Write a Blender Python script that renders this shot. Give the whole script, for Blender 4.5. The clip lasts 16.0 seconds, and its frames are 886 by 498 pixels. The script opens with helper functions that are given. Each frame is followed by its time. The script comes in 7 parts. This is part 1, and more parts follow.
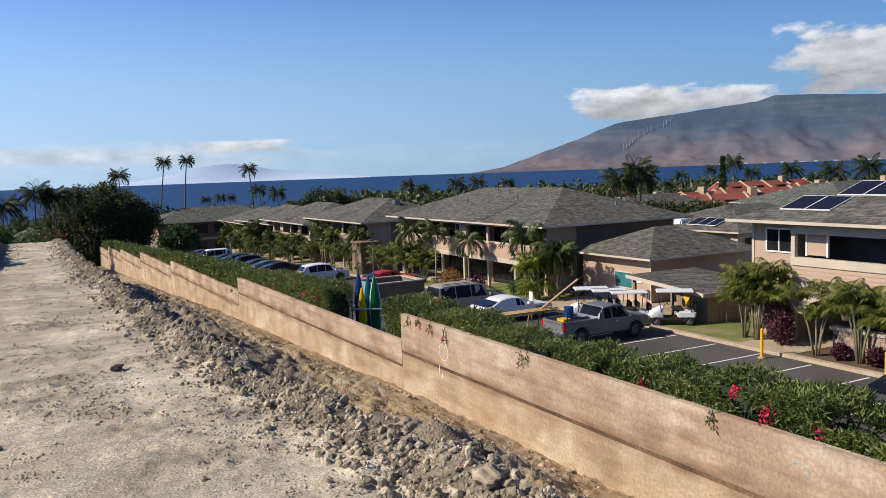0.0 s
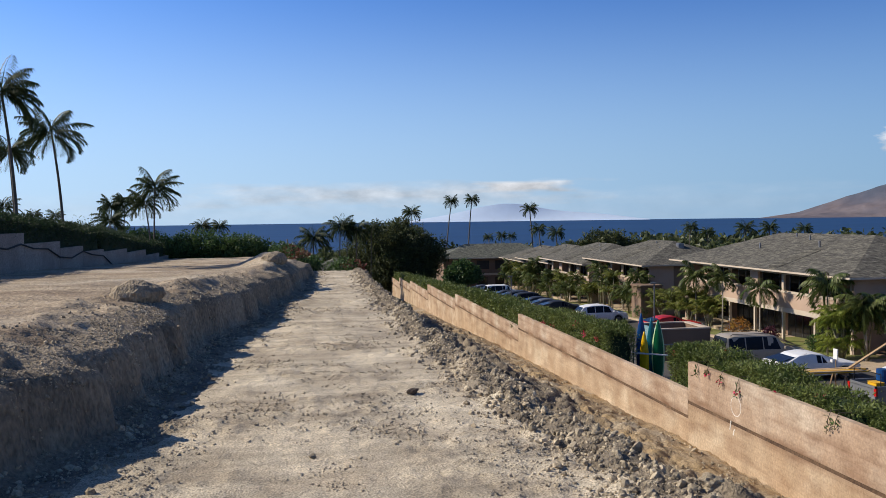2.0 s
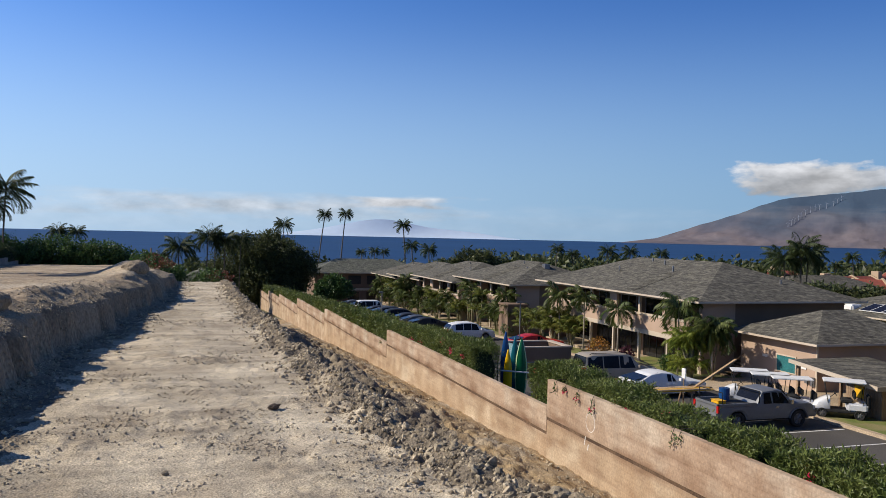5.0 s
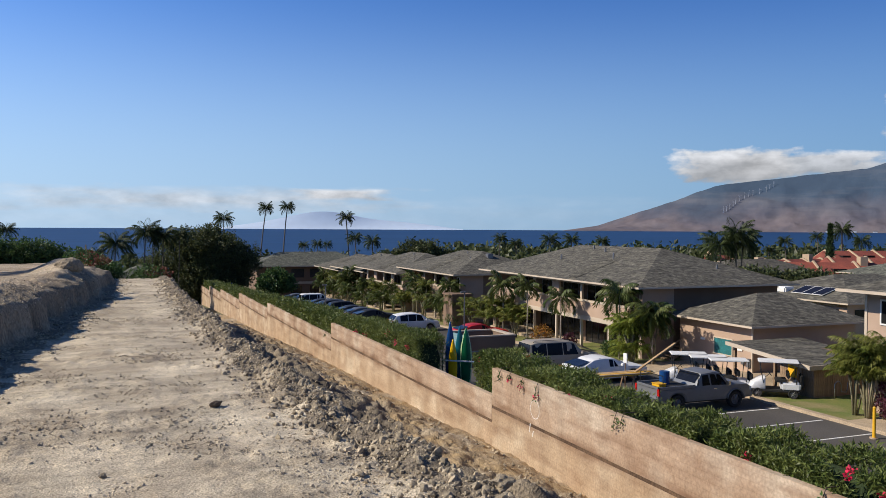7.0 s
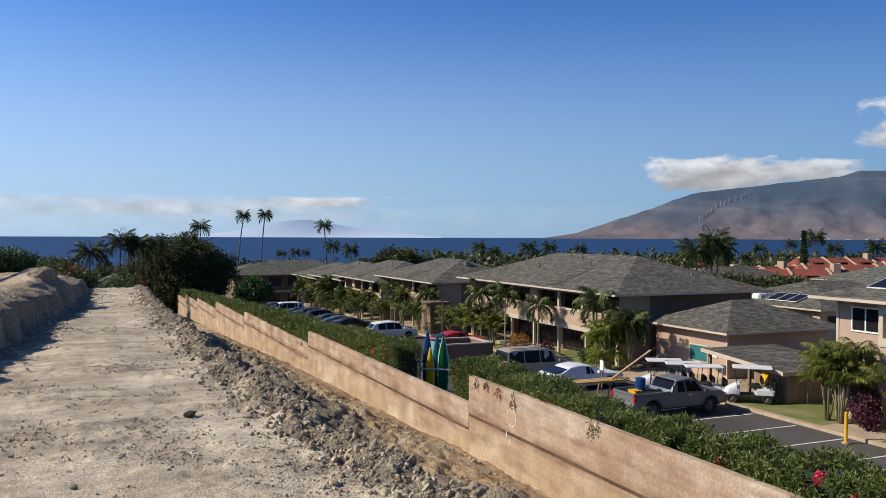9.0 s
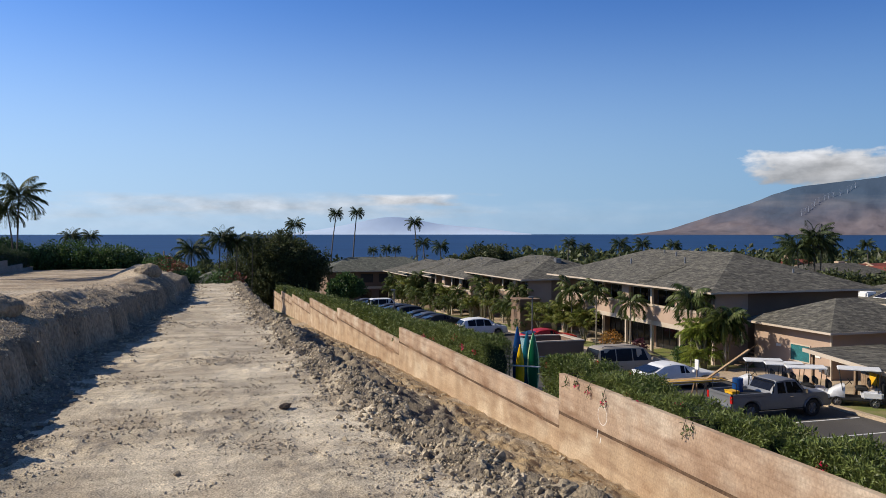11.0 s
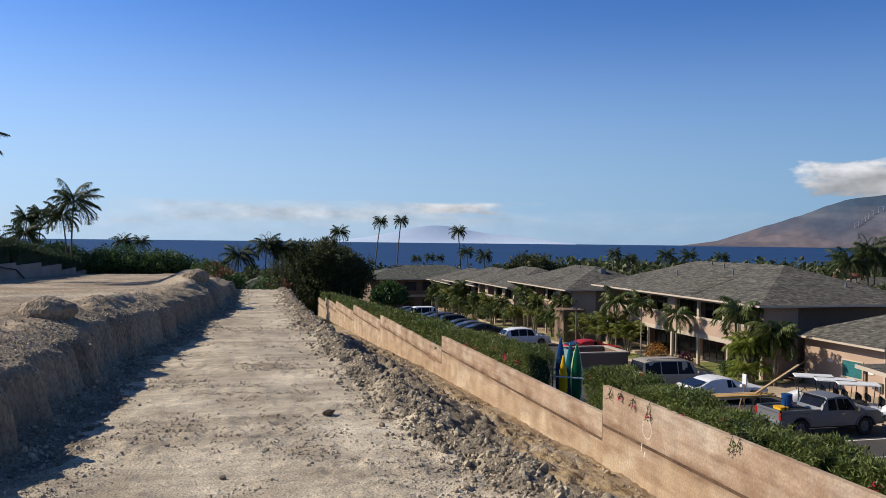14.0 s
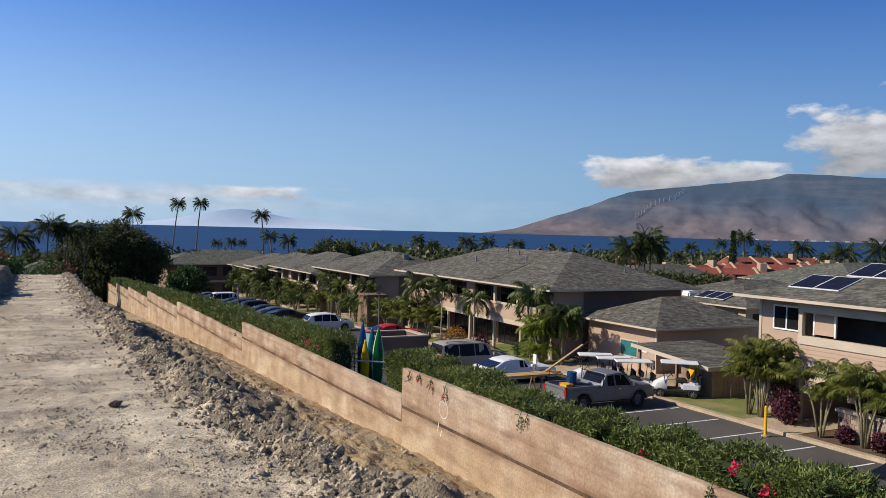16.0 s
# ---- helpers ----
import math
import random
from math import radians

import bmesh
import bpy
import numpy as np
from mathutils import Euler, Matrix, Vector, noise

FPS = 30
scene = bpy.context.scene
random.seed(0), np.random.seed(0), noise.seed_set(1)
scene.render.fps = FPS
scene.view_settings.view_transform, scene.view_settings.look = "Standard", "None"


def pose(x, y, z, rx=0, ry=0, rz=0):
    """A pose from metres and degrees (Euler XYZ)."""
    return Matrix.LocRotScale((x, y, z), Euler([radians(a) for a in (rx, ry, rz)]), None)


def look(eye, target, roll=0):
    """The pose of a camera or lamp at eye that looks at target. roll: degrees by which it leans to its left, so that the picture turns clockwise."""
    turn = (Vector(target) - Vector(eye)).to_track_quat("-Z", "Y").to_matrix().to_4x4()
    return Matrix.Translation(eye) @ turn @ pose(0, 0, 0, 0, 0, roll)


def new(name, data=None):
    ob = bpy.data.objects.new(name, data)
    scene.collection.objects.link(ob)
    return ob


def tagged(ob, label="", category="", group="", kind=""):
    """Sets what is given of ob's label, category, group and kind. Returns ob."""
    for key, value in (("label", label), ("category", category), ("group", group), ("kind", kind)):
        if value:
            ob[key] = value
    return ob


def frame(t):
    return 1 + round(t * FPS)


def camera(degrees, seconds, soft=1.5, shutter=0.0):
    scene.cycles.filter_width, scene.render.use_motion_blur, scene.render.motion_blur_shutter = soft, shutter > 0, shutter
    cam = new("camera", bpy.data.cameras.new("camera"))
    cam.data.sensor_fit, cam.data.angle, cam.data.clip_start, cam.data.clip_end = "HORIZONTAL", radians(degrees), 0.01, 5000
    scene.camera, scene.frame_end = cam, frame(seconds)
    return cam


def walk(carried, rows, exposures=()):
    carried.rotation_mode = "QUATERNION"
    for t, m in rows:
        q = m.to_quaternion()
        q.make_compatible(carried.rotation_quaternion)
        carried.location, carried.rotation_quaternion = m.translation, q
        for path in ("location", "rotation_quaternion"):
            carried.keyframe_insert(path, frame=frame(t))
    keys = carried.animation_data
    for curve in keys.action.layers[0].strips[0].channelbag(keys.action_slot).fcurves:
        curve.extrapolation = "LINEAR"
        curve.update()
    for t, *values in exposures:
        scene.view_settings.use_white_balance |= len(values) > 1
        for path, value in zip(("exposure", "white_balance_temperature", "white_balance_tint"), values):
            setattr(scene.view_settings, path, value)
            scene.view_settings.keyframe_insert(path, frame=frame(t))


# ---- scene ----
cam = camera(56.26, 16.0, soft=0.6)
# seconds, eye, direction of view, roll
PATH = [
    (0.0, 0.000, -0.000, 3.500, 0.4651, 0.8803, -0.0934, -2.06),
    (0.5, -0.139, 0.106, 3.466, 0.4023, 0.9112, -0.0891, -1.97),
    (1.0, -0.178, 0.273, 3.443, 0.3023, 0.9504, -0.0733, -1.92),
    (1.5, -0.211, 0.369, 3.436, 0.2145, 0.9754, -0.0513, -1.46),
    (2.0, -0.253, 0.332, 3.433, 0.1562, 0.9871, -0.0364, -0.74),
    (2.5, -0.268, 0.323, 3.435, 0.1175, 0.9928, -0.0236, -0.26),
    (3.0, -0.265, 0.306, 3.432, 0.1173, 0.9930, -0.0111, 0.70),
    (3.5, -0.235, 0.271, 3.440, 0.1689, 0.9856, -0.0045, 1.24),
    (4.0, -0.222, 0.228, 3.449, 0.2308, 0.9730, -0.0046, 1.33),
    (4.5, -0.177, 0.207, 3.456, 0.2727, 0.9620, -0.0101, 1.26),
    (5.0, -0.177, 0.148, 3.464, 0.3047, 0.9523, -0.0169, 1.31),
    (7.5, -0.114, 0.178, 3.466, 0.3862, 0.9221, -0.0245, 0.33),
    (8.0, -0.105, 0.159, 3.482, 0.4018, 0.9156, -0.0184, 0.47),
    (10.5, -0.068, -0.006, 3.482, 0.3285, 0.9443, -0.0198, -0.09),
    (11.0, -0.083, 0.053, 3.472, 0.2908, 0.9566, -0.0213, -0.01),
    (11.5, -0.127, 0.026, 3.480, 0.2515, 0.9676, -0.0237, -0.14),
    (12.0, -0.145, 0.088, 3.468, 0.2034, 0.9788, -0.0253, -0.24),
    (12.5, -0.139, 0.139, 3.448, 0.1607, 0.9867, -0.0241, -0.33),
    (13.0, -0.141, 0.095, 3.471, 0.1509, 0.9884, -0.0190, -0.23),
    (13.5, -0.145, 0.063, 3.476, 0.1728, 0.9849, -0.0091, 0.39),
    (14.0, -0.103, 0.048, 3.486, 0.2402, 0.9707, -0.0111, 0.63),
    (14.5, -0.087, 0.027, 3.464, 0.3137, 0.9491, -0.0296, 0.69),
    (15.0, -0.053, 0.011, 3.470, 0.3819, 0.9235, -0.0367, 0.87),
    (15.5, -0.040, -0.073, 3.484, 0.4280, 0.9034, -0.0277, 1.35),
    (16.0, -0.034, -0.084, 3.477, 0.4586, 0.8883, -0.0244, 1.42),
]
EXPOSE = [(0.0, 0.03), (0.5, -0.06), (1.5, -0.02), (3.0, -0.26), (3.7, -0.27), (5.0, -0.14), (8.0, -0.1), (10.5, -0.12), (11.5, -0.09), (13.0, -0.14), (16.0, -0.12)]
walk(cam, [(t, look((x, y, z), (x + 10 * a, y + 10 * b, z + 10 * c), roll)) for t, x, y, z, a, b, c, roll in PATH], exposures=EXPOSE)

# ---- light ----
SUN_LEFT, SUN_UP = 72.0, 35.0  # degrees left of the road's line, degrees above the horizon
sun = new("sun", bpy.data.lights.new("sun", "SUN"))
sun.data.energy, sun.data.angle, sun.data.color = 5.7, radians(0.53), (1.0, 0.905, 0.755)
sd = Vector((-math.sin(radians(SUN_LEFT)) * math.cos(radians(SUN_UP)), math.cos(radians(SUN_LEFT)) * math.cos(radians(SUN_UP)), math.sin(radians(SUN_UP))))
sun.matrix_world = look(sd * 100, (0, 0, 0))


def sky_world():
    w = bpy.data.worlds.new("sky")
    scene.world = w
    w.use_nodes = True
    n, l = w.node_tree.nodes, w.node_tree.links
    n.clear()
    sky = n.new("ShaderNodeTexSky")
    sky.sky_type, sky.sun_disc = "NISHITA", False
    sky.sun_elevation, sky.sun_rotation = radians(SUN_UP), radians(-SUN_LEFT)
    sky.air_density, sky.dust_density, sky.ozone_density, sky.altitude = 1.0, 0.3, 2.5, 20
    coord = n.new("ShaderNodeTexCoord")
    sep = n.new("ShaderNodeSeparateXYZ")
    l.new(coord.outputs["Generated"], sep.inputs[0])

    def m(op, a, b=None, c=None, clamp=False):
        k = n.new("ShaderNodeMath")
        k.operation, k.use_clamp = op, clamp
        for i, v in enumerate((a, b, c)):
            if v is None:
                continue
            if isinstance(v, (int, float)):
                k.inputs[i].default_value = v
            else:
                l.new(v, k.inputs[i])
        return k.outputs[0]

    az = m("ARCTAN2", sep.outputs[0], sep.outputs[1])
    el = m("ARCSINE", sep.outputs[2])

    def bump(v, mid, half):
        return m("SUBTRACT", 1.0, m("ABSOLUTE", m("DIVIDE", m("SUBTRACT", v, mid), half)))

    comb = n.new("ShaderNodeCombineXYZ")
    l.new(m("MULTIPLY", az, 1.0), comb.inputs[0])
    l.new(m("MULTIPLY", el, 2.2), comb.inputs[1])
    puff = n.new("ShaderNodeTexNoise")
    puff.inputs["Scale"].default_value, puff.inputs["Detail"].default_value, puff.inputs["Roughness"].default_value = 24, 8, 0.55
    l.new(comb.outputs[0], puff.inputs["Vector"])
    comb2 = n.new("ShaderNodeCombineXYZ")
    l.new(m("MULTIPLY", az, 1.0), comb2.inputs[0])
    l.new(m("MULTIPLY", el, 5.0), comb2.inputs[1])
    streak = n.new("ShaderNodeTexNoise")
    streak.inputs["Scale"].default_value, streak.inputs["Detail"].default_value = 20, 6
    l.new(comb2.outputs[0], streak.inputs["Vector"])

    def cloud(az0, haz, el0, hel, noise_out, gain, lift, soft):
        shape = m("MINIMUM", bump(az, radians(az0), radians(haz)), bump(el, radians(el0), radians(hel)))
        v = m("ADD", m("MULTIPLY", shape, gain), m("MULTIPLY", m("SUBTRACT", noise_out, 0.5), lift))
        return m("MULTIPLY", v, soft, clamp=True)

    # cumulus bank over the mountain, its higher part, the thin bank over the sea, its brighter lens
    bank = [
        (cloud(41.0, 3.7, 4.0, 1.15, puff.outputs[0], 1.3, 2.0, 2.6), 0.95, 3.1, 4.7),
        (cloud(44.6, 5.4, 4.05, 0.75, puff.outputs[0], 1.3, 2.0, 2.2), 0.9, 3.2, 4.8),
        (cloud(56.3, 6.2, 5.9, 2.2, puff.outputs[0], 1.3, 2.1, 2.4), 0.95, 4.2, 7.6),
        (cloud(64.0, 8.0, 8.4, 2.6, puff.outputs[0], 1.1, 1.8, 2.0), 0.9, 5.5, 10.5),
        (cloud(5.0, 15.0, 1.75, 0.9, streak.outputs[0], 1.0, 1.1, 1.2), 0.62, -1.0, 2.2),
        (cloud(14.6, 3.6, 2.15, 0.42, streak.outputs[0], 1.2, 1.0, 1.6), 0.9, 0.5, 2.4),
        (cloud(-4.0, 60.0, 0.6, 1.6, streak.outputs[0], 0.5, 0.5, 0.8), 0.5, -2.0, 1.5),
    ]
    tint = n.new("ShaderNodeMix")
    tint.data_type, tint.blend_type = "RGBA", "MULTIPLY"
    tint.inputs[0].default_value = 1.0
    tint.inputs[7].default_value = (0.555, 0.94, 1.62, 1)
    l.new(sky.outputs[0], tint.inputs[6])
    # sea haze: the low sky pales to a cool white
    low = n.new("ShaderNodeMapRange")
    low.inputs["From Min"].default_value, low.inputs["From Max"].default_value = 0.0, radians(17)
    low.inputs["To Min"].default_value, low.inputs["To Max"].default_value = 0.85, 0.0
    low.interpolation_type = "SMOOTHSTEP"
    l.new(el, low.inputs["Value"])
    haze = n.new("ShaderNodeMix")
    haze.data_type = "RGBA"
    haze.inputs[7].default_value = (5.2, 7.4, 10.1, 1)
    l.new(low.outputs[0], haze.inputs[0])
    l.new(tint.outputs[2], haze.inputs[6])
    # brighter towards the sun, deeper away from it
    dot = n.new("ShaderNodeVectorMath")
    dot.operation = "DOT_PRODUCT"
    dot.inputs[1].default_value = sd[:]
    l.new(coord.outputs["Generated"], dot.inputs[0])
    fall = n.new("ShaderNodeMapRange")
    fall.inputs["From Min"].default_value, fall.inputs["From Max"].default_value = -0.6, 0.6
    l.new(dot.outputs["Value"], fall.inputs["Value"])
    shade = n.new("ShaderNodeMix")
    shade.data_type = "RGBA"
    shade.inputs[6].default_value, shade.inputs[7].default_value = (0.44, 0.575, 0.655, 1), (1.30, 1.24, 1.20, 1)
    l.new(fall.outputs[0], shade.inputs[0])
    deep = n.new("ShaderNodeVectorMath")
    deep.operation = "MULTIPLY"
    l.new(haze.outputs[2], deep.inputs[0])
    l.new(shade.outputs[2], deep.inputs[1])
    # the clear sky darkens towards the zenith
    zen = n.new("ShaderNodeMapRange")
    zen.inputs["From Min"].default_value, zen.inputs["From Max"].default_value = radians(16), radians(62)
    zen.interpolation_type = "SMOOTHSTEP"
    l.new(el, zen.inputs["Value"])
    top = n.new("ShaderNodeMix")
    top.data_type, top.blend_type = "RGBA", "MULTIPLY"
    top.inputs[7].default_value = (0.68, 0.54, 0.43, 1)
    l.new(zen.outputs[0], top.inputs[0])
    l.new(deep.outputs[0], top.inputs[6])
    col = top.outputs[2]
    lit = n.new("ShaderNodeMapRange")
    lit.inputs["From Min"].default_value, lit.inputs["From Max"].default_value = 0.3, 0.72
    lit.inputs["To Min"].default_value, lit.inputs["To Max"].default_value = 4.6, 9.6
    l.new(puff.outputs[0], lit.inputs["Value"])
    for dens, most, foot, head in bank:
        # sunlit heads, greyer feet
        rise = n.new("ShaderNodeMapRange")
        rise.inputs["From Min"].default_value, rise.inputs["From Max"].default_value = radians(foot), radians(head)
        rise.inputs["To Min"].default_value, rise.inputs["To Max"].default_value = 0.66, 1.12
        l.new(el, rise.inputs["Value"])
        lum = m("MULTIPLY", lit.outputs[0], rise.outputs[0])
        tone = n.new("ShaderNodeCombineColor")
        l.new(lum, tone.inputs[0])
        l.new(m("MULTIPLY", lum, 1.02), tone.inputs[1])
        l.new(m("MULTIPLY", lum, 1.07), tone.inputs[2])
        mix = n.new("ShaderNodeMix")
        mix.data_type = "RGBA"
        l.new(m("MULTIPLY", dens, most), mix.inputs[0])
        l.new(col, mix.inputs[6])
        l.new(tone.outputs[0], mix.inputs[7])
        col = mix.outputs[2]
    bg = n.new("ShaderNodeBackground")
    bg.inputs["Strength"].default_value = 0.088
    l.new(col, bg.inputs[0])
    out = n.new("ShaderNodeOutputWorld")
    l.new(bg.outputs[0], out.inputs[0])


sky_world()


# ---- materials ----
def surface(name, a, b, rough=0.85, scale=1.5, fine=30.0, bump=0.25, depth=0.02, metal=0.0, spec=0.4, grain=0.35, rand=0.0, stretch=(1, 1, 1), c=None, cscale=0.3, island=False):
    """Two colours mixed by a coarse noise, a third by a coarser one, speckled by a fine noise that also gives the relief."""
    mt = bpy.data.materials.new(name)
    mt.use_nodes = True
    n, l = mt.node_tree.nodes, mt.node_tree.links
    bs = n["Principled BSDF"]
    bs.inputs["Roughness"].default_value, bs.inputs["Metallic"].default_value = rough, metal
    bs.inputs["Specular IOR Level"].default_value = spec
    tc = n.new("ShaderNodeTexCoord")
    mp = n.new("ShaderNodeMapping")
    mp.inputs["Scale"].default_value = stretch
    l.new(tc.outputs["Object"], mp.inputs[0])

    def nz(sc, detail=5):
        k = n.new("ShaderNodeTexNoise")
        k.inputs["Scale"].default_value, k.inputs["Detail"].default_value = sc, detail
        l.new(mp.outputs[0], k.inputs["Vector"])
        return k.outputs[0]

    def mixed(f, x, y, lo=0.38, hi=0.62):
        r = n.new("ShaderNodeMapRange")
        r.inputs["From Min"].default_value, r.inputs["From Max"].default_value = lo, hi
        l.new(f, r.inputs["Value"])
        k = n.new("ShaderNodeMix")
        k.data_type = "RGBA"
        l.new(r.outputs[0], k.inputs[0])
        for i, v in ((6, x), (7, y)):
            if isinstance(v, tuple):
                k.inputs[i].default_value = (*v, 1)
            else:
                l.new(v, k.inputs[i])
        return k.outputs[2]

    col = mixed(nz(scale), a, b)
    if c:
        col = mixed(nz(cscale, 3), col, c, 0.5, 0.7)
    f = nz(fine, 6)
    hsv = n.new("ShaderNodeHueSaturation")
    r = n.new("ShaderNodeMapRange")
    r.inputs["From Min"].default_value, r.inputs["From Max"].default_value = 0.3, 0.7
    r.inputs["To Min"].default_value, r.inputs["To Max"].default_value = 1 - grain, 1 + grain
    l.new(f, r.inputs["Value"])
    val = r.outputs[0]
    if rand:
        rnd = n.new("ShaderNodeNewGeometry").outputs["Random Per Island"] if island else n.new("ShaderNodeObjectInfo").outputs["Random"]
        rr = n.new("ShaderNodeMapRange")
        rr.inputs["To Min"].default_value, rr.inputs["To Max"].default_value = 1 - rand, 1 + rand
        l.new(rnd, rr.inputs["Value"])
        mu = n.new("ShaderNodeMath")
        mu.operation = "MULTIPLY"
        l.new(val, mu.inputs[0])
        l.new(rr.outputs[0], mu.inputs[1])
        val = mu.outputs[0]
    l.new(val, hsv.inputs["Value"])
    l.new(col, hsv.inputs["Color"])
    l.new(hsv.outputs[0], bs.inputs["Base Color"])
    if bump:
        bp = n.new("ShaderNodeBump")
        bp.inputs["Strength"].default_value, bp.inputs["Distance"].default_value = bump, depth
        l.new(f, bp.inputs["Height"])
        l.new(bp.outputs[0], bs.inputs["Normal"])
    return mt


def leafy(name, a, b, rough=0.5, trans=0.25):
    """Leaves: colour varies leaf by leaf, some light passes through."""
    mt = surface(name, a, b, rough=rough, scale=1.2, fine=9, bump=0, grain=0.25, rand=0.45, island=True, spec=0.35)
    n, l = mt.node_tree.nodes, mt.node_tree.links
    bs, out = n["Principled BSDF"], n["Material Output"]
    tr = n.new("ShaderNodeBsdfTranslucent")
    l.new(bs.inputs["Base Color"].links[0].from_socket, tr.inputs["Color"])
    mx = n.new("ShaderNodeMixShader")
    mx.inputs[0].default_value = trans
    l.new(bs.outputs[0], mx.inputs[1])
    l.new(tr.outputs[0], mx.inputs[2])
    l.new(mx.outputs[0], out.inputs[0])
    return mt


M_DIRT = surface("crushed_coral_dirt", (0.53, 0.45, 0.33), (0.365, 0.30, 0.215), rough=0.95, scale=0.8, fine=34, bump=0.8, depth=0.02, grain=0.5, c=(0.61, 0.525, 0.39), cscale=0.35)


def tracked(mt):
    """Cross-wise ribs that a machine has pressed into the dirt, and broad patches of finer and coarser ground."""
    n, l = mt.node_tree.nodes, mt.node_tree.links
    bs = n["Principled BSDF"]
    col = bs.inputs["Base Color"].links[0].from_socket
    tc = n.new("ShaderNodeTexCoord")
    for scale, low, high in (((0.16, 1.5, 1), 0.80, 1.16), ((0.5, 3.6, 1), 0.88, 1.10), ((0.55, 0.14, 1), 0.86, 1.12)):
        mp, nz, r, hv = n.new("ShaderNodeMapping"), n.new("ShaderNodeTexNoise"), n.new("ShaderNodeMapRange"), n.new("ShaderNodeHueSaturation")
        mp.inputs["Scale"].default_value = scale
        nz.inputs["Scale"].default_value, nz.inputs["Detail"].default_value = 1.0, 4
        r.inputs["From Min"].default_value, r.inputs["From Max"].default_value = 0.32, 0.68
        r.inputs["To Min"].default_value, r.inputs["To Max"].default_value = low, high
        l.new(tc.outputs["Object"], mp.inputs[0])
        l.new(mp.outputs[0], nz.inputs["Vector"])
        l.new(nz.outputs[0], r.inputs["Value"])
        l.new(r.outputs[0], hv.inputs["Value"])
        l.new(col, hv.inputs["Color"])
        col = hv.outputs[0]
    l.new(col, bs.inputs["Base Color"])
    # crumbled relief, in patches
    crumb, bp = n.new("ShaderNodeTexNoise"), n.new("ShaderNodeBump")
    crumb.inputs["Scale"].default_value, crumb.inputs["Detail"].default_value, crumb.inputs["Roughness"].default_value = 5.0, 7, 0.65
    bp.inputs["Strength"].default_value, bp.inputs["Distance"].default_value = 0.7, 0.07
    l.new(tc.outputs["Object"], crumb.inputs["Vector"])
    l.new(crumb.outputs[0], bp.inputs["Height"])
    l.new(bs.inputs["Normal"].links[0].from_socket, bp.inputs["Normal"])
    l.new(bp.outputs[0], bs.inputs["Normal"])
    return mt


tracked(M_DIRT)
M_TERR = surface("brown_terrace_dirt", (0.45, 0.36, 0.25), (0.27, 0.195, 0.125), rough=0.95, scale=0.4, fine=24, bump=1.0, depth=0.05, grain=0.45, c=(0.52, 0.44, 0.33), cscale=0.2, stretch=(0.45, 1, 1))
tracked(M_TERR)
M_SOIL = surface("grey_brown_spoil", (0.175, 0.143, 0.105), (0.28, 0.23, 0.168), rough=0.97, scale=1.3, fine=18, bump=1.0, depth=0.07, grain=0.4, c=(0.10, 0.083, 0.064), cscale=0.6)
M_CLAY = surface("yellow_brown_soil", (0.40, 0.285, 0.155), (0.33, 0.25, 0.16), rough=0.97, scale=0.9, fine=18, bump=1.0, depth=0.05, grain=0.35, c=(0.42, 0.35, 0.26), cscale=0.5)
M_BANK = surface("cut_bank_earth", (0.33, 0.265, 0.185), (0.21, 0.17, 0.12), rough=0.97, scale=0.9, fine=16, bump=1.0, depth=0.09, grain=0.35, stretch=(1, 1, 0.45), c=(0.38, 0.31, 0.22), cscale=0.4)
M_RUBBLE = surface("grey_rubble", (0.27, 0.22, 0.15), (0.44, 0.365, 0.255), rough=0.95, scale=2, fine=22, bump=0.6, depth=0.03, rand=0.35, island=True)
M_ROCK = surface("rough_rock", (0.24, 0.195, 0.135), (0.37, 0.30, 0.205), rough=0.95, scale=3, fine=26, bump=0.6, depth=0.03, rand=0.3)
M_ROCKDARK = surface("dark_rock", (0.10, 0.075, 0.055), (0.15, 0.11, 0.08), rough=0.95, scale=3, fine=26, bump=0.6, depth=0.03)
M_ASPHALT = surface("weathered_asphalt", (0.07, 0.063, 0.057), (0.092, 0.083, 0.075), rough=0.9, scale=0.35, fine=60, bump=0.3, depth=0.008, c=(0.055, 0.05, 0.046), cscale=0.12)
M_PAINT = surface("worn_white_line_paint", (0.75, 0.74, 0.70), (0.6, 0.59, 0.56), scale=3, fine=30, bump=0.1)
M_CONC = surface("tan_concrete", (0.46, 0.355, 0.24), (0.37, 0.285, 0.195), scale=1.2, fine=24, bump=0.25)
M_GRASS = surface("lawn", (0.13, 0.17, 0.035), (0.19, 0.19, 0.055), rough=0.9, scale=1.2, fine=40, bump=0.7, depth=0.03, c=(0.26, 0.22, 0.10), cscale=0.7)
M_LAND = surface("dry_land", (0.10, 0.12, 0.05), (0.17, 0.14, 0.08), rough=0.95, scale=0.08, fine=2, bump=0.4, depth=0.2)
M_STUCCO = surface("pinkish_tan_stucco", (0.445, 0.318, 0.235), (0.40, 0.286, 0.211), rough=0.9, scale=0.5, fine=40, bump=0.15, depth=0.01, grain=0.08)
# brown made deeper and warmer to carry the shade of end and recessed walls
M_STUCCO2 = surface("shade_deepened_brown_stucco", (0.205, 0.136, 0.09), (0.18, 0.118, 0.079), rough=0.9, scale=0.5, fine=40, bump=0.15, depth=0.01, grain=0.08)
M_TRIM = surface("cream_painted_trim", (0.53, 0.44, 0.34), (0.47, 0.39, 0.30), rough=0.7, scale=0.8, fine=20, bump=0.05, grain=0.08)
M_WHITE = surface("white_paint", (0.78, 0.77, 0.74), (0.72, 0.71, 0.68), rough=0.5, scale=2, fine=20, bump=0.03, grain=0.05)
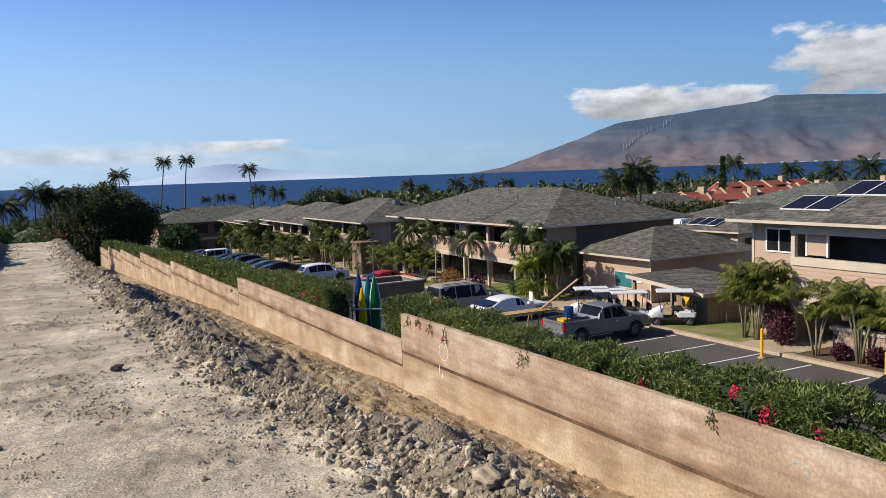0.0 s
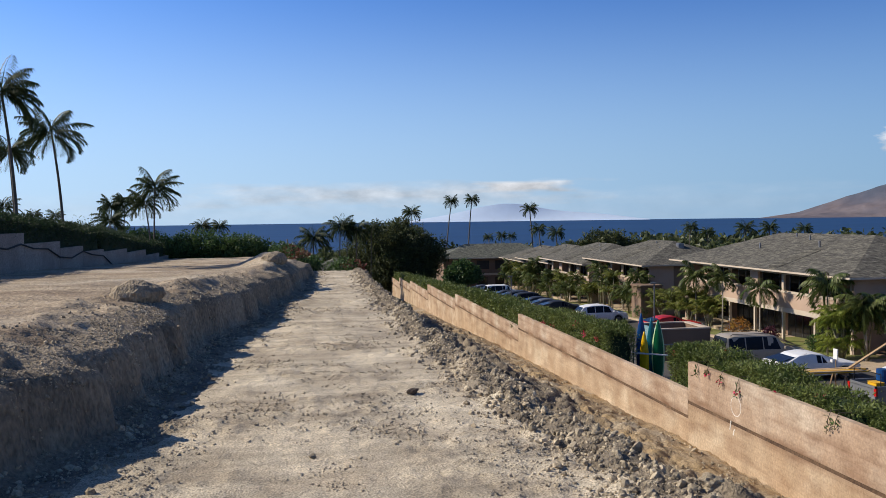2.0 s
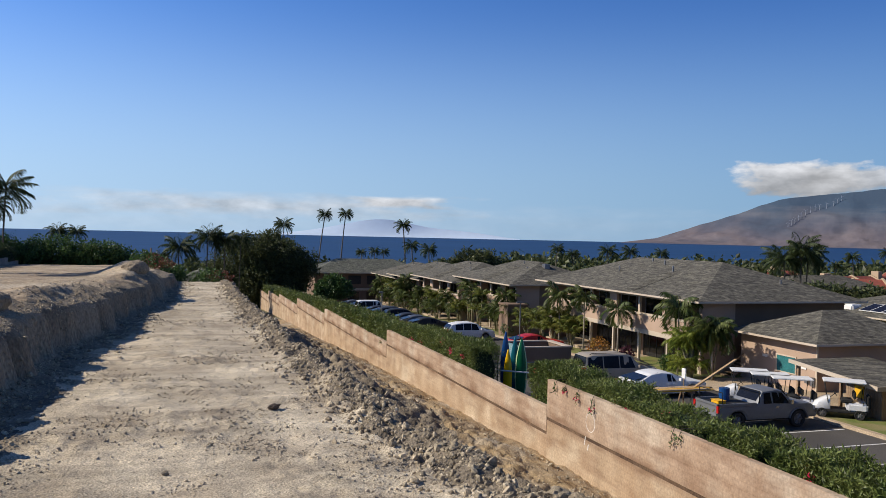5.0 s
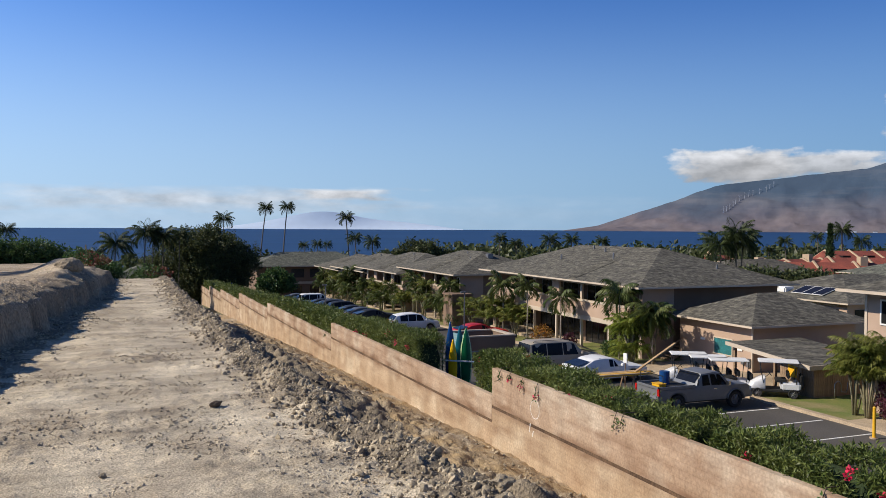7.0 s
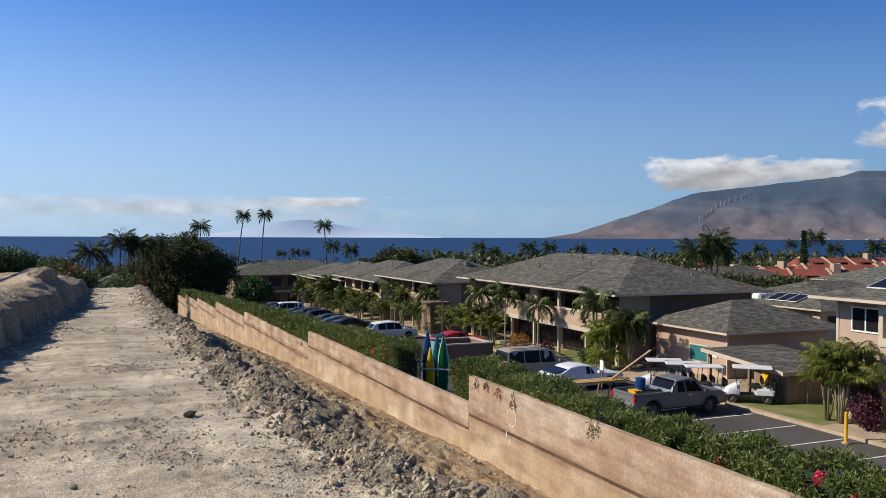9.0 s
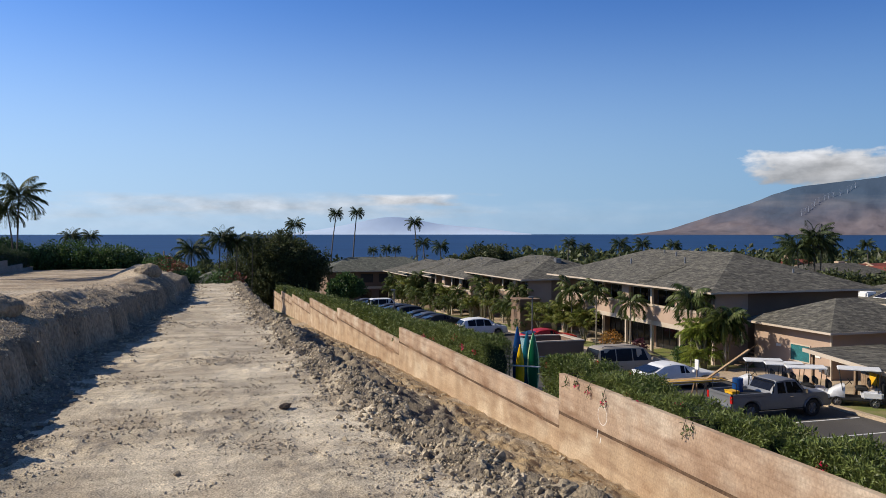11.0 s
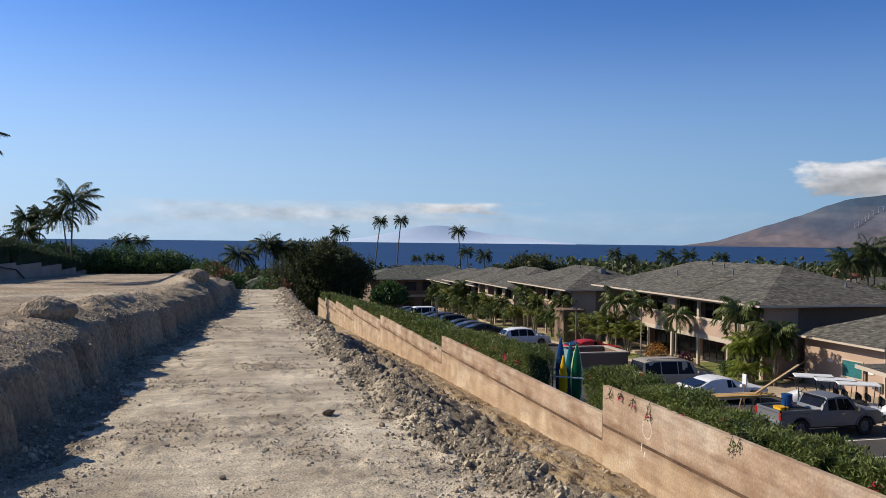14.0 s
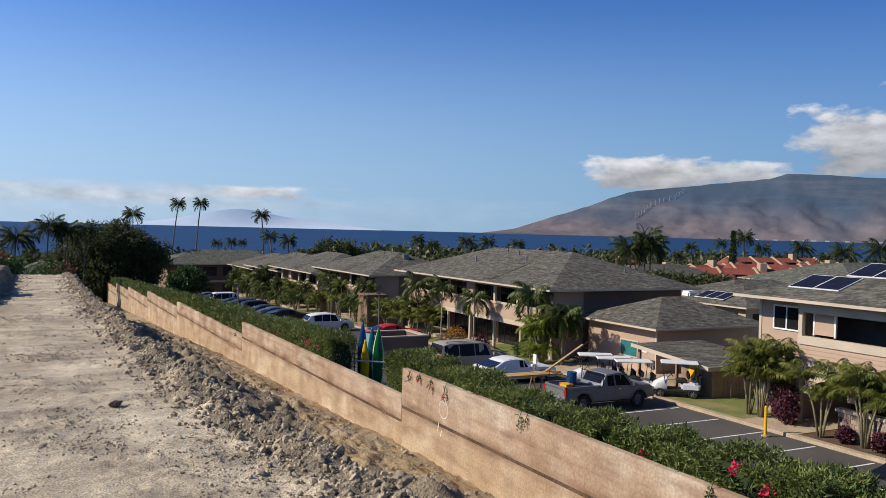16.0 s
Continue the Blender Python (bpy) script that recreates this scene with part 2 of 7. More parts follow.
# near-black; in balconies and porches it stands in for shade
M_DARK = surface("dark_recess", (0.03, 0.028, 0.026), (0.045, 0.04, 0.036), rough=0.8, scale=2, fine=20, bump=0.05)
M_BLACK = surface("black_rubber", (0.016, 0.016, 0.016), (0.024, 0.023, 0.022), rough=0.75, scale=6, fine=60, bump=0.1)
M_CHROME = surface("bright_metal", (0.62, 0.62, 0.62), (0.52, 0.52, 0.52), rough=0.25, metal=1.0, scale=4, fine=30, bump=0.02, grain=0.06)
M_STEEL = surface("dull_steel", (0.25, 0.25, 0.26), (0.19, 0.19, 0.20), rough=0.5, metal=0.8, scale=4, fine=30, bump=0.05)
M_TRUNK = surface("palm_trunk", (0.14, 0.115, 0.09), (0.09, 0.075, 0.06), rough=0.95, scale=2, fine=16, bump=0.5, stretch=(1, 1, 4))
M_BARK = surface("dark_bark", (0.09, 0.07, 0.055), (0.06, 0.048, 0.038), rough=0.95, scale=2, fine=16, bump=0.6, stretch=(2, 2, 0.6))
M_WOOD = surface("weathered_wood", (0.32, 0.22, 0.14), (0.24, 0.16, 0.10), rough=0.85, scale=2, fine=20, bump=0.3, stretch=(3, 3, 0.5), rand=0.15)
M_LUMBER = surface("pale_lumber", (0.52, 0.36, 0.19), (0.45, 0.30, 0.16), rough=0.8, scale=2, fine=20, bump=0.2, rand=0.2)
M_YELLOW = surface("yellow_paint", (0.75, 0.42, 0.02), (0.68, 0.37, 0.02), rough=0.45, scale=3, fine=20, bump=0.05, grain=0.08)
M_TEAL = surface("teal_blind", (0.02, 0.15, 0.16), (0.02, 0.12, 0.13), rough=0.6, scale=2, fine=20, bump=0.05)
M_OLEANDER = leafy("oleander_leaves", (0.085, 0.12, 0.026), (0.165, 0.195, 0.05))
# near-black green of an added solid, painted as the shade between leaves
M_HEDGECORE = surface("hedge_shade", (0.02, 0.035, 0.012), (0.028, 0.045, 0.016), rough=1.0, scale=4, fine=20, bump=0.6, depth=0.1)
M_HEDGE = leafy("dark_hedge_leaves", (0.03, 0.055, 0.018), (0.045, 0.075, 0.024))
M_LEAF = leafy("dark_tree_leaves", (0.055, 0.072, 0.026), (0.095, 0.105, 0.038), trans=0.35)
M_LEAFG = leafy("green_tree_leaves", (0.05, 0.10, 0.025), (0.08, 0.13, 0.035))
M_COCO = leafy("coconut_fronds", (0.035, 0.055, 0.016), (0.065, 0.085, 0.026), rough=0.6)
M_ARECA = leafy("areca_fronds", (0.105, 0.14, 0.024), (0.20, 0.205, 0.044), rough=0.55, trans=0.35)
# areca fronds again, with shade put into darker greens
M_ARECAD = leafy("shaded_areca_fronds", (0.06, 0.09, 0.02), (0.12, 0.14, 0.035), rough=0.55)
M_TI = leafy("purple_leaves", (0.07, 0.018, 0.03), (0.11, 0.03, 0.045))
M_CROTON = leafy("orange_croton_leaves", (0.32, 0.13, 0.02), (0.25, 0.16, 0.03))
M_FLOWER = leafy("pink_red_petals", (0.60, 0.02, 0.07), (0.70, 0.06, 0.14))
M_SHRUBRED = leafy("red_shrub_leaves", (0.20, 0.05, 0.04), (0.12, 0.09, 0.03))
M_STEM = surface("areca_stem", (0.24, 0.215, 0.12), (0.17, 0.145, 0.085), rough=0.7, scale=3, fine=12, bump=0.2)
M_SEA = surface("deep_sea", (0.016, 0.052, 0.135), (0.013, 0.043, 0.115), rough=0.55, scale=0.01, fine=0.15, bump=0.3, depth=1.0, spec=0.12, grain=0.12, stretch=(0.3, 1, 1))
M_GLASS = surface("dark_window_glass", (0.012, 0.013, 0.014), (0.018, 0.019, 0.02), rough=0.12, scale=1, fine=10, bump=0, spec=0.3, grain=0.1)
def far_hill():
    """A mountain tinted for many kilometres of haze: rust slopes below, blue-grey heights."""
    mt = surface("haze_tinted_dry_mountain", (0.165, 0.14, 0.148), (0.12, 0.11, 0.13), rough=1.0, scale=0.007, fine=0.02, bump=0.3, depth=14, grain=0.15, spec=0)
    n, l = mt.node_tree.nodes, mt.node_tree.links
    bs = n["Principled BSDF"]
    col = bs.inputs["Base Color"].links[0].from_socket
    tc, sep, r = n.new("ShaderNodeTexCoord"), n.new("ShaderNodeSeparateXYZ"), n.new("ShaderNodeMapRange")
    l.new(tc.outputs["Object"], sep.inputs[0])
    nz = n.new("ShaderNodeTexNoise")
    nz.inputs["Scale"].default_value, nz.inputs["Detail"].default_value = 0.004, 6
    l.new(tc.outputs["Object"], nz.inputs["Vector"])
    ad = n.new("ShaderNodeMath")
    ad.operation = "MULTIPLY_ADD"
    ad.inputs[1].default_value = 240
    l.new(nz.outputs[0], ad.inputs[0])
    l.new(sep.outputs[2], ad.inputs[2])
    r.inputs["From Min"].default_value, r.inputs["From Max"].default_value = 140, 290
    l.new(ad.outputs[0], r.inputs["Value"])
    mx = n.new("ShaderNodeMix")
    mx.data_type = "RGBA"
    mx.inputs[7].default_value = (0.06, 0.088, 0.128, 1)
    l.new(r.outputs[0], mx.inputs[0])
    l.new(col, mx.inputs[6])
    # pale grass ledges that run down the slope
    mp, led, pr, pale = n.new("ShaderNodeMapping"), n.new("ShaderNodeTexNoise"), n.new("ShaderNodeMapRange"), n.new("ShaderNodeMix")
    mp.inputs["Rotation"].default_value, mp.inputs["Scale"].default_value = (0, 0.5, 0.6), (0.0012, 0.0012, 0.011)
    led.inputs["Scale"].default_value, led.inputs["Detail"].default_value, led.inputs["Roughness"].default_value = 1.0, 7, 0.65
    pr.inputs["From Min"].default_value, pr.inputs["From Max"].default_value, pr.inputs["To Max"].default_value = 0.5, 0.72, 0.35
    pale.data_type = "RGBA"
    pale.inputs[7].default_value = (0.21, 0.20, 0.205, 1)
    l.new(tc.outputs["Object"], mp.inputs[0])
    l.new(mp.outputs[0], led.inputs["Vector"])
    l.new(led.outputs[0], pr.inputs["Value"])
    l.new(pr.outputs[0], pale.inputs[0])
    l.new(mx.outputs[2], pale.inputs[6])
    l.new(pale.outputs[2], bs.inputs["Base Color"])
    return mt


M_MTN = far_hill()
# the island's pale blue is distance haze put into its base colour
M_ISLE = surface("haze_tinted_island", (0.51, 0.61, 0.745), (0.50, 0.60, 0.735), rough=1.0, scale=0.002, fine=0.02, bump=0, grain=0.03, spec=0)
M_TILE = surface("red_clay_tile", (0.27, 0.07, 0.045), (0.20, 0.055, 0.038), rough=0.8, scale=0.4, fine=6, bump=0.5, depth=0.08)
M_CREAM = surface("cream_stucco", (0.46, 0.34, 0.22), (0.40, 0.30, 0.20), rough=0.9, scale=0.3, fine=10, bump=0.1, grain=0.08)


def shingles(name, a, b):
    """Asphalt shingles: courses 14 cm deep, tabs of differing tone, on a roof of any pitch."""
    mt = surface(name, a, b, rough=0.95, scale=0.8, fine=4.5, bump=0, grain=0.38, spec=0.2)
    n, l = mt.node_tree.nodes, mt.node_tree.links
    bs = n["Principled BSDF"]
    col = bs.inputs["Base Color"].links[0].from_socket
    tc, sep, comb = n.new("ShaderNodeTexCoord"), n.new("ShaderNodeSeparateXYZ"), n.new("ShaderNodeCombineXYZ")
    l.new(tc.outputs["Object"], sep.inputs[0])
    add = n.new("ShaderNodeMath")
    add.operation = "ADD"
    l.new(sep.outputs[0], add.inputs[0])
    l.new(sep.outputs[1], add.inputs[1])
    up = n.new("ShaderNodeMath")
    up.operation = "MULTIPLY"
    up.inputs[1].default_value = 3.0
    l.new(sep.outputs[2], up.inputs[0])
    l.new(add.outputs[0], comb.inputs[0])
    l.new(up.outputs[0], comb.inputs[1])
    br = n.new("ShaderNodeTexBrick")
    br.inputs["Scale"].default_value = 1.0
    br.inputs["Brick Width"].default_value, br.inputs["Row Height"].default_value = 0.34, 0.2
    br.inputs["Mortar Size"].default_value, br.inputs["Mortar Smooth"].default_value = 0.012, 0.5
    br.inputs["Color1"].default_value, br.inputs["Color2"].default_value, br.inputs["Mortar"].default_value = (1.42, 1.4, 1.34, 1), (0.64, 0.64, 0.66, 1), (0.4, 0.4, 0.4, 1)
    l.new(comb.outputs[0], br.inputs["Vector"])
    mx = n.new("ShaderNodeMix")
    mx.data_type, mx.blend_type = "RGBA", "MULTIPLY"
    mx.inputs[0].default_value = 1.0
    l.new(col, mx.inputs[6])
    l.new(br.outputs["Color"], mx.inputs[7])
    l.new(mx.outputs[2], bs.inputs["Base Color"])
    bp = n.new("ShaderNodeBump")
    bp.inputs["Strength"].default_value, bp.inputs["Distance"].default_value = 0.6, 0.02
    l.new(br.outputs["Fac"], bp.inputs["Height"])
    bp.invert = True
    l.new(bp.outputs[0], bs.inputs["Normal"])
    return mt


M_ROOF = shingles("grey_shingles", (0.125, 0.118, 0.099), (0.10, 0.094, 0.08))
M_ROOFG = shingles("green_grey_shingles", (0.13, 0.135, 0.11), (0.11, 0.112, 0.095))


def wall_stucco(name, a, b, c, rust_to):
    """Painted block wall: peach coat, rusty soil stains that run along it, courses that show through."""
    mt = surface(name, a, b, rough=0.92, scale=0.8, fine=14, bump=0.25, depth=0.02, grain=0.2, c=c, cscale=0.5)
    n, l = mt.node_tree.nodes, mt.node_tree.links
    bs = n["Principled BSDF"]
    col = bs.inputs["Base Color"].links[0].from_socket
    tc, sep = n.new("ShaderNodeTexCoord"), n.new("ShaderNodeSeparateXYZ")
    l.new(tc.outputs["Object"], sep.inputs[0])
    comb = n.new("ShaderNodeCombineXYZ")
    l.new(sep.outputs[1], comb.inputs[0])
    l.new(sep.outputs[2], comb.inputs[1])
    br = n.new("ShaderNodeTexBrick")
    br.inputs["Scale"].default_value, br.inputs["Brick Width"].default_value, br.inputs["Row Height"].default_value = 1.0, 0.4, 0.2
    br.inputs["Mortar Size"].default_value, br.inputs["Mortar Smooth"].default_value = 0.012, 0.8
    br.inputs["Color1"].default_value, br.inputs["Color2"].default_value, br.inputs["Mortar"].default_value = (1, 1, 1, 1), (0.95, 0.95, 0.95, 1), (0.84, 0.82, 0.8, 1)
    l.new(comb.outputs[0], br.inputs["Vector"])
    drip = n.new("ShaderNodeTexNoise")
    mp = n.new("ShaderNodeMapping")
    mp.inputs["Scale"].default_value = (1, 0.4, 1.5)
    l.new(tc.outputs["Object"], mp.inputs[0])
    l.new(mp.outputs[0], drip.inputs["Vector"])
    drip.inputs["Scale"].default_value, drip.inputs["Detail"].default_value = 1.6, 7
    ramp = n.new("ShaderNodeMapRange")
    ramp.inputs["From Min"].default_value, ramp.inputs["From Max"].default_value = 0.48, 0.66
    ramp.inputs["To Max"].default_value = rust_to
    l.new(drip.outputs[0], ramp.inputs["Value"])
    rust = n.new("ShaderNodeMix")
    rust.data_type = "RGBA"
    rust.inputs[7].default_value = (0.19, 0.105, 0.06, 1)
    # soil that has run out of the joint: the wall's own z starts there
    gap, blot = n.new("ShaderNodeMath"), n.new("ShaderNodeTexNoise")
    gap.operation = "ABSOLUTE"
    l.new(sep.outputs[2], gap.inputs[0])
    near = n.new("ShaderNodeMapRange")
    near.inputs["From Min"].default_value, near.inputs["From Max"].default_value = 0.02, 0.3
    near.inputs["To Min"].default_value, near.inputs["To Max"].default_value = 0.8, 0.0
    l.new(gap.outputs[0], near.inputs["Value"])
    mb = n.new("ShaderNodeMapping")
    mb.inputs["Scale"].default_value = (1, 0.35, 1.6)
    l.new(tc.outputs["Object"], mb.inputs[0])
    l.new(mb.outputs[0], blot.inputs["Vector"])
    blot.inputs["Scale"].default_value, blot.inputs["Detail"].default_value = 1.1, 6
    pat = n.new("ShaderNodeMapRange")
    pat.inputs["From Min"].default_value, pat.inputs["From Max"].default_value = 0.36, 0.58
    l.new(blot.outputs[0], pat.inputs["Value"])
    soil = n.new("ShaderNodeMath")
    soil.operation = "MULTIPLY"
    l.new(near.outputs[0], soil.inputs[0])
    l.new(pat.outputs[0], soil.inputs[1])
    # a second, fainter tide mark two courses higher
    hi, up, mark, some = n.new("ShaderNodeMath"), n.new("ShaderNodeMath"), n.new("ShaderNodeMapRange"), n.new("ShaderNodeMath")
    hi.operation, up.operation, some.operation = "SUBTRACT", "ABSOLUTE", "MULTIPLY_ADD"
    hi.inputs[1].default_value = 0.6
    l.new(sep.outputs[2], hi.inputs[0])
    l.new(hi.outputs[0], up.inputs[0])
    mark.inputs["From Min"].default_value, mark.inputs["From Max"].default_value = 0.015, 0.13
    mark.inputs["To Min"].default_value, mark.inputs["To Max"].default_value = 0.3, 0.0
    l.new(up.outputs[0], mark.inputs["Value"])
    l.new(mark.outputs[0], some.inputs[0])
    l.new(pat.outputs[0], some.inputs[1])
    l.new(soil.outputs[0], some.inputs[2])
    both = n.new("ShaderNodeMath")
    both.operation, both.use_clamp = "ADD", True
    l.new(some.outputs[0], both.inputs[0])
    l.new(ramp.outputs[0], both.inputs[1])
    l.new(both.outputs[0], rust.inputs[0])
    l.new(col, rust.inputs[6])
    # runs of water down the face, paler and darker
    run, mr = n.new("ShaderNodeTexNoise"), n.new("ShaderNodeMapping")
    mr.inputs["Scale"].default_value = (1, 1.0, 0.22)
    l.new(tc.outputs["Object"], mr.inputs[0])
    l.new(mr.outputs[0], run.inputs["Vector"])
    run.inputs["Scale"].default_value, run.inputs["Detail"].default_value = 1.3, 6
    tone = n.new("ShaderNodeMapRange")
    tone.inputs["From Min"].default_value, tone.inputs["From Max"].default_value = 0.3, 0.7
    tone.inputs["To Min"].default_value, tone.inputs["To Max"].default_value = 0.88, 1.11
    l.new(run.outputs[0], tone.inputs["Value"])
    wash = n.new("ShaderNodeHueSaturation")
    l.new(tone.outputs[0], wash.inputs["Value"])
    l.new(rust.outputs[2], wash.inputs["Color"])
    mx = n.new("ShaderNodeMix")
    mx.data_type, mx.blend_type = "RGBA", "MULTIPLY"
    mx.inputs[0].default_value = 0.8
    l.new(wash.outputs[0], mx.inputs[6])
    l.new(br.outputs["Color"], mx.inputs[7])
    l.new(mx.outputs[2], bs.inputs["Base Color"])
    return mt


M_WALL = wall_stucco("stained_peach_wall", (0.43, 0.31, 0.215), (0.365, 0.252, 0.168), (0.53, 0.435, 0.33), 0.5)
M_WALLLOW = wall_stucco("soil_dusted_wall", (0.45, 0.335, 0.225), (0.37, 0.26, 0.165), (0.56, 0.455, 0.33), 0.4)


# ---- mesh helpers ----
def mesh_of(name, verts, faces, mats, smooth=False):
    me = bpy.data.meshes.new(name)
    me.from_pydata([tuple(v) for v in np.asarray(verts, float).tolist()], [], [tuple(f) for f in (faces.tolist() if hasattr(faces, "tolist") else faces)])
    for k in mats if isinstance(mats, (list, tuple)) else [mats]:
        me.materials.append(k)
    if smooth:
        me.polygons.foreach_set("use_smooth", [True] * len(me.polygons))
    me.update()
    return me


def part(name, data, material, parent, label=""):
    """A bmesh, or mesh data, as one mesh object under a thing or a part."""
    if isinstance(data, bmesh.types.BMesh):
        me = bpy.data.meshes.new(name)
        data.to_mesh(me)
        data.free()
        me.materials.append(material)
    else:
        me = data
    ob = new(name, me)
    ob.parent = parent
    if label:
        ob["label"] = label
    return ob


def thing(name, label, category, group="", at=(0, 0, 0), rz=0.0):
    ob = new(name)
    ob.matrix_world = pose(*at, 0, 0, rz)
    return tagged(ob, label, category, group)


def box(x0, y0, z0, x1, y1, z1, bevel=0.0, bm=None):
    own = bm is None
    bm = bm or bmesh.new()
    r = bmesh.ops.create_cube(bm, size=1.0, matrix=Matrix.Translation(((x0 + x1) / 2, (y0 + y1) / 2, (z0 + z1) / 2)) @ Matrix.Diagonal((abs(x1 - x0), abs(y1 - y0), abs(z1 - z0), 1)))
    if bevel and own:
        bmesh.ops.bevel(bm, geom=bm.edges[:], offset=bevel, segments=2, affect="EDGES")
    return bm


def rod(a, b, r0, r1=None, seg=8, bm=None):
    bm = bm or bmesh.new()
    a, b = Vector(a), Vector(b)
    d = b - a
    m = Matrix.Translation((a + b) / 2) @ d.to_track_quat("Z", "Y").to_matrix().to_4x4()
    bmesh.ops.create_cone(bm, cap_ends=True, segments=seg, radius1=r0, radius2=r0 if r1 is None else r1, depth=d.length, matrix=m)
    return bm


def tube(points, radii, seg=8):
    """A bent, tapered tube through points."""
    pts = [Vector(p) for p in points]
    V, F = [], []
    for i, p in enumerate(pts):
        d = (pts[min(i + 1, len(pts) - 1)] - pts[max(i - 1, 0)]).normalized()
        s = d.cross(Vector((0.3, 1, 0.1))).normalized()
        u = s.cross(d)
        for k in range(seg):
            w = 2 * math.pi * k / seg
            V.append(p + (s * math.cos(w) + u * math.sin(w)) * radii[i])
    for i in range(len(pts) - 1):
        for k in range(seg):
            F.append((i * seg + k, i * seg + (k + 1) % seg, (i + 1) * seg + (k + 1) % seg, (i + 1) * seg + k))
    F.append(tuple(range(seg))[::-1])
    F.append(tuple(range((len(pts) - 1) * seg, len(pts) * seg)))
    return V, F


RNG = np.random.default_rng(7)
LATTICE = RNG.random((256, 256))


def vnoise(x, y):
    x, y = np.asarray(x, float), np.asarray(y, float)
    i, j = np.floor(x).astype(int), np.floor(y).astype(int)
    u, v = x - i, y - j
    u, v = u * u * (3 - 2 * u), v * v * (3 - 2 * v)
    g = lambda a, b: LATTICE[a % 256, b % 256]
    return (g(i, j) * (1 - u) + g(i + 1, j) * u) * (1 - v) + (g(i, j + 1) * (1 - u) + g(i + 1, j + 1) * u) * v


def fbm(x, y, octaves=4):
    s, a, t = 0.0, 1.0, 0.0
    for k in range(octaves):
        s, t = s + a * (vnoise(x * 2 ** k + 17.3 * k, y * 2 ** k + 5.1 * k) - 0.5), t + a
        a *= 0.5
    return s / t * 2


def step(a, b, v):
    u = np.clip((v - a) / (b - a), 0, 1)
    return u * u * (3 - 2 * u)


# ---- ground ----
WALL_X = 12.0


def bank_top(y):
    return np.interp(y, [0, 10, 12, 14, 16, 19, 23, 27.6, 31.4, 42, 47, 60, 75], [-7.2, -6.3, -5.6, -5.0, -5.15, -4.95, -4.95, -4.65, -3.8, -3.0, -2.3, -1.6, -1.5]) + 0.2 * fbm(y * 0.5, y * 0 + 3.0) + 0.2 * fbm(y * 1.7, y * 0 + 6.0)


def shoulder(y):
    """Width of the sloping shoulder over the face of the cut."""
    return np.interp(y, [11, 14, 18, 22, 28], [0.6, 0.78, 1.0, 0.95, 0.70])


def road_right(y):
    return np.interp(y, [0, 8, 14, 24, 30, 54, 75], [4.4, 3.9, 3.3, 2.9, 2.7, 2.7, 3.0]) + 0.3 * fbm(y * 0.6, y * 0 + 9.0)


def terrace(y):
    return 1.45 - 0.03 * np.maximum(0, y - 25)


def ditch(y):
    return np.interp(y, [0, 20, 26, 49, 75, 132], [-3.9, -4.0, -4.15, -4.9, -6.1, -8.3])


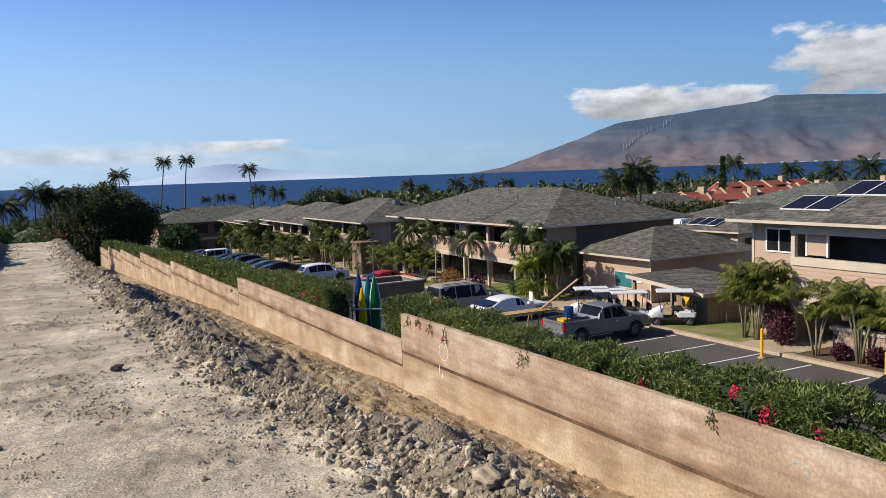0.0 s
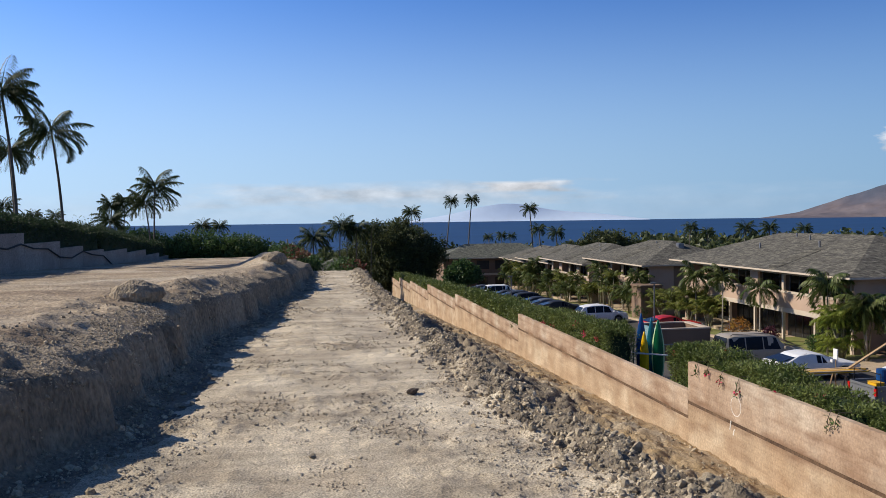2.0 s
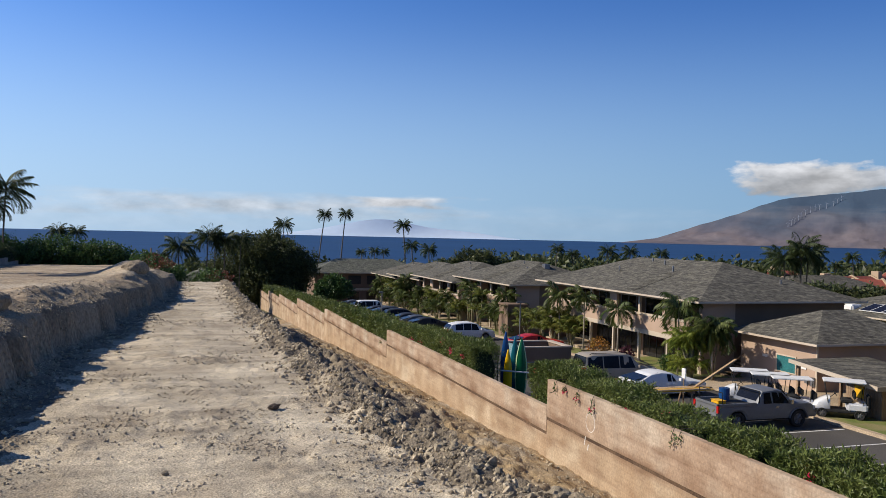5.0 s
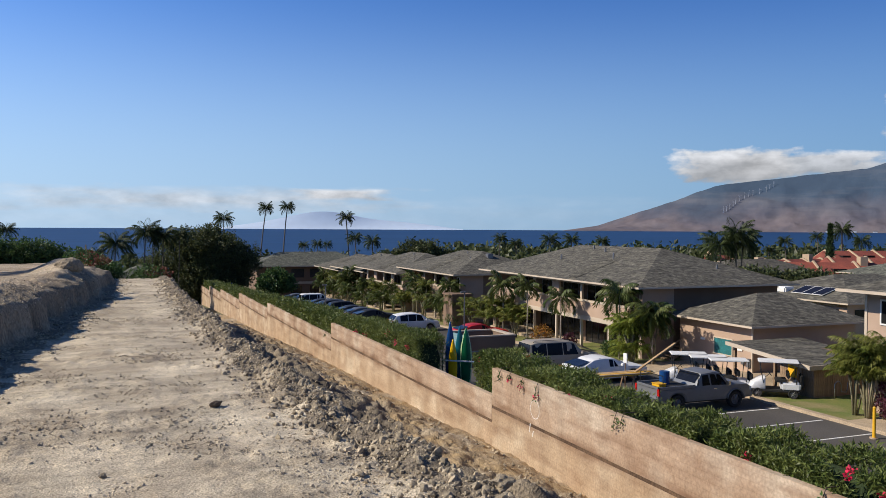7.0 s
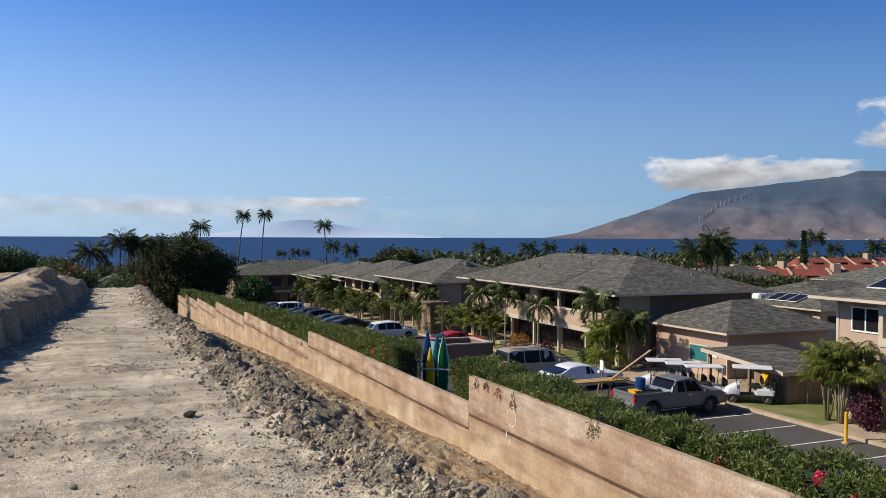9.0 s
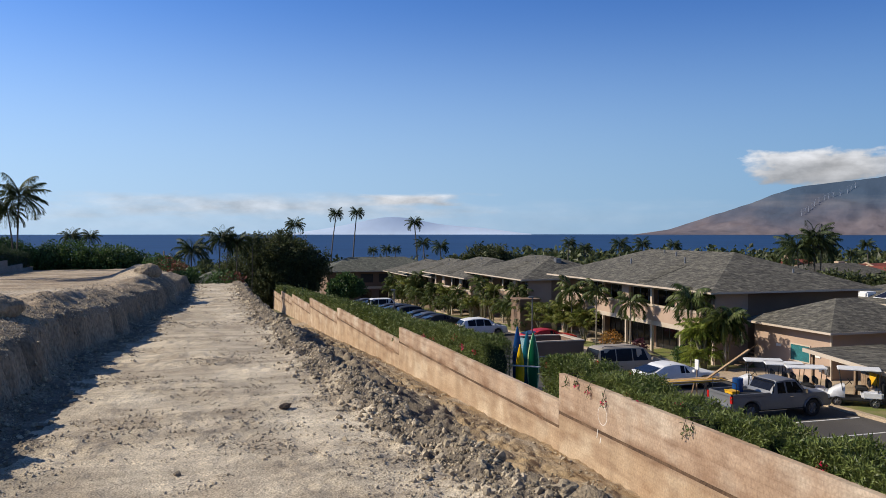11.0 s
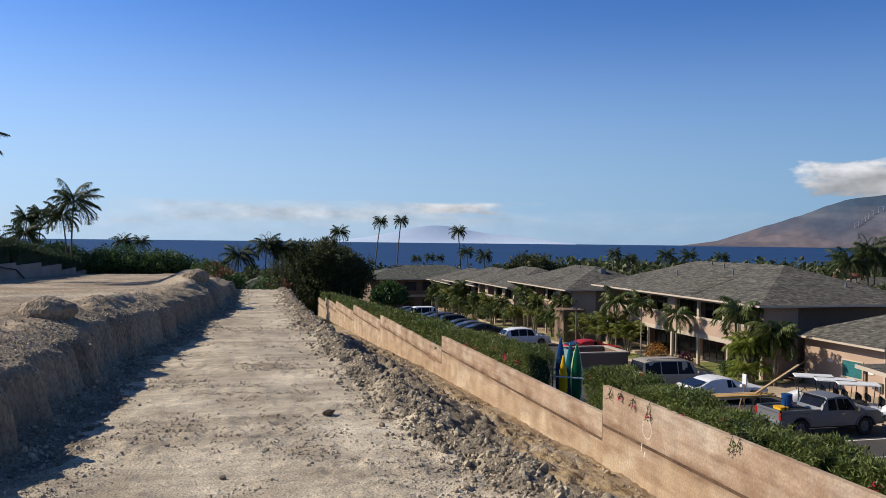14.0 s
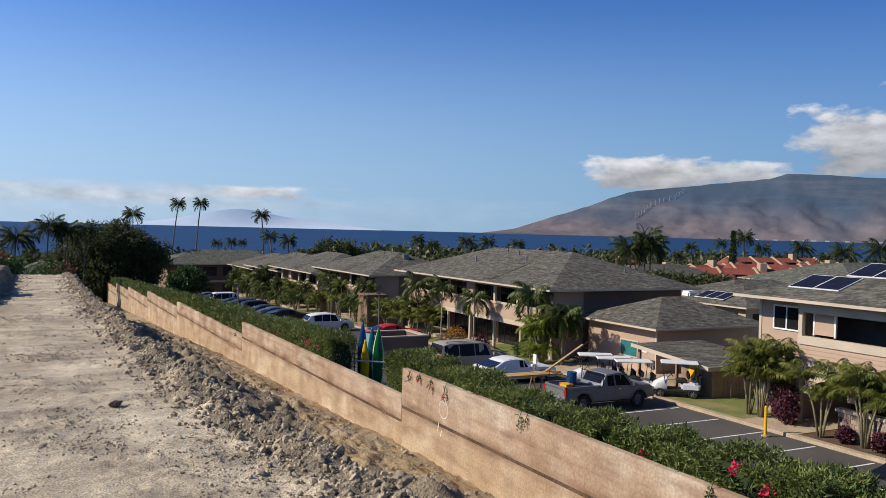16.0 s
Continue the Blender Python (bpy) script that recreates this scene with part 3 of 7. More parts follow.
def earth(x, y):
    """Height of the dug ground between the left boundary and the block wall."""
    x, y = np.asarray(x, float), np.asarray(y, float)
    road = -0.012 * y + 0.05 * fbm(x * 0.5, y * 0.25) + 0.035 * fbm(x * 2.2, y * 1.1) + 0.02 * fbm(x * 7, y * 7, 3) + 0.10 * np.abs(fbm(x * 3.6, y * 3.6, 3)) * step(0.4, 0.62, vnoise(x * 0.45 + 3, y * 0.6))
    road = road - 5.0 * step(70, 92, y)
    xt, xr = bank_top(y), road_right(y)
    up = terrace(y) + 0.12 * fbm(x * 0.4, y * 0.4) + 0.035 * fbm(x * 5, y * 5, 3)
    up = up + (0.05 + 0.22 * fbm(x * 0.9 + 40, y * 0.6)) * np.exp(-((x - xt + 0.7) / 0.7) ** 2)
    up = up + 0.85 * np.exp(-(((x + 2.9) / 1.5) ** 2 + ((y - 53) / 4.5) ** 2))
    up = up + 0.10 * np.abs(fbm(x * 1.7, y * 1.7)) * np.exp(-((x - xt) / 1.4) ** 2)
    off = x - xt + 0.42 * fbm(x * 0.4, y * 0.75) + 0.2 * fbm(x * 1.6, y * 2.4) + 0.30 * fbm(x * 0.3 + 5, y * 1.5, 2) + 0.14 * np.abs(fbm(x * 2.3 + 9, y * 3.4, 3))
    off = off / shoulder(y)
    face = np.interp(off, [-1.2, -0.5, 1.0, 1.2, 1.42, 1.95], [1, 0.97, 0.735, 0.62, 0.09, 0.0])
    left = road + (up - road) * face
    v = np.clip((x - xr - 0.9) / (WALL_X - xr - 0.9), 0, 1)
    prof = np.interp(v, [0, 0.04, 0.08, 0.2, 0.4, 0.6, 0.8, 1], [0, 0.14, 0.40, 0.56, 0.73, 0.79, 0.87, 1.0])
    rough = step(xr - 0.7, xr + 0.6, x) * (1 - 0.6 * step(9.5, 11.5, x))
    right = road + (ditch(y) - road) * prof
    calm = 1 - 0.55 * np.exp(-((x - xr - 2.0) / 1.3) ** 2)
    right = right + rough * calm * (0.26 * fbm(x * 0.8, y * 0.5) + 0.22 * fbm(x * 2.1, y * 1.7) + 0.16 * fbm(x * 5.5, y * 5.5, 3))
    right = right + (0.8 + 0.5 * fbm(x * 1.7, y * 1.7)) * np.exp(-(((x - 8.6) / 1.1) ** 2 + ((y - 15.5) / 2.6) ** 2))
    right = right + (0.55 + 0.5 * fbm(x * 1.3, y * 1.3)) * np.exp(-((x - 7.6) / 0.8) ** 2) * step(30, 34, y) * (1 - step(44, 52, y))
    right = right + 0.20 * np.exp(-((x - xr - 0.7) / 0.3) ** 2) * (0.55 + np.abs(fbm(x * 0.4 + 8, y * 0.35)))
    return np.where(x < 0.2 * (xt + xr), left, right)


def sheet(name, xs, ys, height, material, label, category="ground", slot=None):
    X, Y = np.meshgrid(xs, ys)
    Zz = height(X, Y)
    V = np.stack([X.ravel(), Y.ravel(), Zz.ravel()], -1)
    nx, ny = len(xs), len(ys)
    i = (np.arange(ny - 1)[:, None] * nx + np.arange(nx - 1)).ravel()
    F = np.stack([i, i + 1, i + nx + 1, i + nx], -1)
    ob = new(name, mesh_of(name, V, F, material, smooth=True))
    if slot:
        c = V[F].mean(1)
        ob.data.polygons.foreach_set("material_index", slot(c[:, 0], c[:, 1]).astype(np.int32))
    return tagged(ob, label, category, kind="structure")


def soil_kind(x, y):
    """Road, spoil slope, clay along the wall, face of the cut."""
    j = 0.5 * fbm(x * 0.9, y * 0.9) + 0.25 * fbm(x * 4, y * 4)
    k = np.where(x > road_right(y) + 0.15 + j * 0.8, 1, 0)
    # darker spoil reaches past the bank's foot, deepening its shade by colour
    k = np.where((x < bank_top(y) + 0.7 + 1.75 * shoulder(y) + 1.2 * j) & (x < 0), 1, k)
    k = np.where(x > 9.3 + 2.2 * fbm(x * 0.35, y * 0.3) + j, 2, k)
    k = np.where(x < bank_top(y) + 0.2 + j, 4, k)
    return np.where((x < bank_top(y) + 0.1 + 1.75 * shoulder(y) + 0.4 * j) & (x > bank_top(y) - 0.1 + j), 3, k)


ys = np.concatenate([np.arange(-62, 4, 2.0), 4 + 72 * np.linspace(0, 1, 600) ** 1.6, np.arange(77, 100.1, 1.0)])
xs = np.concatenate([np.arange(-17, -8, 0.4), np.arange(-8, 11.9, 0.085), [11.94, 12.05]])
sheet("dirt_road", xs, ys, earth, [M_DIRT, M_SOIL, M_CLAY, M_BANK, M_TERR], "pale crushed-coral dirt road with a cut bank and rubble slope", "dirt road", soil_kind)


def lot_z(y):
    return -5.0 - 0.034 * np.maximum(0, np.asarray(y, float) - 38)


def land(x, y):
    """The country round the site: car park level, falling away to the shore, and the hill beyond the stepped wall."""
    x, y = np.asarray(x, float), np.asarray(y, float)
    r = np.hypot(x, y)
    z = lot_z(np.clip(y, -50, 140)) - 0.06
    z = z + (-15.5 - z) * step(90, 420, np.hypot(x - 20, np.maximum(y, 0)))
    hill = terrace(np.clip(y, -40, 100)) + 2.0 + 0.02 * np.clip(-x - 20, 0, 60)
    hill = hill + (-15.5 - hill) * step(60, 300, y) 
    z = np.where(x < -17.1, hill, z)
    mid = (x > -17.5) & (x < 12.1) & (y < 100.5)
    z = np.where(mid, np.minimum(z, -10.5), z)
    return z + 0.5 * fbm(x * 0.02, y * 0.02) * step(60, 200, r)


gx = np.concatenate([np.linspace(-900, -60, 22), np.linspace(-50, -20, 9), [-17.3, -17.05], [-14, -8, 0, 8, 11.9, 12.15], np.linspace(14, 80, 20), np.linspace(95, 900, 30)])
gy = np.concatenate([np.linspace(-300, -20, 10), np.linspace(-10, 99, 30), [100.4, 100.6], np.linspace(104, 200, 20), np.linspace(215, 900, 30)])
sheet("ground", gx, gy, land, M_LAND, "dry grassy land falling to the shore")
sea = bmesh.new()
bmesh.ops.create_circle(sea, cap_ends=True, segments=96, radius=4850, matrix=Matrix.Translation((0, 0, -14.0)))
tagged(part("sea", sea, M_SEA, None), "deep blue open sea under a clear horizon", "sea", kind="structure")


def ridge_backdrop(name, profile, dist, material, label, depth=900, rows=26, relief=1.0):
    """A far mountain: a relief that rises behind its shore line; profile gives degrees of azimuth and of height."""
    az = np.linspace(profile[0][0], profile[-1][0], 260)
    top = np.interp(az, [p[0] for p in profile], [p[1] for p in profile])
    if relief == 0:
        top = np.convolve(np.pad(top, 14, mode="edge"), np.ones(29) / 29, "valid")
    V = []
    for k in range(rows):
        f = k / (rows - 1)
        d = dist + depth * 0.35 * f
        rise = (0.25 * f + 0.75 * f ** 1.6)
        wob = fbm(az * 0.55 + 3.0 + f * 2.2, np.full_like(az, f * 3.5), 5) * 0.2 * relief * math.sin(f * math.pi)
        h = -17.5 + (np.tan(np.radians(top)) * (dist + depth * 0.35) + 17.5) * np.clip(rise + wob * (top > 0.5), 0, 1) 
        h = h + fbm(az * 2.2, np.full_like(az, 0.3)) * 5 * relief * (top > 0.6) * f
        V += [(d * math.sin(radians(a)), d * math.cos(radians(a)), 3.5 + z) for a, z in zip(az, h)]
    n_ = len(az)
    i = (np.arange(rows - 1)[:, None] * n_ + np.arange(n_ - 1)).ravel()
    ob = new(name, mesh_of(name, V, np.stack([i, i + 1, i + n_ + 1, i + n_], -1), material, smooth=True))
    return tagged(ob, label, "mountain", kind="structure")


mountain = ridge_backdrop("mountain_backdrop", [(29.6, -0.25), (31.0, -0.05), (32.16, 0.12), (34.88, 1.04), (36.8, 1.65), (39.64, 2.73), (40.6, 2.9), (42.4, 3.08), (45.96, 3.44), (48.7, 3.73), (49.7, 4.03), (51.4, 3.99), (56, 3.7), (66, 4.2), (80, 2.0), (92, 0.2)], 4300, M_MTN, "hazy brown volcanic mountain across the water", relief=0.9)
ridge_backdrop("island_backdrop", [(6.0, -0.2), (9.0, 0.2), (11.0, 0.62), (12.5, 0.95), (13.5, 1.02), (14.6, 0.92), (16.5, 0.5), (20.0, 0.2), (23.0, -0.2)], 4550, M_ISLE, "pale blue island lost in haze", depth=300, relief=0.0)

# ---- car park, kerb, lawn ----
KERB_X = 29.2
def strip(name, x0, x1, y0, y1, lift, material, label, category, thick=0.0, n=40, parent=None, kind="structure"):
    """A band that follows the slope of the car park."""
    yy = np.linspace(y0, y1, n)
    V, F = [], []
    for y in yy:
        z = float(lot_z(y)) + lift
        V += [(x0, y, z), (x1, y, z), (x1, y, z - thick - 0.3), (x0, y, z - thick - 0.3)]
    for i in range(n - 1):
        for k in range(4):
            F.append((i * 4 + k, i * 4 + (k + 1) % 4, i * 4 + 4 + (k + 1) % 4, i * 4 + 4 + k))
    F += [(0, 1, 2, 3), (4 * n - 1, 4 * n - 2, 4 * n - 3, 4 * n - 4)]
    me = mesh_of(name, V, F, material)
    b = bmesh.new()
    b.from_mesh(me)
    bmesh.ops.recalc_face_normals(b, faces=b.faces[:])
    b.to_mesh(me)
    b.free()
    ob = new(name, me)
    ob.parent = parent
    return tagged(ob, label, category, kind=kind) if kind else ob


strip("asphalt_lot", 12.3, KERB_X, -12, 135, 0.0, M_ASPHALT, "dark weathered asphalt car park", "car park")
strip("kerb", KERB_X, KERB_X + 0.32, -12, 120, 0.15, M_CONC, "tan concrete kerb along the stalls", "kerb")
strip("lawn", KERB_X + 0.32, 60, 27.0, 33.6, 0.13, M_GRASS, "short lawn with dry patches", "lawn")
strip("planting_bed", KERB_X + 0.32, 60, -12, 24.0, 0.12, surface("brown_soil", (0.13, 0.08, 0.05), (0.09, 0.055, 0.035), scale=2, fine=20, bump=0.6), "brown soil planting bed", "soil")
strip("walkway", KERB_X + 0.32, 36, 24.0, 27.0, 0.14, M_CONC, "tan concrete walkway to the house", "pavement")
strip("apron", KERB_X + 0.32, 60, 33.6, 44.0, 0.12, M_CONC, "tan concrete apron", "pavement")
strip("front_bed", KERB_X + 0.32, 60, 44.0, 120, 0.12, M_GRASS, "planted strip before the flats", "lawn")
for k in range(9):
    y = 17.45 + 2.6 * (k - 1)
    if y < 34:
        strip("stall_line", 24.0, KERB_X - 0.25, y - 0.05, y + 0.05, 0.008, M_PAINT, "worn white parking stall line", "stall line", n=2)


# ---- block wall and its hedge ----
WALL_STEPS = [(-60.0, 26.05, -1.40), (26.05, 49.0, -2.37), (49.0, 71.4, -3.15), (71.4, 88.8, -3.62), (88.8, 105.0, -4.42), (105.0, 118.0, -4.9), (118.0, 131.5, -5.6)]
M_JOINT = surface("soil_stained_joint", (0.075, 0.045, 0.028), (0.13, 0.08, 0.048), rough=0.95, scale=0.7, fine=12, bump=0.5, c=(0.27, 0.175, 0.105), cscale=0.22)
block_wall = thing("boundary_wall", "stained peach block wall stepping down the slope", "wall")
block_wall["kind"] = "structure"
for y0, y1, top in WALL_STEPS:
    seam = top - 1.32 if y0 < 0 else top - 0.86
    low = box(WALL_X, y0, float(ditch(y1)) - 1.2 - seam, WALL_X + 0.2, y1, -0.085)
    part("lower_course", low, M_WALLLOW, block_wall).matrix_basis = pose(0, 0, seam)
    part("joint_strip", box(WALL_X + 0.014, y0, seam - 0.085, WALL_X + 0.19, y1, seam + 0.02), M_JOINT, block_wall, "dark recessed joint")
    part("upper_course", box(WALL_X - 0.012, y0 + 0.002, 0.02, WALL_X + 0.2, y1 - 0.002, top - seam, 0.012), M_WALL, block_wall).matrix_basis = pose(0, 0, seam)


def leaf_cloud(name, centres, length, width, material, up=0.35, spread=1.0, curl=0.25):
    """One mesh of pointed leaves, one at each centre, each a folded blade in its own direction."""
    n = len(centres)
    c = np.asarray(centres, float)
    d = RNG.normal(size=(n, 3)) * spread
    d[:, 2] += up
    d /= np.linalg.norm(d, axis=1)[:, None]
    s = np.cross(d, RNG.normal(size=(n, 3)))
    s /= np.linalg.norm(s, axis=1)[:, None] + 1e-9
    L = (length * (0.65 + 0.7 * RNG.random(n)))[:, None]
    w = (width * (0.7 + 0.6 * RNG.random(n)))[:, None]
    nrm = np.cross(d, s)
    tip = c + d * L - nrm * L * curl
    V = np.stack([c, c + d * L * 0.5 + s * w, tip, c + d * L * 0.5 - s * w], 1).reshape(-1, 3)
    F = np.arange(4 * n).reshape(n, 4)
    return mesh_of(name, V, F, material)


def hedge_run(y0, y1, top_of, x0, x1, z_low, count, length, width, label, group, material=M_OLEANDER, gaps=0.0, flowers=0):
    """A stretch of hedge: a lumpy shade-coloured core, and leaves thick on its skin."""
    h = thing("hedge", label, "hedge", group)
    ny, prof = 24, []
    V, F = [], []
    for i in range(ny + 1):
        y = y0 + 0.25 + (y1 - y0 - 0.5) * i / ny
        top = top_of(y) - 0.34
        wob = 0.22 * float(fbm(y * 0.9, 4.0))
        ring = [(x0 + 0.3, z_low(y)), (x0 + 0.22 + wob, top - 0.5), (x0 + 0.45, top + wob), ((x0 + x1) / 2, top + 0.1 + wob), (x1 - 0.4, top + wob), (x1 - 0.25 - wob, top - 0.6), (x1 - 0.3, z_low(y))]
        V += [(x, y, z) for x, z in ring]
        if i:
            a, b = (i - 1) * 7, i * 7
            F += [(a + k, a + k + 1, b + k + 1, b + k) for k in range(6)]
    F += [tuple(range(7))[::-1], tuple(range(ny * 7, ny * 7 + 7))]
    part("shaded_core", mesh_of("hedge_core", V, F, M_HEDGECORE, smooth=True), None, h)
    y = y0 + (y1 - y0) * RNG.random(count)
    side = RNG.random(count)
    tp = np.array([top_of(v) for v in y]) + 0.30 * fbm(y * 1.1, y * 0 + 2) + 0.16 * fbm(y * 4, y * 0 + 7)
    zl = np.array([z_low(v) for v in y])
    # over the near face, the crown and the far face, thinning inwards
    onf, onc = side < 0.45, side >= 0.62
    inw = 0.28 * RNG.random(count) ** 1.5
    hh = RNG.random(count) ** 0.6
    depth_face = np.minimum(1.6, tp - zl)
    x = np.where(onf, x0 + inw, np.where(onc, x0 + (x1 - x0) * RNG.random(count), x1 - inw))
    z = np.where(onc, tp - inw * 1.2, tp - (1 - hh) * depth_face)
    x = x + 0.16 * fbm(y * 2.2, z * 2.2)
    cap = RNG.random(count) < 0.07
    y = np.where(cap, np.where(RNG.random(count) < 0.5, y0 - 0.15 * RNG.random(count), y1 + 0.15 * RNG.random(count)), y)
    x = np.where(cap, x0 + (x1 - x0) * RNG.random(count), x)
    z = np.where(cap, tp - 0.1 - RNG.random(count) * np.minimum(2.6, tp - zl), z)
    keep = (vnoise(y * 1.3 + 5, z * 1.6 + x) > gaps)
    pts = np.stack([x, y, z], -1)[keep]
    part("foliage", leaf_cloud("hedge_leaves", pts, length, width, material, up=0.5), None, h)
    if flowers:
        fy = y0 + (y1 - y0) * RNG.random(flowers)
        fx = x0 - 0.02 + 0.5 * RNG.random(flowers) ** 2
        fz = np.array([top_of(v) for v in fy]) - 0.1 - 0.5 * RNG.random(flowers)
        for a, b, c in zip(fx, fy, fz):
            pt = np.array([a, b, c]) + RNG.normal(size=(26, 3)) * 0.065
            part("blossom", leaf_cloud("blossom", pt, 0.09, 0.035, M_FLOWER, up=0.1), None, h, "pink-red oleander blossom")
    return h


def wall_top(y):
    for a, b, t in WALL_STEPS:
        if a <= y < b:
            return t
    return -5.8


def hedge_top(y):
    return np.interp(y, [0, 8, 9.5, 11, 14, 18, 25, 28, 30, 35, 42, 52, 71, 92, 131], [-1.5, -1.1, -0.9, -0.84, -1.02, -1.15, -1.1, -1.25, -1.4, -1.45, -1.75, -2.12, -2.8, -3.6, -5.0])


for k, (a, b, n_, fl, gp) in enumerate([(6.8, 11, 16000, 6, 0.14), (11, 18, 20000, 5, 0.12), (18, 25.9, 16000, 4, 0.12), (25.9, 28.1, 6500, 3, 0.1), (34.4, 37.0, 6500, 1, 0.1), (37.0, 43.0, 12000, 4, 0.1), (43.0, 53.0, 12000, 2, 0.1)]):
    hedge_run(a, b, hedge_top, 12.25, 13.65, lambda y: float(lot_z(y)), int(n_ * 1.3), 0.15, 0.0175, "green oleander hedge with pink-red blossoms behind the wall" if fl else "green oleander hedge behind the wall", "hedge along the car park", gaps=gp, flowers=fl)
for a, b, n_ in [(53, 66, 11000), (66, 82, 11000), (82, 104, 11000), (104, 131, 9000)]:
    hedge_run(a, b, hedge_top, 12.25, 13.9, lambda y: float(lot_z(y)), n_, 0.26, 0.032, "green clipped hedge behind the wall", "hedge along the car park")

# ---- stepped wall on the upper side ----
upper_wall = thing("stepped_wall", "grey stepped block retaining wall below a dark hedge", "wall")
upper_wall["kind"] = "structure"
M_GREYWALL = surface("weathered_grey_block", (0.35, 0.305, 0.26), (0.28, 0.24, 0.205), rough=0.95, scale=0.5, fine=14, bump=0.3, depth=0.02)
LX = -16.6
steps = [(-14, 45.3, 3.38), (45.3, 51.2, 2.93), (51.2, 58.1, 2.29), (58.1, 63.6, 1.82), (63.6, 69.6, 1.38), (69.6, 78, 1.15), (78, 86.4, 0.77), (86.4, 93.7, 0.17), (93.7, 99.5, -0.35)]
for y0, y1, top in steps:
    part("wall_section", box(LX - 0.25, y0, float(terrace(y1)) - 2.0, LX, y1, top, 0.015), M_GREYWALL, upper_wall)
up_top = lambda y: float(np.interp(y, [-14, 30, 44.5, 48.3, 52.8, 65, 73.8, 85.3, 101], [4.9, 4.75, 4.4, 4.2, 3.9, 3.32, 2.9, 2.0, 1.0]))
for a, b in [(24, 45), (45, 70), (70, 99)]:
    hedge_run(a, b, up_top, LX - 2.6, LX - 0.15, lambda y: float(terrace(y)) + 0.4, 17000, 0.17, 0.035, "dark green hedge above the stepped wall", "hedge above the stepped wall", material=M_HEDGE)
CABLE = [(30, 3.0), (36, 2.3), (41.8, 3.17), (43.5, 3.11), (46.2, 2.27), (48.3, 2.09), (50.5, 2.3), (52.6, 1.99), (55.3, 1.88), (57.8, 1.26), (60.5, 1.08), (63.4, 1.43), (65.8, 1.1), (69.3, 0.85), (72.3, -0.07)]
V, F = tube([(LX + 0.06, y, z) for y, z in CABLE], [0.05] * len(CABLE), 6)
part("hanging_cable", mesh_of("hanging_cable", V, F, M_BLACK), None, upper_wall, "black cable looped along the wall")

# ---- rubble ----
PHI_ = (1 + 5 ** 0.5) / 2
ICO_V = np.array([(-1, PHI_, 0), (1, PHI_, 0), (-1, -PHI_, 0), (1, -PHI_, 0), (0, -1, PHI_), (0, 1, PHI_), (0, -1, -PHI_), (0, 1, -PHI_), (PHI_, 0, -1), (PHI_, 0, 1), (-PHI_, 0, -1), (-PHI_, 0, 1)]) / 1.9
ICO_F = [(0, 11, 5), (0, 5, 1), (0, 1, 7), (0, 7, 10), (0, 10, 11), (1, 5, 9), (5, 11, 4), (11, 10, 2), (10, 7, 6), (7, 1, 8), (3, 9, 4), (3, 4, 2), (3, 2, 6), (3, 6, 8), (3, 8, 9), (4, 9, 5), (2, 4, 11), (6, 2, 10), (8, 6, 7), (9, 8, 1)]


def clods(name, x, y, size, material, label, category="rubble"):
    n = len(x)
    q = RNG.normal(size=(n, 3, 3))
    q, _ = np.linalg.qr(q)
    sh = ICO_V[None] * (0.55 + 0.75 * RNG.random((n, 1, 3))) * (0.75 + 0.5 * RNG.random((n, 12, 1)))
    V = np.einsum("nij,nkj->nki", q, sh) * size[:, None, None] * 0.5
    V += np.stack([x, y, earth(x, y) + size * 0.04], -1)[:, None]
    F = (np.array(ICO_F)[None] + 12 * np.arange(n)[:, None, None]).reshape(-1, 3)
    ob = new(name, mesh_of(name, V.reshape(-1, 3), F, material))
    return tagged(ob, label, category, kind="stuff")


def along(n, y0, y1, power=1.7):
    return y0 + (y1 - y0) * RNG.random(n) ** power


y = along(24000, 6, 66)
x = road_right(y) + 0.55 + RNG.normal(size=len(y)) * 0.48
clods("rubble", x, y, 0.02 + 0.13 * RNG.random(len(x)) ** 7, M_RUBBLE, "loose grey rubble heaped along the road edge")
y = along(12000, 6, 80)
x = road_right(y) + 0.8 + (WALL_X - 0.4 - road_right(y)) * RNG.random(len(y))
clods("rubble", x[x < 11.8], y[x < 11.8], (0.03 + 0.17 * RNG.random(len(x)) ** 8)[x < 11.8], M_RUBBLE, "broken rock and clods on the slope below the road")
y = along(5000, 6, 70)
x = bank_top(y) + 1.3 + np.abs(RNG.normal(size=len(y))) * 0.55
clods("rubble", x, y, 0.025 + 0.12 * RNG.random(len(x)) ** 5, M_RUBBLE, "loose clods fallen at the foot of the cut bank")
y = along(13000, 6, 60)
x = bank_top(y) + 1.1 - np.abs(RNG.normal(size=len(y))) * 0.9
clods("rubble", x, y, 0.018 + 0.08 * RNG.random(len(x)) ** 8, M_RUBBLE, "loose clods along the top of the cut bank")
y = along(500, 6, 60)
x = -4.5 + 8.5 * RNG.random(len(y))
clods("gravel", x, y, 0.012 + 0.045 * RNG.random(len(x)) ** 7, M_DIRT, "scattered pebbles on the dirt road", "gravel")
y = along(90000, 6, 40, 1.4)
x = -5.0 + 9.0 * RNG.random(len(y))
heap = vnoise(x * 0.75 + 2, y * 0.6) + 0.6 * fbm(x * 2.2, y * 2.2) > 0.60
x, y = x[heap], y[heap]
clods("gravel", x, y, 0.013 + 0.05 * RNG.random(len(x)) ** 5, M_DIRT, "fine gravel strewn over the dirt road", "gravel")
y = 15.4 + RNG.normal(size=900) * 0.9
x = -2.5 + 5.5 * RNG.random(900)
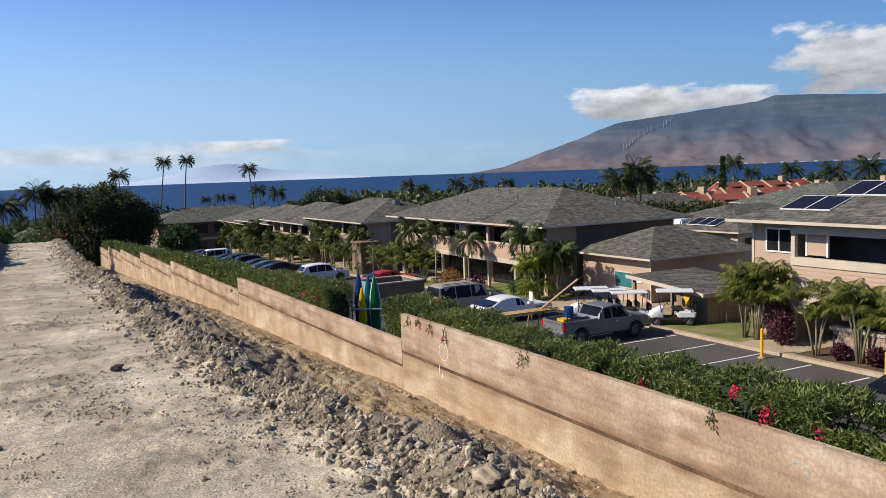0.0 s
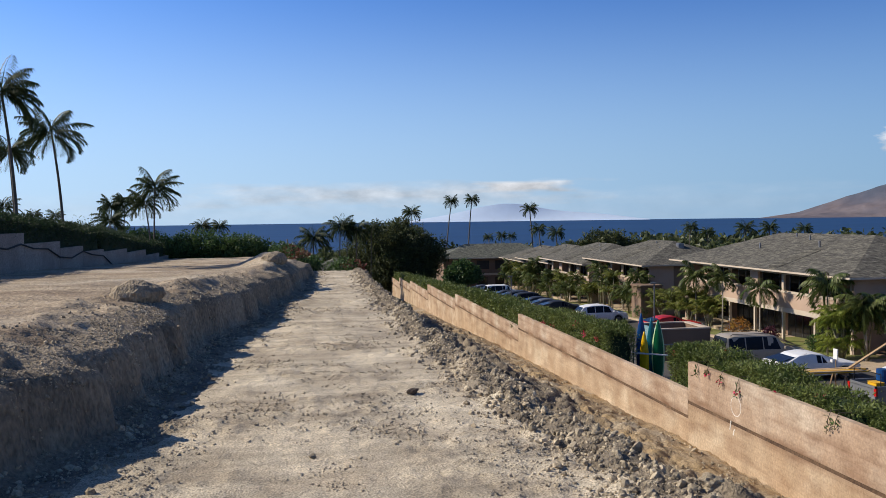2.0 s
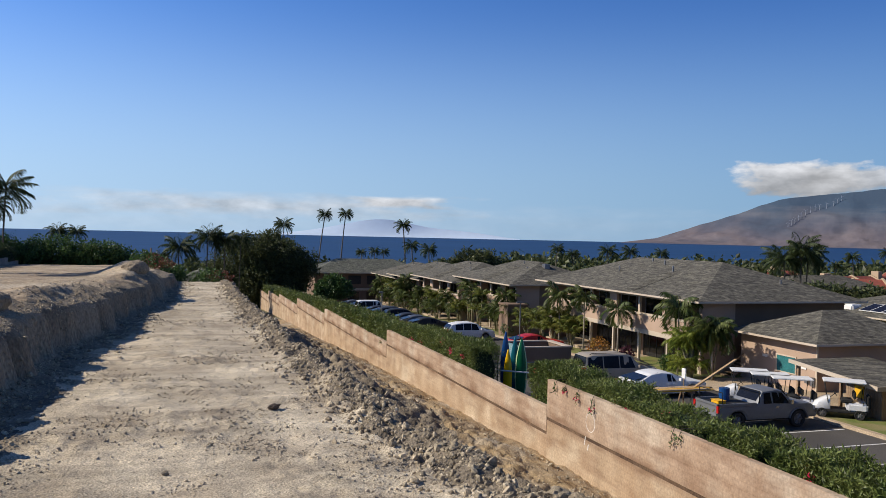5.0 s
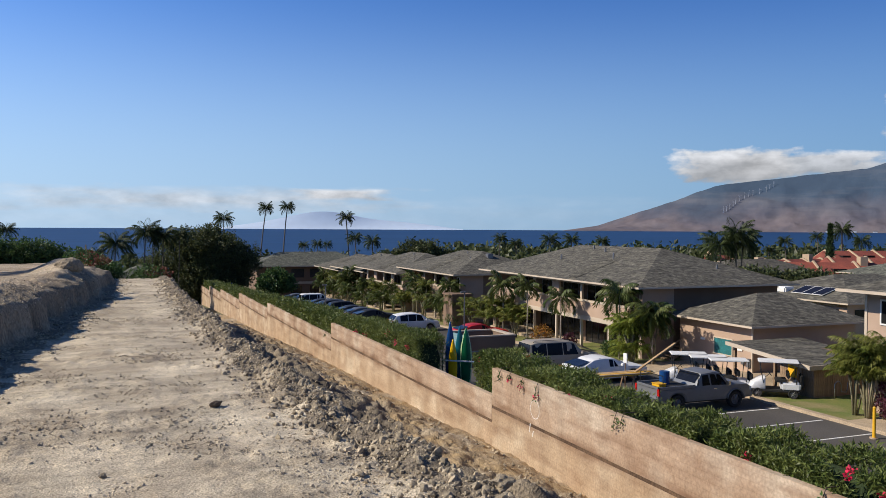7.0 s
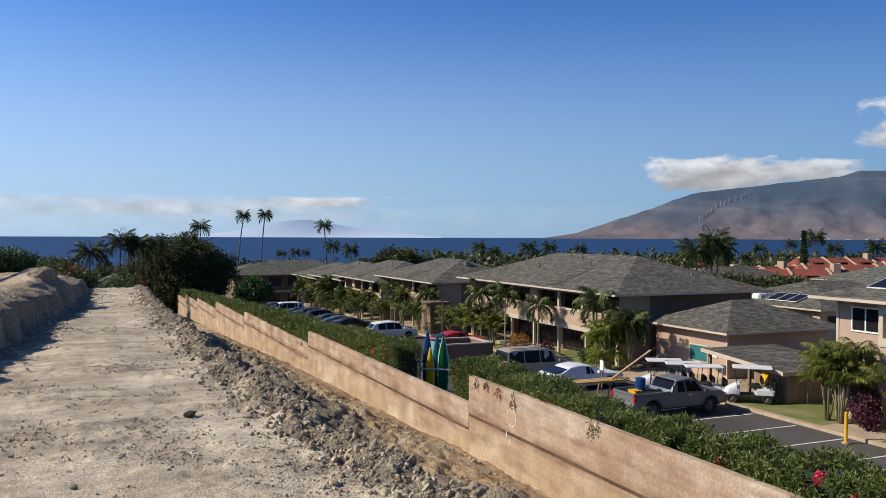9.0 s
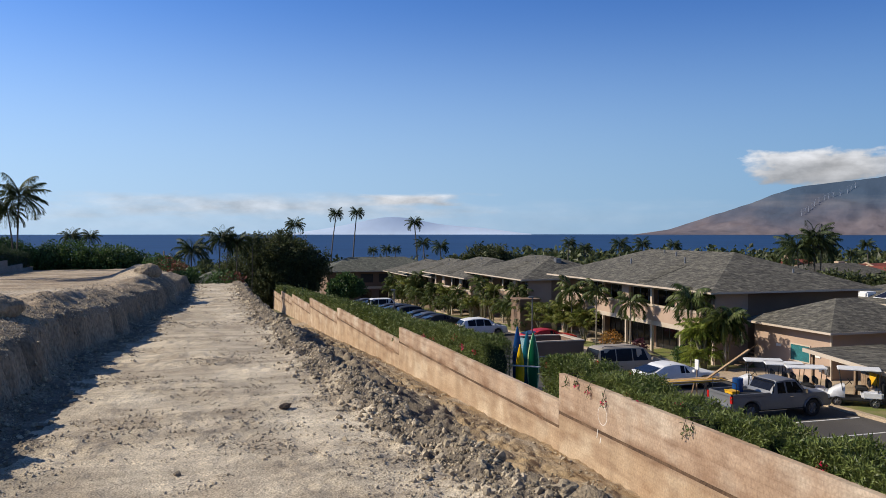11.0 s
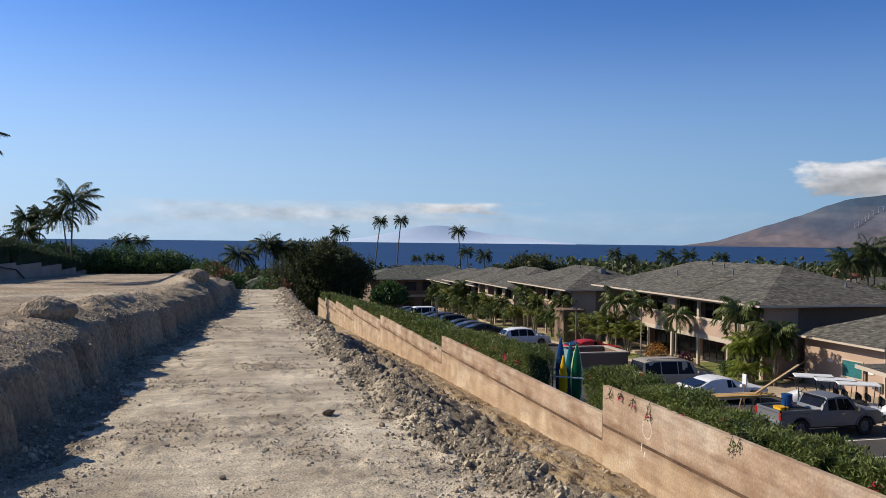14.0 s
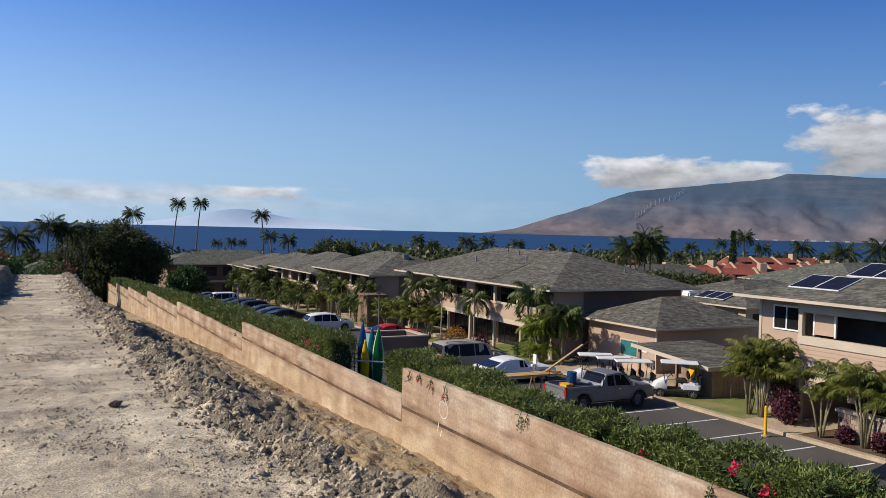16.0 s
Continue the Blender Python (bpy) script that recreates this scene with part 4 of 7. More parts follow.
clods("gravel", x, y, 0.015 + 0.06 * RNG.random(900) ** 4, M_DIRT, "band of churned gravel across the road", "gravel")


def rock_mesh(k, rough=1.0):
    bm = bmesh.new()
    bmesh.ops.create_icosphere(bm, subdivisions=3, radius=0.5)
    for v in bm.verts:
        d = v.co.normalized()
        v.co = d * (0.5 + 0.22 * rough * noise.noise(d * 1.3 + Vector((k * 3.1, k, 0))) + 0.10 * rough * noise.noise(d * 3.5 + Vector((k, 9, k))) + 0.05 * noise.noise(d * 8 + Vector((k, 2, 5))))
        v.co = Vector((v.co.x * 1.15, v.co.y * 0.9, v.co.z * 0.72))
    me = bpy.data.meshes.new("rock")
    bm.to_mesh(me)
    bm.free()
    me.materials.append(M_ROCK)
    return me


ROCKS = [rock_mesh(k) for k in range(8)]


def rock(x, y, size, label="rough grey rock lying in the rubble", k=None, sink=0.2, group="rocks in the rubble"):
    ob = new("rock", ROCKS[RNG.integers(8) if k is None else k])
    ob.matrix_world = pose(x, y, float(earth(x, y)) + size * (0.36 - sink), 0, 0, RNG.random() * 360) @ Matrix.Diagonal((size, size, size, 1))
    return tagged(ob, label, "rock", group)


for k in range(60):
    y = float(along(1, 7, 45)[0])
    x = float(road_right(y)) + 0.6 + abs(RNG.normal()) * 2.2
    if x < 11.2:
        rock(x, y, 0.10 + 0.24 * RNG.random() ** 2)
for x, y, s in [(5.0, 10.6, 0.75), (5.8, 9.5, 0.7), (4.6, 9.9, 0.6), (6.4, 9.0, 0.55), (5.3, 8.4, 0.5), (7.6, 10.2, 0.8), (7.0, 8.4, 0.6), (6.3, 11.4, 0.6), (8.3, 11.6, 0.5)]:
    rock(x, y, s * 0.42, "large grey boulder in the trench rubble")
dark = new("rock", ROCKS[2].copy())
dark.data.materials[0] = M_ROCKDARK
dark.matrix_world = pose(1.76, 17.4, float(earth(1.76, 17.4)) + 0.06, 0, 0, 30) @ Matrix.Diagonal((0.22, 0.17, 0.2, 1))
tagged(dark, "dark brown rock alone on the dirt road", "rock")
for x, y, s in [(-0.3, 12.9, 0.16), (0.4, 14.6, 0.14), (1.9, 10.0, 0.13), (-1.4, 16.4, 0.16), (-3.2, 17.0, 0.2), (-3.0, 18.4, 0.22)]:
    rock(x, y, s * 0.65, "small stone on the dirt road", group="stones on the road")
lump = new("boulder", rock_mesh(11, 0.35))
lump.data.materials[0] = M_BANK
lump.matrix_world = pose(-5.15, 24.6, float(earth(-5.2, 24.6)) + 0.1, 0, 0, 15) @ Matrix.Diagonal((1.3, 1.4, 1.15, 1))
tagged(lump, "rounded earth boulder on the lip of the cut bank", "boulder")
lump2 = new("boulder", rock_mesh(12, 0.35))
lump2.data.materials[0] = M_BANK
lump2.matrix_world = pose(-2.4, 49.5, float(earth(-2.4, 49.5)) + 0.05, 0, 0, 65) @ Matrix.Diagonal((1.6, 1.4, 1.2, 1))
tagged(lump2, "earth boulder on the far spoil heap", "boulder")


# ---- buildings ----
def hip_roof(parent, x0, x1, y0, y1, z, rise, material=M_ROOF, name="roof", thick=0.11):
    """A hipped roof over the rectangle of its eaves, ridge along the longer side, with fascia boards."""
    w, d = x1 - x0, y1 - y0
    h = min(w, d) / 2
    if w >= d:
        r = [(x0 + h, (y0 + y1) / 2), (x1 - h, (y0 + y1) / 2)]
    else:
        r = [((x0 + x1) / 2, y0 + h), ((x0 + x1) / 2, y1 - h)]
    e = [(x0, y0), (x1, y0), (x1, y1), (x0, y1)]
    V = [(x, y, z) for x, y in e] + [(x, y, z + rise) for x, y in r] + [(x, y, z - 0.03) for x, y in e]
    F = [(0, 1, 5, 4), (1, 2, 5), (2, 3, 4, 5), (3, 0, 4)] if w >= d else [(0, 1, 4), (1, 2, 5, 4), (2, 3, 5), (3, 0, 4, 5)]
    F[0] = (0, 1, 5, 4) if w >= d else (0, 1, 4)
    F += [(9, 8, 7, 6), (0, 6, 7, 1), (1, 7, 8, 2), (2, 8, 9, 3), (3, 9, 6, 0)]
    me = mesh_of(name, V, F, material)
    b = bmesh.new()
    b.from_mesh(me)
    bmesh.ops.recalc_face_normals(b, faces=b.faces[:])
    b.to_mesh(me)
    b.free()
    ob = part(name, me, None, parent)
    t = 0.04
    for q in [(x0, y0 - t, x1, y0), (x0, y1, x1, y1 + t), (x0 - t, y0 - t, x0, y1 + t), (x1, y0 - t, x1 + t, y1 + t)]:
        part("fascia", box(q[0], q[1], z - thick - 0.02, q[2], q[3], z - 0.012), M_TRIM, ob, "cream fascia board")
    return ob


def window(parent, x, y0, y1, z0, z1, mullions=1, frame_mat=M_WHITE, glass=M_GLASS):
    """A window in a wall that faces -x, at the plane x."""
    w = 0.07
    ob = part("window_frame", box(x - 0.06, y0, z0, x - 0.002, y1, z0 + w), frame_mat, parent)
    bm = bmesh.new()
    for a in ((y0, z1 - w, y1, z1), (y0, z0 + w, y0 + w, z1 - w), (y1 - w, z0 + w, y1, z1 - w)):
        box(x - 0.06, a[0], a[1], x - 0.002, a[2], a[3], bm=bm)
    for k in range(mullions):
        m_ = y0 + (y1 - y0) * (k + 1) / (mullions + 1)
        box(x - 0.055, m_ - 0.03, z0 + w, x - 0.004, m_ + 0.03, z1 - w, bm=bm)
    part("sash", bm, frame_mat, ob)
    for k in range(mullions + 1):
        a, b = y0 + (y1 - y0) * k / (mullions + 1), y0 + (y1 - y0) * (k + 1) / (mullions + 1)
        part("pane", box(x - 0.03, a + 0.03, z0 + w, x - 0.012, b - 0.03, z1 - w), glass, ob, "dark reflecting pane")
    return ob


def vents(roof, spots):
    for x, y, z in spots:
        part("vent_pipe", rod((x, y, z - 0.3), (x, y, z + 0.35), 0.07), M_STEEL, roof, "grey vent pipe")


def roof_band(roof, xe, y, z, slope, run):
    """A short raised step in the roof that runs up the slope facing -x."""
    V = []
    for x in (xe + 0.15, xe + run):
        h = z + slope * (x - xe)
        V += [(x, y - 0.35, h - 0.02), (x, y + 0.35, h - 0.02), (x, y + 0.35, h + 0.22), (x, y - 0.35, h + 0.03)]
    me = mesh_of("roof_step", V, [(0, 1, 2, 3), (7, 6, 5, 4), (0, 4, 5, 1), (1, 5, 6, 2), (2, 6, 7, 3), (3, 7, 4, 0)], M_ROOF)
    part("roof_step", me, None, roof, "raised step in the shingles")


def flats(x0, x1, y0, y1, eave, base, label, bays, recess=2.5, balconies=True, slab=2.65):
    """A two-storey block of flats that faces -x: recessed upper balconies behind a solid parapet, an open ground floor on posts."""
    b = thing("apartment_building", label, "apartment building", "two-storey flats")
    core = x0 + recess
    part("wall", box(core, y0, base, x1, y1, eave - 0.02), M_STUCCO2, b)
    mid = eave - slab
    part("ground_slab", box(x0 - 0.3, y0, base, core, y1, float(lot_z((y0 + y1) / 2)) + 0.17), M_CONC, b, "tan concrete porch slab")
    part("floor_slab", box(x0 - 0.02, y0 + 0.01, mid - 0.32, core, y1 - 0.01, mid), M_TRIM, b, "cream band under the balconies")
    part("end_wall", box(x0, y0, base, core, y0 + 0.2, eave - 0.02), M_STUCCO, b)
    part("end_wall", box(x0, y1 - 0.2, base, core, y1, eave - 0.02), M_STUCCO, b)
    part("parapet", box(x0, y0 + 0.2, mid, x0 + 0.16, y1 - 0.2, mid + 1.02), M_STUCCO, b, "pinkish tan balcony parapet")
    part("parapet_cap", box(x0 - 0.05, y0, mid + 1.02, x0 + 0.21, y1, mid + 1.16), M_TRIM, b, "cream cap")
    part("beam", box(x0 + 0.01, y0 + 0.2, eave - 0.36, x0 + 0.2, y1 - 0.2, eave - 0.04), M_TRIM, b)
    n = bays
    for k in range(n + 1):
        y = y0 + 0.3 + (y1 - y0 - 0.6) * k / n
        part("post", box(x0 + 0.02, y - 0.09, base, x0 + 0.2, y + 0.09, mid - 0.32), M_TRIM, b)
        if k % 2 == 0:
            part("pier", box(x0 + 0.03, y - 0.12, mid + 1.16, x0 + 0.19, y + 0.12, eave - 0.36), M_TRIM, b)
        elif k < n:
            part("screen_wall", box(x0 + 0.02, y - 0.5, mid + 1.16, x0 + 0.18, y + 0.6, eave - 0.36), M_STUCCO, b)
    for k in range(n):
        a = y0 + 0.3 + (y1 - y0 - 0.6) * (k + 0.18) / n
        c = y0 + 0.3 + (y1 - y0 - 0.6) * (k + 0.82) / n
        window(b, core, a, c, mid + 0.05, mid + 2.1, 1, M_STEEL)
        # widened, with near-black frames, to put the porch's shade into the colour
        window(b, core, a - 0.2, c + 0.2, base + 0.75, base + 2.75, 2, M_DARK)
    return b


main_flats = flats(32.0, 43.3, 45.7, 68.6, -0.36, -6.3, "pinkish tan two-storey flats with grey hipped shingle roof", 6)
r_ = hip_roof(main_flats, 31.0, 44.3, 44.7, 69.6, -0.35, 2.3)
vents(r_, [(35.2, 54, 1.2), (36.4, 57.0, 1.5), (36.9, 59.5, 1.65), (34.4, 60.5, 0.9), (39.5, 47.5, 0.55)])
roof_band(r_, 31.0, 53.3, -0.35, 0.346, 3.6)
ROWS_ = [(75.8, 91.0, -1.28, 0.0), (91.0, 106.5, -1.95, -0.9), (106.5, 122.0, -2.6, -0.4), (122.0, 136.0, -3.2, 0.3)]
for y0, y1, eave, dx in ROWS_:
    base = float(lot_z(y1)) - 0.3
    b_ = flats(32.0 + dx, 42.0 + dx, y0 + 0.6, y1 - 0.1, eave, base, "tan two-storey flats with grey hipped shingle roof behind palms", 4)
    r_ = hip_roof(b_, 31.0 + dx, 43.0 + dx, y0, y1 + 2.5, eave, 2.1)
    roof_band(r_, 31.0 + dx, y0 + 7.5, eave, 0.35, 4.0)
    vents(r_, [(35.0 + dx, y0 + 5.0, eave + 1.2), (36.2 + dx, y0 + 8.5, eave + 1.7)])
    if y0 < 80:
        part("roof_hatch", box(36.6, 79.8, 0.1, 37.2, 80.5, 0.62, 0.03), M_STEEL, r_, "grey roof hatch")
        part("solar_panel", box(38.2, 77.6, -0.55, 39.2, 79.2, -0.42), M_GLASS, r_, "dark solar water panel")
        part("entry_wall", box(29.9, 73.4, base, 32.0, 75.7, eave - 1.9, 0.03), M_STUCCO2, b_, "brown entry wall with cap")
        part("entry_cap", box(29.8, 73.3, eave - 1.9, 32.0, 75.8, eave - 1.72, 0.03), M_STUCCO2, b_)

far_flats = thing("apartment_building", "brown flats with green-grey hipped roof beyond the car park", "apartment building", "two-storey flats")
part("wall", box(22.5, 143, -9.6, 42, 152, -3.5), M_STUCCO2, far_flats)
for k in range(5):
    part("window", box(25 + 3.3 * k, 142.93, -8.2, 26.9 + 3.3 * k, 143.01, -6.9), M_GLASS, far_flats, "dark pane")
    # flat near-black sheets painted as the shade of balcony openings
    part("balcony_opening", box(25 + 3.3 * k, 142.93, -5.5, 27.2 + 3.3 * k, 143.01, -4.0), M_DARK, far_flats)
part("band", box(22.4, 142.85, -6.6, 42.1, 143.02, -6.2), M_TRIM, far_flats)
hip_roof(far_flats, 21.4, 43, 141.8, 153, -3.45, 2.3, M_ROOFG)

# ---- single-storey annex and its lean-to ----
annex = thing("annex", "single-storey tan annex with grey hipped shingle roof", "building")
part("wall", box(34.1, 37.9, -5.6, 42.0, 44.5, -2.12), M_STUCCO, annex)
part("trim_board", box(34.06, 37.86, -5.3, 34.16, 37.98, -2.14), M_TRIM, annex)
hip_roof(annex, 33.4, 42.8, 37.2, 45.1, -2.1, 1.52)
window(annex, 34.1, 39.5, 41.2, -4.2, -3.15, 0, M_TRIM, M_TEAL)
part("wall_plaque", box(34.05, 38.7, -3.75, 34.09, 39.15, -3.6), M_WHITE, annex, "small white wall plaque")
part("wall_plaque", box(34.05, 42.0, -3.5, 34.09, 42.4, -3.35), M_WHITE, annex, "small white wall plaque")
part("meter_box", box(33.95, 37.95, -4.6, 34.1, 38.25, -4.1, 0.01), M_STEEL, annex)
part("meter_box", box(33.95, 38.45, -4.5, 34.1, 38.7, -4.1, 0.01), M_STEEL, annex)
lean = thing("shed", "lean-to shed of weathered boards with grey roof", "shed")
V = [(31.4, 31.0, -3.25), (36.6, 31.0, -3.25), (36.6, 36.9, -2.8), (31.4, 36.9, -2.8)]
V += [(x, y, z - 0.08) for x, y, z in V]
part("roof", mesh_of("shed_roof", V, [(0, 1, 2, 3), (7, 6, 5, 4), (0, 4, 5, 1), (1, 5, 6, 2), (2, 6, 7, 3), (3, 7, 4, 0)], M_ROOF), None, lean)
V, F = [], []
for i, (y, z) in enumerate(((30.95, -3.24), (36.95, -2.79))):
    V += [(31.33, y, z), (31.4, y, z), (31.4, y, z - 0.2), (31.33, y, z - 0.2)]
part("bargeboard", mesh_of("bargeboard", V, [(0, 1, 2, 3), (7, 6, 5, 4), (0, 4, 5, 1), (1, 5, 6, 2), (2, 6, 7, 3), (3, 7, 4, 0)], M_TRIM), None, lean, "cream sloping bargeboard")
part("bargeboard", box(31.4, 30.93, -3.46, 36.6, 30.99, -3.24), M_TRIM, lean, "cream eave board")
BOARD = mesh_of("board", *(lambda bm: ([v.co[:] for v in bm.verts], [[v.index for v in f.verts] for f in bm.faces]))((lambda b: (b.verts.index_update(), b)[1])(box(-0.07, -0.012, 0, 0.07, 0.012, 1.0))), M_WOOD)
for k in range(31):
    o = part("board", BOARD, None, lean)
    o.matrix_basis = pose(31.9 + 0.15 * k, 31.15, -5.02) @ Matrix.Diagonal((1, 1, 1.62, 1))
for k in range(15):
    o = part("board", BOARD, None, lean)
    o.matrix_basis = pose(31.82, 31.2 + 0.15 * k, -5.02, 0, 0, 90) @ Matrix.Diagonal((1, 1, 1.64 + 0.01 * k, 1))
for y in (33.6, 36.6):
    part("post", box(31.7, y, -5.05, 31.85, y + 0.12, -2.95 if y > 34 else -3.12), M_WOOD, lean)
part("back_wall", box(35.5, 31.3, -5.1, 35.6, 36.8, -3.0), M_STUCCO2, lean)
part("notice_board", box(31.74, 32.2, -4.05, 31.79, 32.75, -3.35), M_YELLOW, lean, "yellow notice board")

# ---- house with the solar panels ----
house = thing("house", "tan two-storey house with grey shingle roof and balcony", "house")
part("wall", box(32.0, 26.0, -5.2, 44, 28.35, 0.74), M_STUCCO, house)
# balcony back wall: its shade is partly in the deeper stucco colour
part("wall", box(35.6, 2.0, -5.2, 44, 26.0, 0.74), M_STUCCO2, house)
for k in range(5):
    window(house, 35.6, 22.6 - 4 * k, 25.4 - 4 * k, -2.0, 0.2, 1, M_STEEL)
    window(house, 35.6, 22.6 - 4 * k, 25.4 - 4 * k, -4.8, -2.8, 1, M_STEEL)
part("corner_trim", box(31.96, 28.25, -5.0, 32.08, 28.39, 0.6), M_TRIM, house)
window(house, 32.0, 26.05, 27.55, -0.85, 0.3, 1)
part("floor_slab", box(31.52, 2.0, -2.5, 35.6, 25.75, -2.1), M_TRIM, house, "cream band under the balcony")
part("ceiling", box(31.6, 2.0, 0.5, 35.6, 25.9, 0.72), M_TRIM, house)
part("parapet", box(31.56, 2.0, -2.1, 31.72, 25.7, -1.32), M_STUCCO, house, "tan sided balcony parapet")
SIDING = mesh_of("siding_board", [(0, 0, 0), (0, 7.9, 0), (0, 7.9, 0.19), (0, 0, 0.19), (-0.03, 0, 0.0), (-0.03, 7.9, 0.0), (-0.008, 7.9, 0.19), (-0.008, 0, 0.19)], [(0, 1, 2, 3), (4, 7, 6, 5), (0, 4, 5, 1), (2, 6, 7, 3), (0, 3, 7, 4), (1, 5, 6, 2)], M_STUCCO)
for k in range(4):
    for j in range(3):
        o = part("siding_board", SIDING, None, house)
        o.matrix_basis = pose(31.558, 1.95 + 7.92 * j, -2.095 + 0.193 * k)
part("parapet_cap", box(31.48, 1.9, -1.32, 31.8, 25.78, -0.94, 0.015), M_TRIM, house, "cream balcony cap")
part("beam", box(31.5, 2.0, 0.12, 31.72, 25.78, 0.5), M_TRIM, house, "cream beam over the balcony")
for y in (25.55, 19.4, 13.0, 6.5):
    part("post", box(31.5, y, -5.2, 31.72, y + 0.22, -2.5), M_TRIM, house)
    part("post", box(31.51, y + 0.01, -0.94, 31.71, y + 0.21, 0.12), M_TRIM, house)
# added near-black panel in place of the balcony's inner shade
part("inner_screen", box(33.2, 2.1, -2.1, 33.25, 25.9, 0.5), M_DARK, house, "dark panel standing in for shade inside the balcony")
part("shutter", box(31.9, 24.2, -0.85, 31.96, 25.2, 0.1), M_STUCCO, house, "tan balcony shutter")
for q in [(24.12, -0.9, 24.2, 0.15), (25.2, -0.9, 25.28, 0.15)]:
    part("shutter_frame", box(31.88, q[0], q[1], 31.98, q[2], q[3]), M_WHITE, house)
V, F = [], []
for k in range(13):
    w_ = math.pi * k / 12
    for rr in (0.95, 1.35):
        V += [(31.53, 24.1 - rr * math.cos(w_) * 1.0, -3.5 + rr * math.sin(w_) * 0.75)]
        V += [(31.70, 24.1 - rr * math.cos(w_) * 1.0, -3.5 + rr * math.sin(w_) * 0.75)]
for k in range(12):
    a = 4 * k
    F += [(a, a + 2, a + 6, a + 4), (a + 1, a + 5, a + 7, a + 3), (a, a + 4, a + 5, a + 1), (a + 2, a + 3, a + 7, a + 6)]
part("arch", mesh_of("arch", V, F, M_TRIM), None, house, "cream arch over the entry")
r_ = hip_roof(house, 31.2 - 0.35, 45.5, -2.0, 28.95, 0.74, 2.35)
part("gutter", box(30.7, -2.0, 0.6, 30.82, 28.9, 0.72), M_TRIM, house)


def solar(x, y0, n, lift=0.14, z0=0.74, xe=30.85, slope=0.321, w=1.65, d=1.0, group="solar panels on the house roof"):
    """A row of framed solar panels lying on the slope of a roof that faces -x."""
    a = math.degrees(math.atan(slope))
    for k in range(n):
        p = thing("solar_panel", "dark blue solar panel in a pale metal frame on the roof", "solar panel", group)
        p.matrix_world = pose(x, y0 - k * (d + 0.03), z0 + slope * (x - xe) + lift, 0, -a, 0)
        part("frame", box(-0.03, -d - 0.012, -0.05, w + 0.03, 0.012, -0.003), M_WHITE, p, "pale aluminium frame")
        part("backing", box(0.02, -d + 0.02, -0.01, w - 0.02, -0.02, 0.0), M_CELL, p)
        bm = bmesh.new()
        for i in range(6):
            for j in range(10):
                box(0.03 + j * (w - 0.06) / 10 + 0.012, -d + 0.03 + i * (d - 0.06) / 6 + 0.012, 0.002, 0.03 + (j + 1) * (w - 0.06) / 10 - 0.012, -d + 0.03 + (i + 1) * (d - 0.06) / 6 - 0.012, 0.006, bm=bm)
        part("cell_sheet", bm, M_CELL, p, "dark blue cells")


M_CELL = surface("solar_cells", (0.010, 0.011, 0.022), (0.014, 0.015, 0.028), rough=0.45, scale=2, fine=10, bump=0, spec=0.25)
solar(32.1, 26.85, 2, lift=0.07, d=1.3, w=1.7)
solar(33.95, 25.2, 2, lift=0.07, d=1.25, w=1.8)
solar(33.95, 22.6, 4, lift=0.07, d=1.25, w=1.8)
planter = thing("planter_wall", "low tan block garden wall with cream cap", "garden wall")
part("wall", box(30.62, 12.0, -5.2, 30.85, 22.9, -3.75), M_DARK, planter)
M_BLOCK = surface("tan_garden_block", (0.34, 0.25, 0.19), (0.28, 0.205, 0.155), rough=0.95, scale=3, fine=24, bump=0.4, rand=0.18)
BLOCK = mesh_of("block", [(a * 0.02, b * 0.19, c * 0.091) for a in (-1, 1) for b in (-1, 1) for c in (-1, 1)], [(0, 1, 3, 2), (4, 6, 7, 5), (0, 4, 5, 1), (2, 3, 7, 6), (0, 2, 6, 4), (1, 5, 7, 3)], M_BLOCK)
for k in range(6):
    for j in range(22):
        y_ = 14.2 + 0.395 * j + (0.197 if k % 2 else 0)
        if y_ + 0.19 < 22.9:
            o = part("block", BLOCK, None, planter)
            o.matrix_basis = pose(30.61, y_, -4.83 + 0.195 * k)
part("cap", box(30.52, 11.9, -3.75, 30.93, 23.0, -3.6, 0.02), M_TRIM, planter)

# ---- roofs behind ----
def back_house(x, y, w, d, eave, rise, base, roof=M_ROOF, wall=M_STUCCO, label="tan house with a grey hipped roof further off"):
    b = thing("house", label, "house", "houses further off")
    part("wall", box(x - w / 2 + 0.6, y - d / 2 + 0.6, base, x + w / 2 - 0.6, y + d / 2 - 0.6, eave), wall, b)
    for k in range(max(2, int(d // 5))):
        yy = y - d / 2 + 1.4 + k * (d - 2.8) / max(2, int(d // 5))
        part("window", box(x - w / 2 + 0.55, yy, eave - 1.7, x - w / 2 + 0.61, yy + 1.6, eave - 0.6), M_GLASS, b)
    for k in range(max(2, int(w // 5))):
        xx = x - w / 2 + 1.4 + k * (w - 2.8) / max(2, int(w // 5))
        part("window", box(xx, y - d / 2 + 0.55, eave - 1.7, xx + 1.6, y - d / 2 + 0.61, eave - 0.6), M_GLASS, b)
    hip_roof(b, x - w / 2, x + w / 2, y - d / 2, y + d / 2, eave, rise, roof)
    return b


back_house(62, 56, 18, 13, -2.5, 1.9, -7)
low_house = back_house(58, 53, 11, 10, -2.3, 1.6, -7)
back_house(86, 62, 22, 15, -1.7, 2.5, -8, M_ROOFG)
back_house(104, 78, 24, 16, -2.4, 2.4, -9, M_ROOFG)
back_house(90, 100, 22, 14, -3.6, 2.4, -10, M_ROOF)
back_house(72, 128, 22, 14, -4.2, 2.4, -10, M_ROOF)
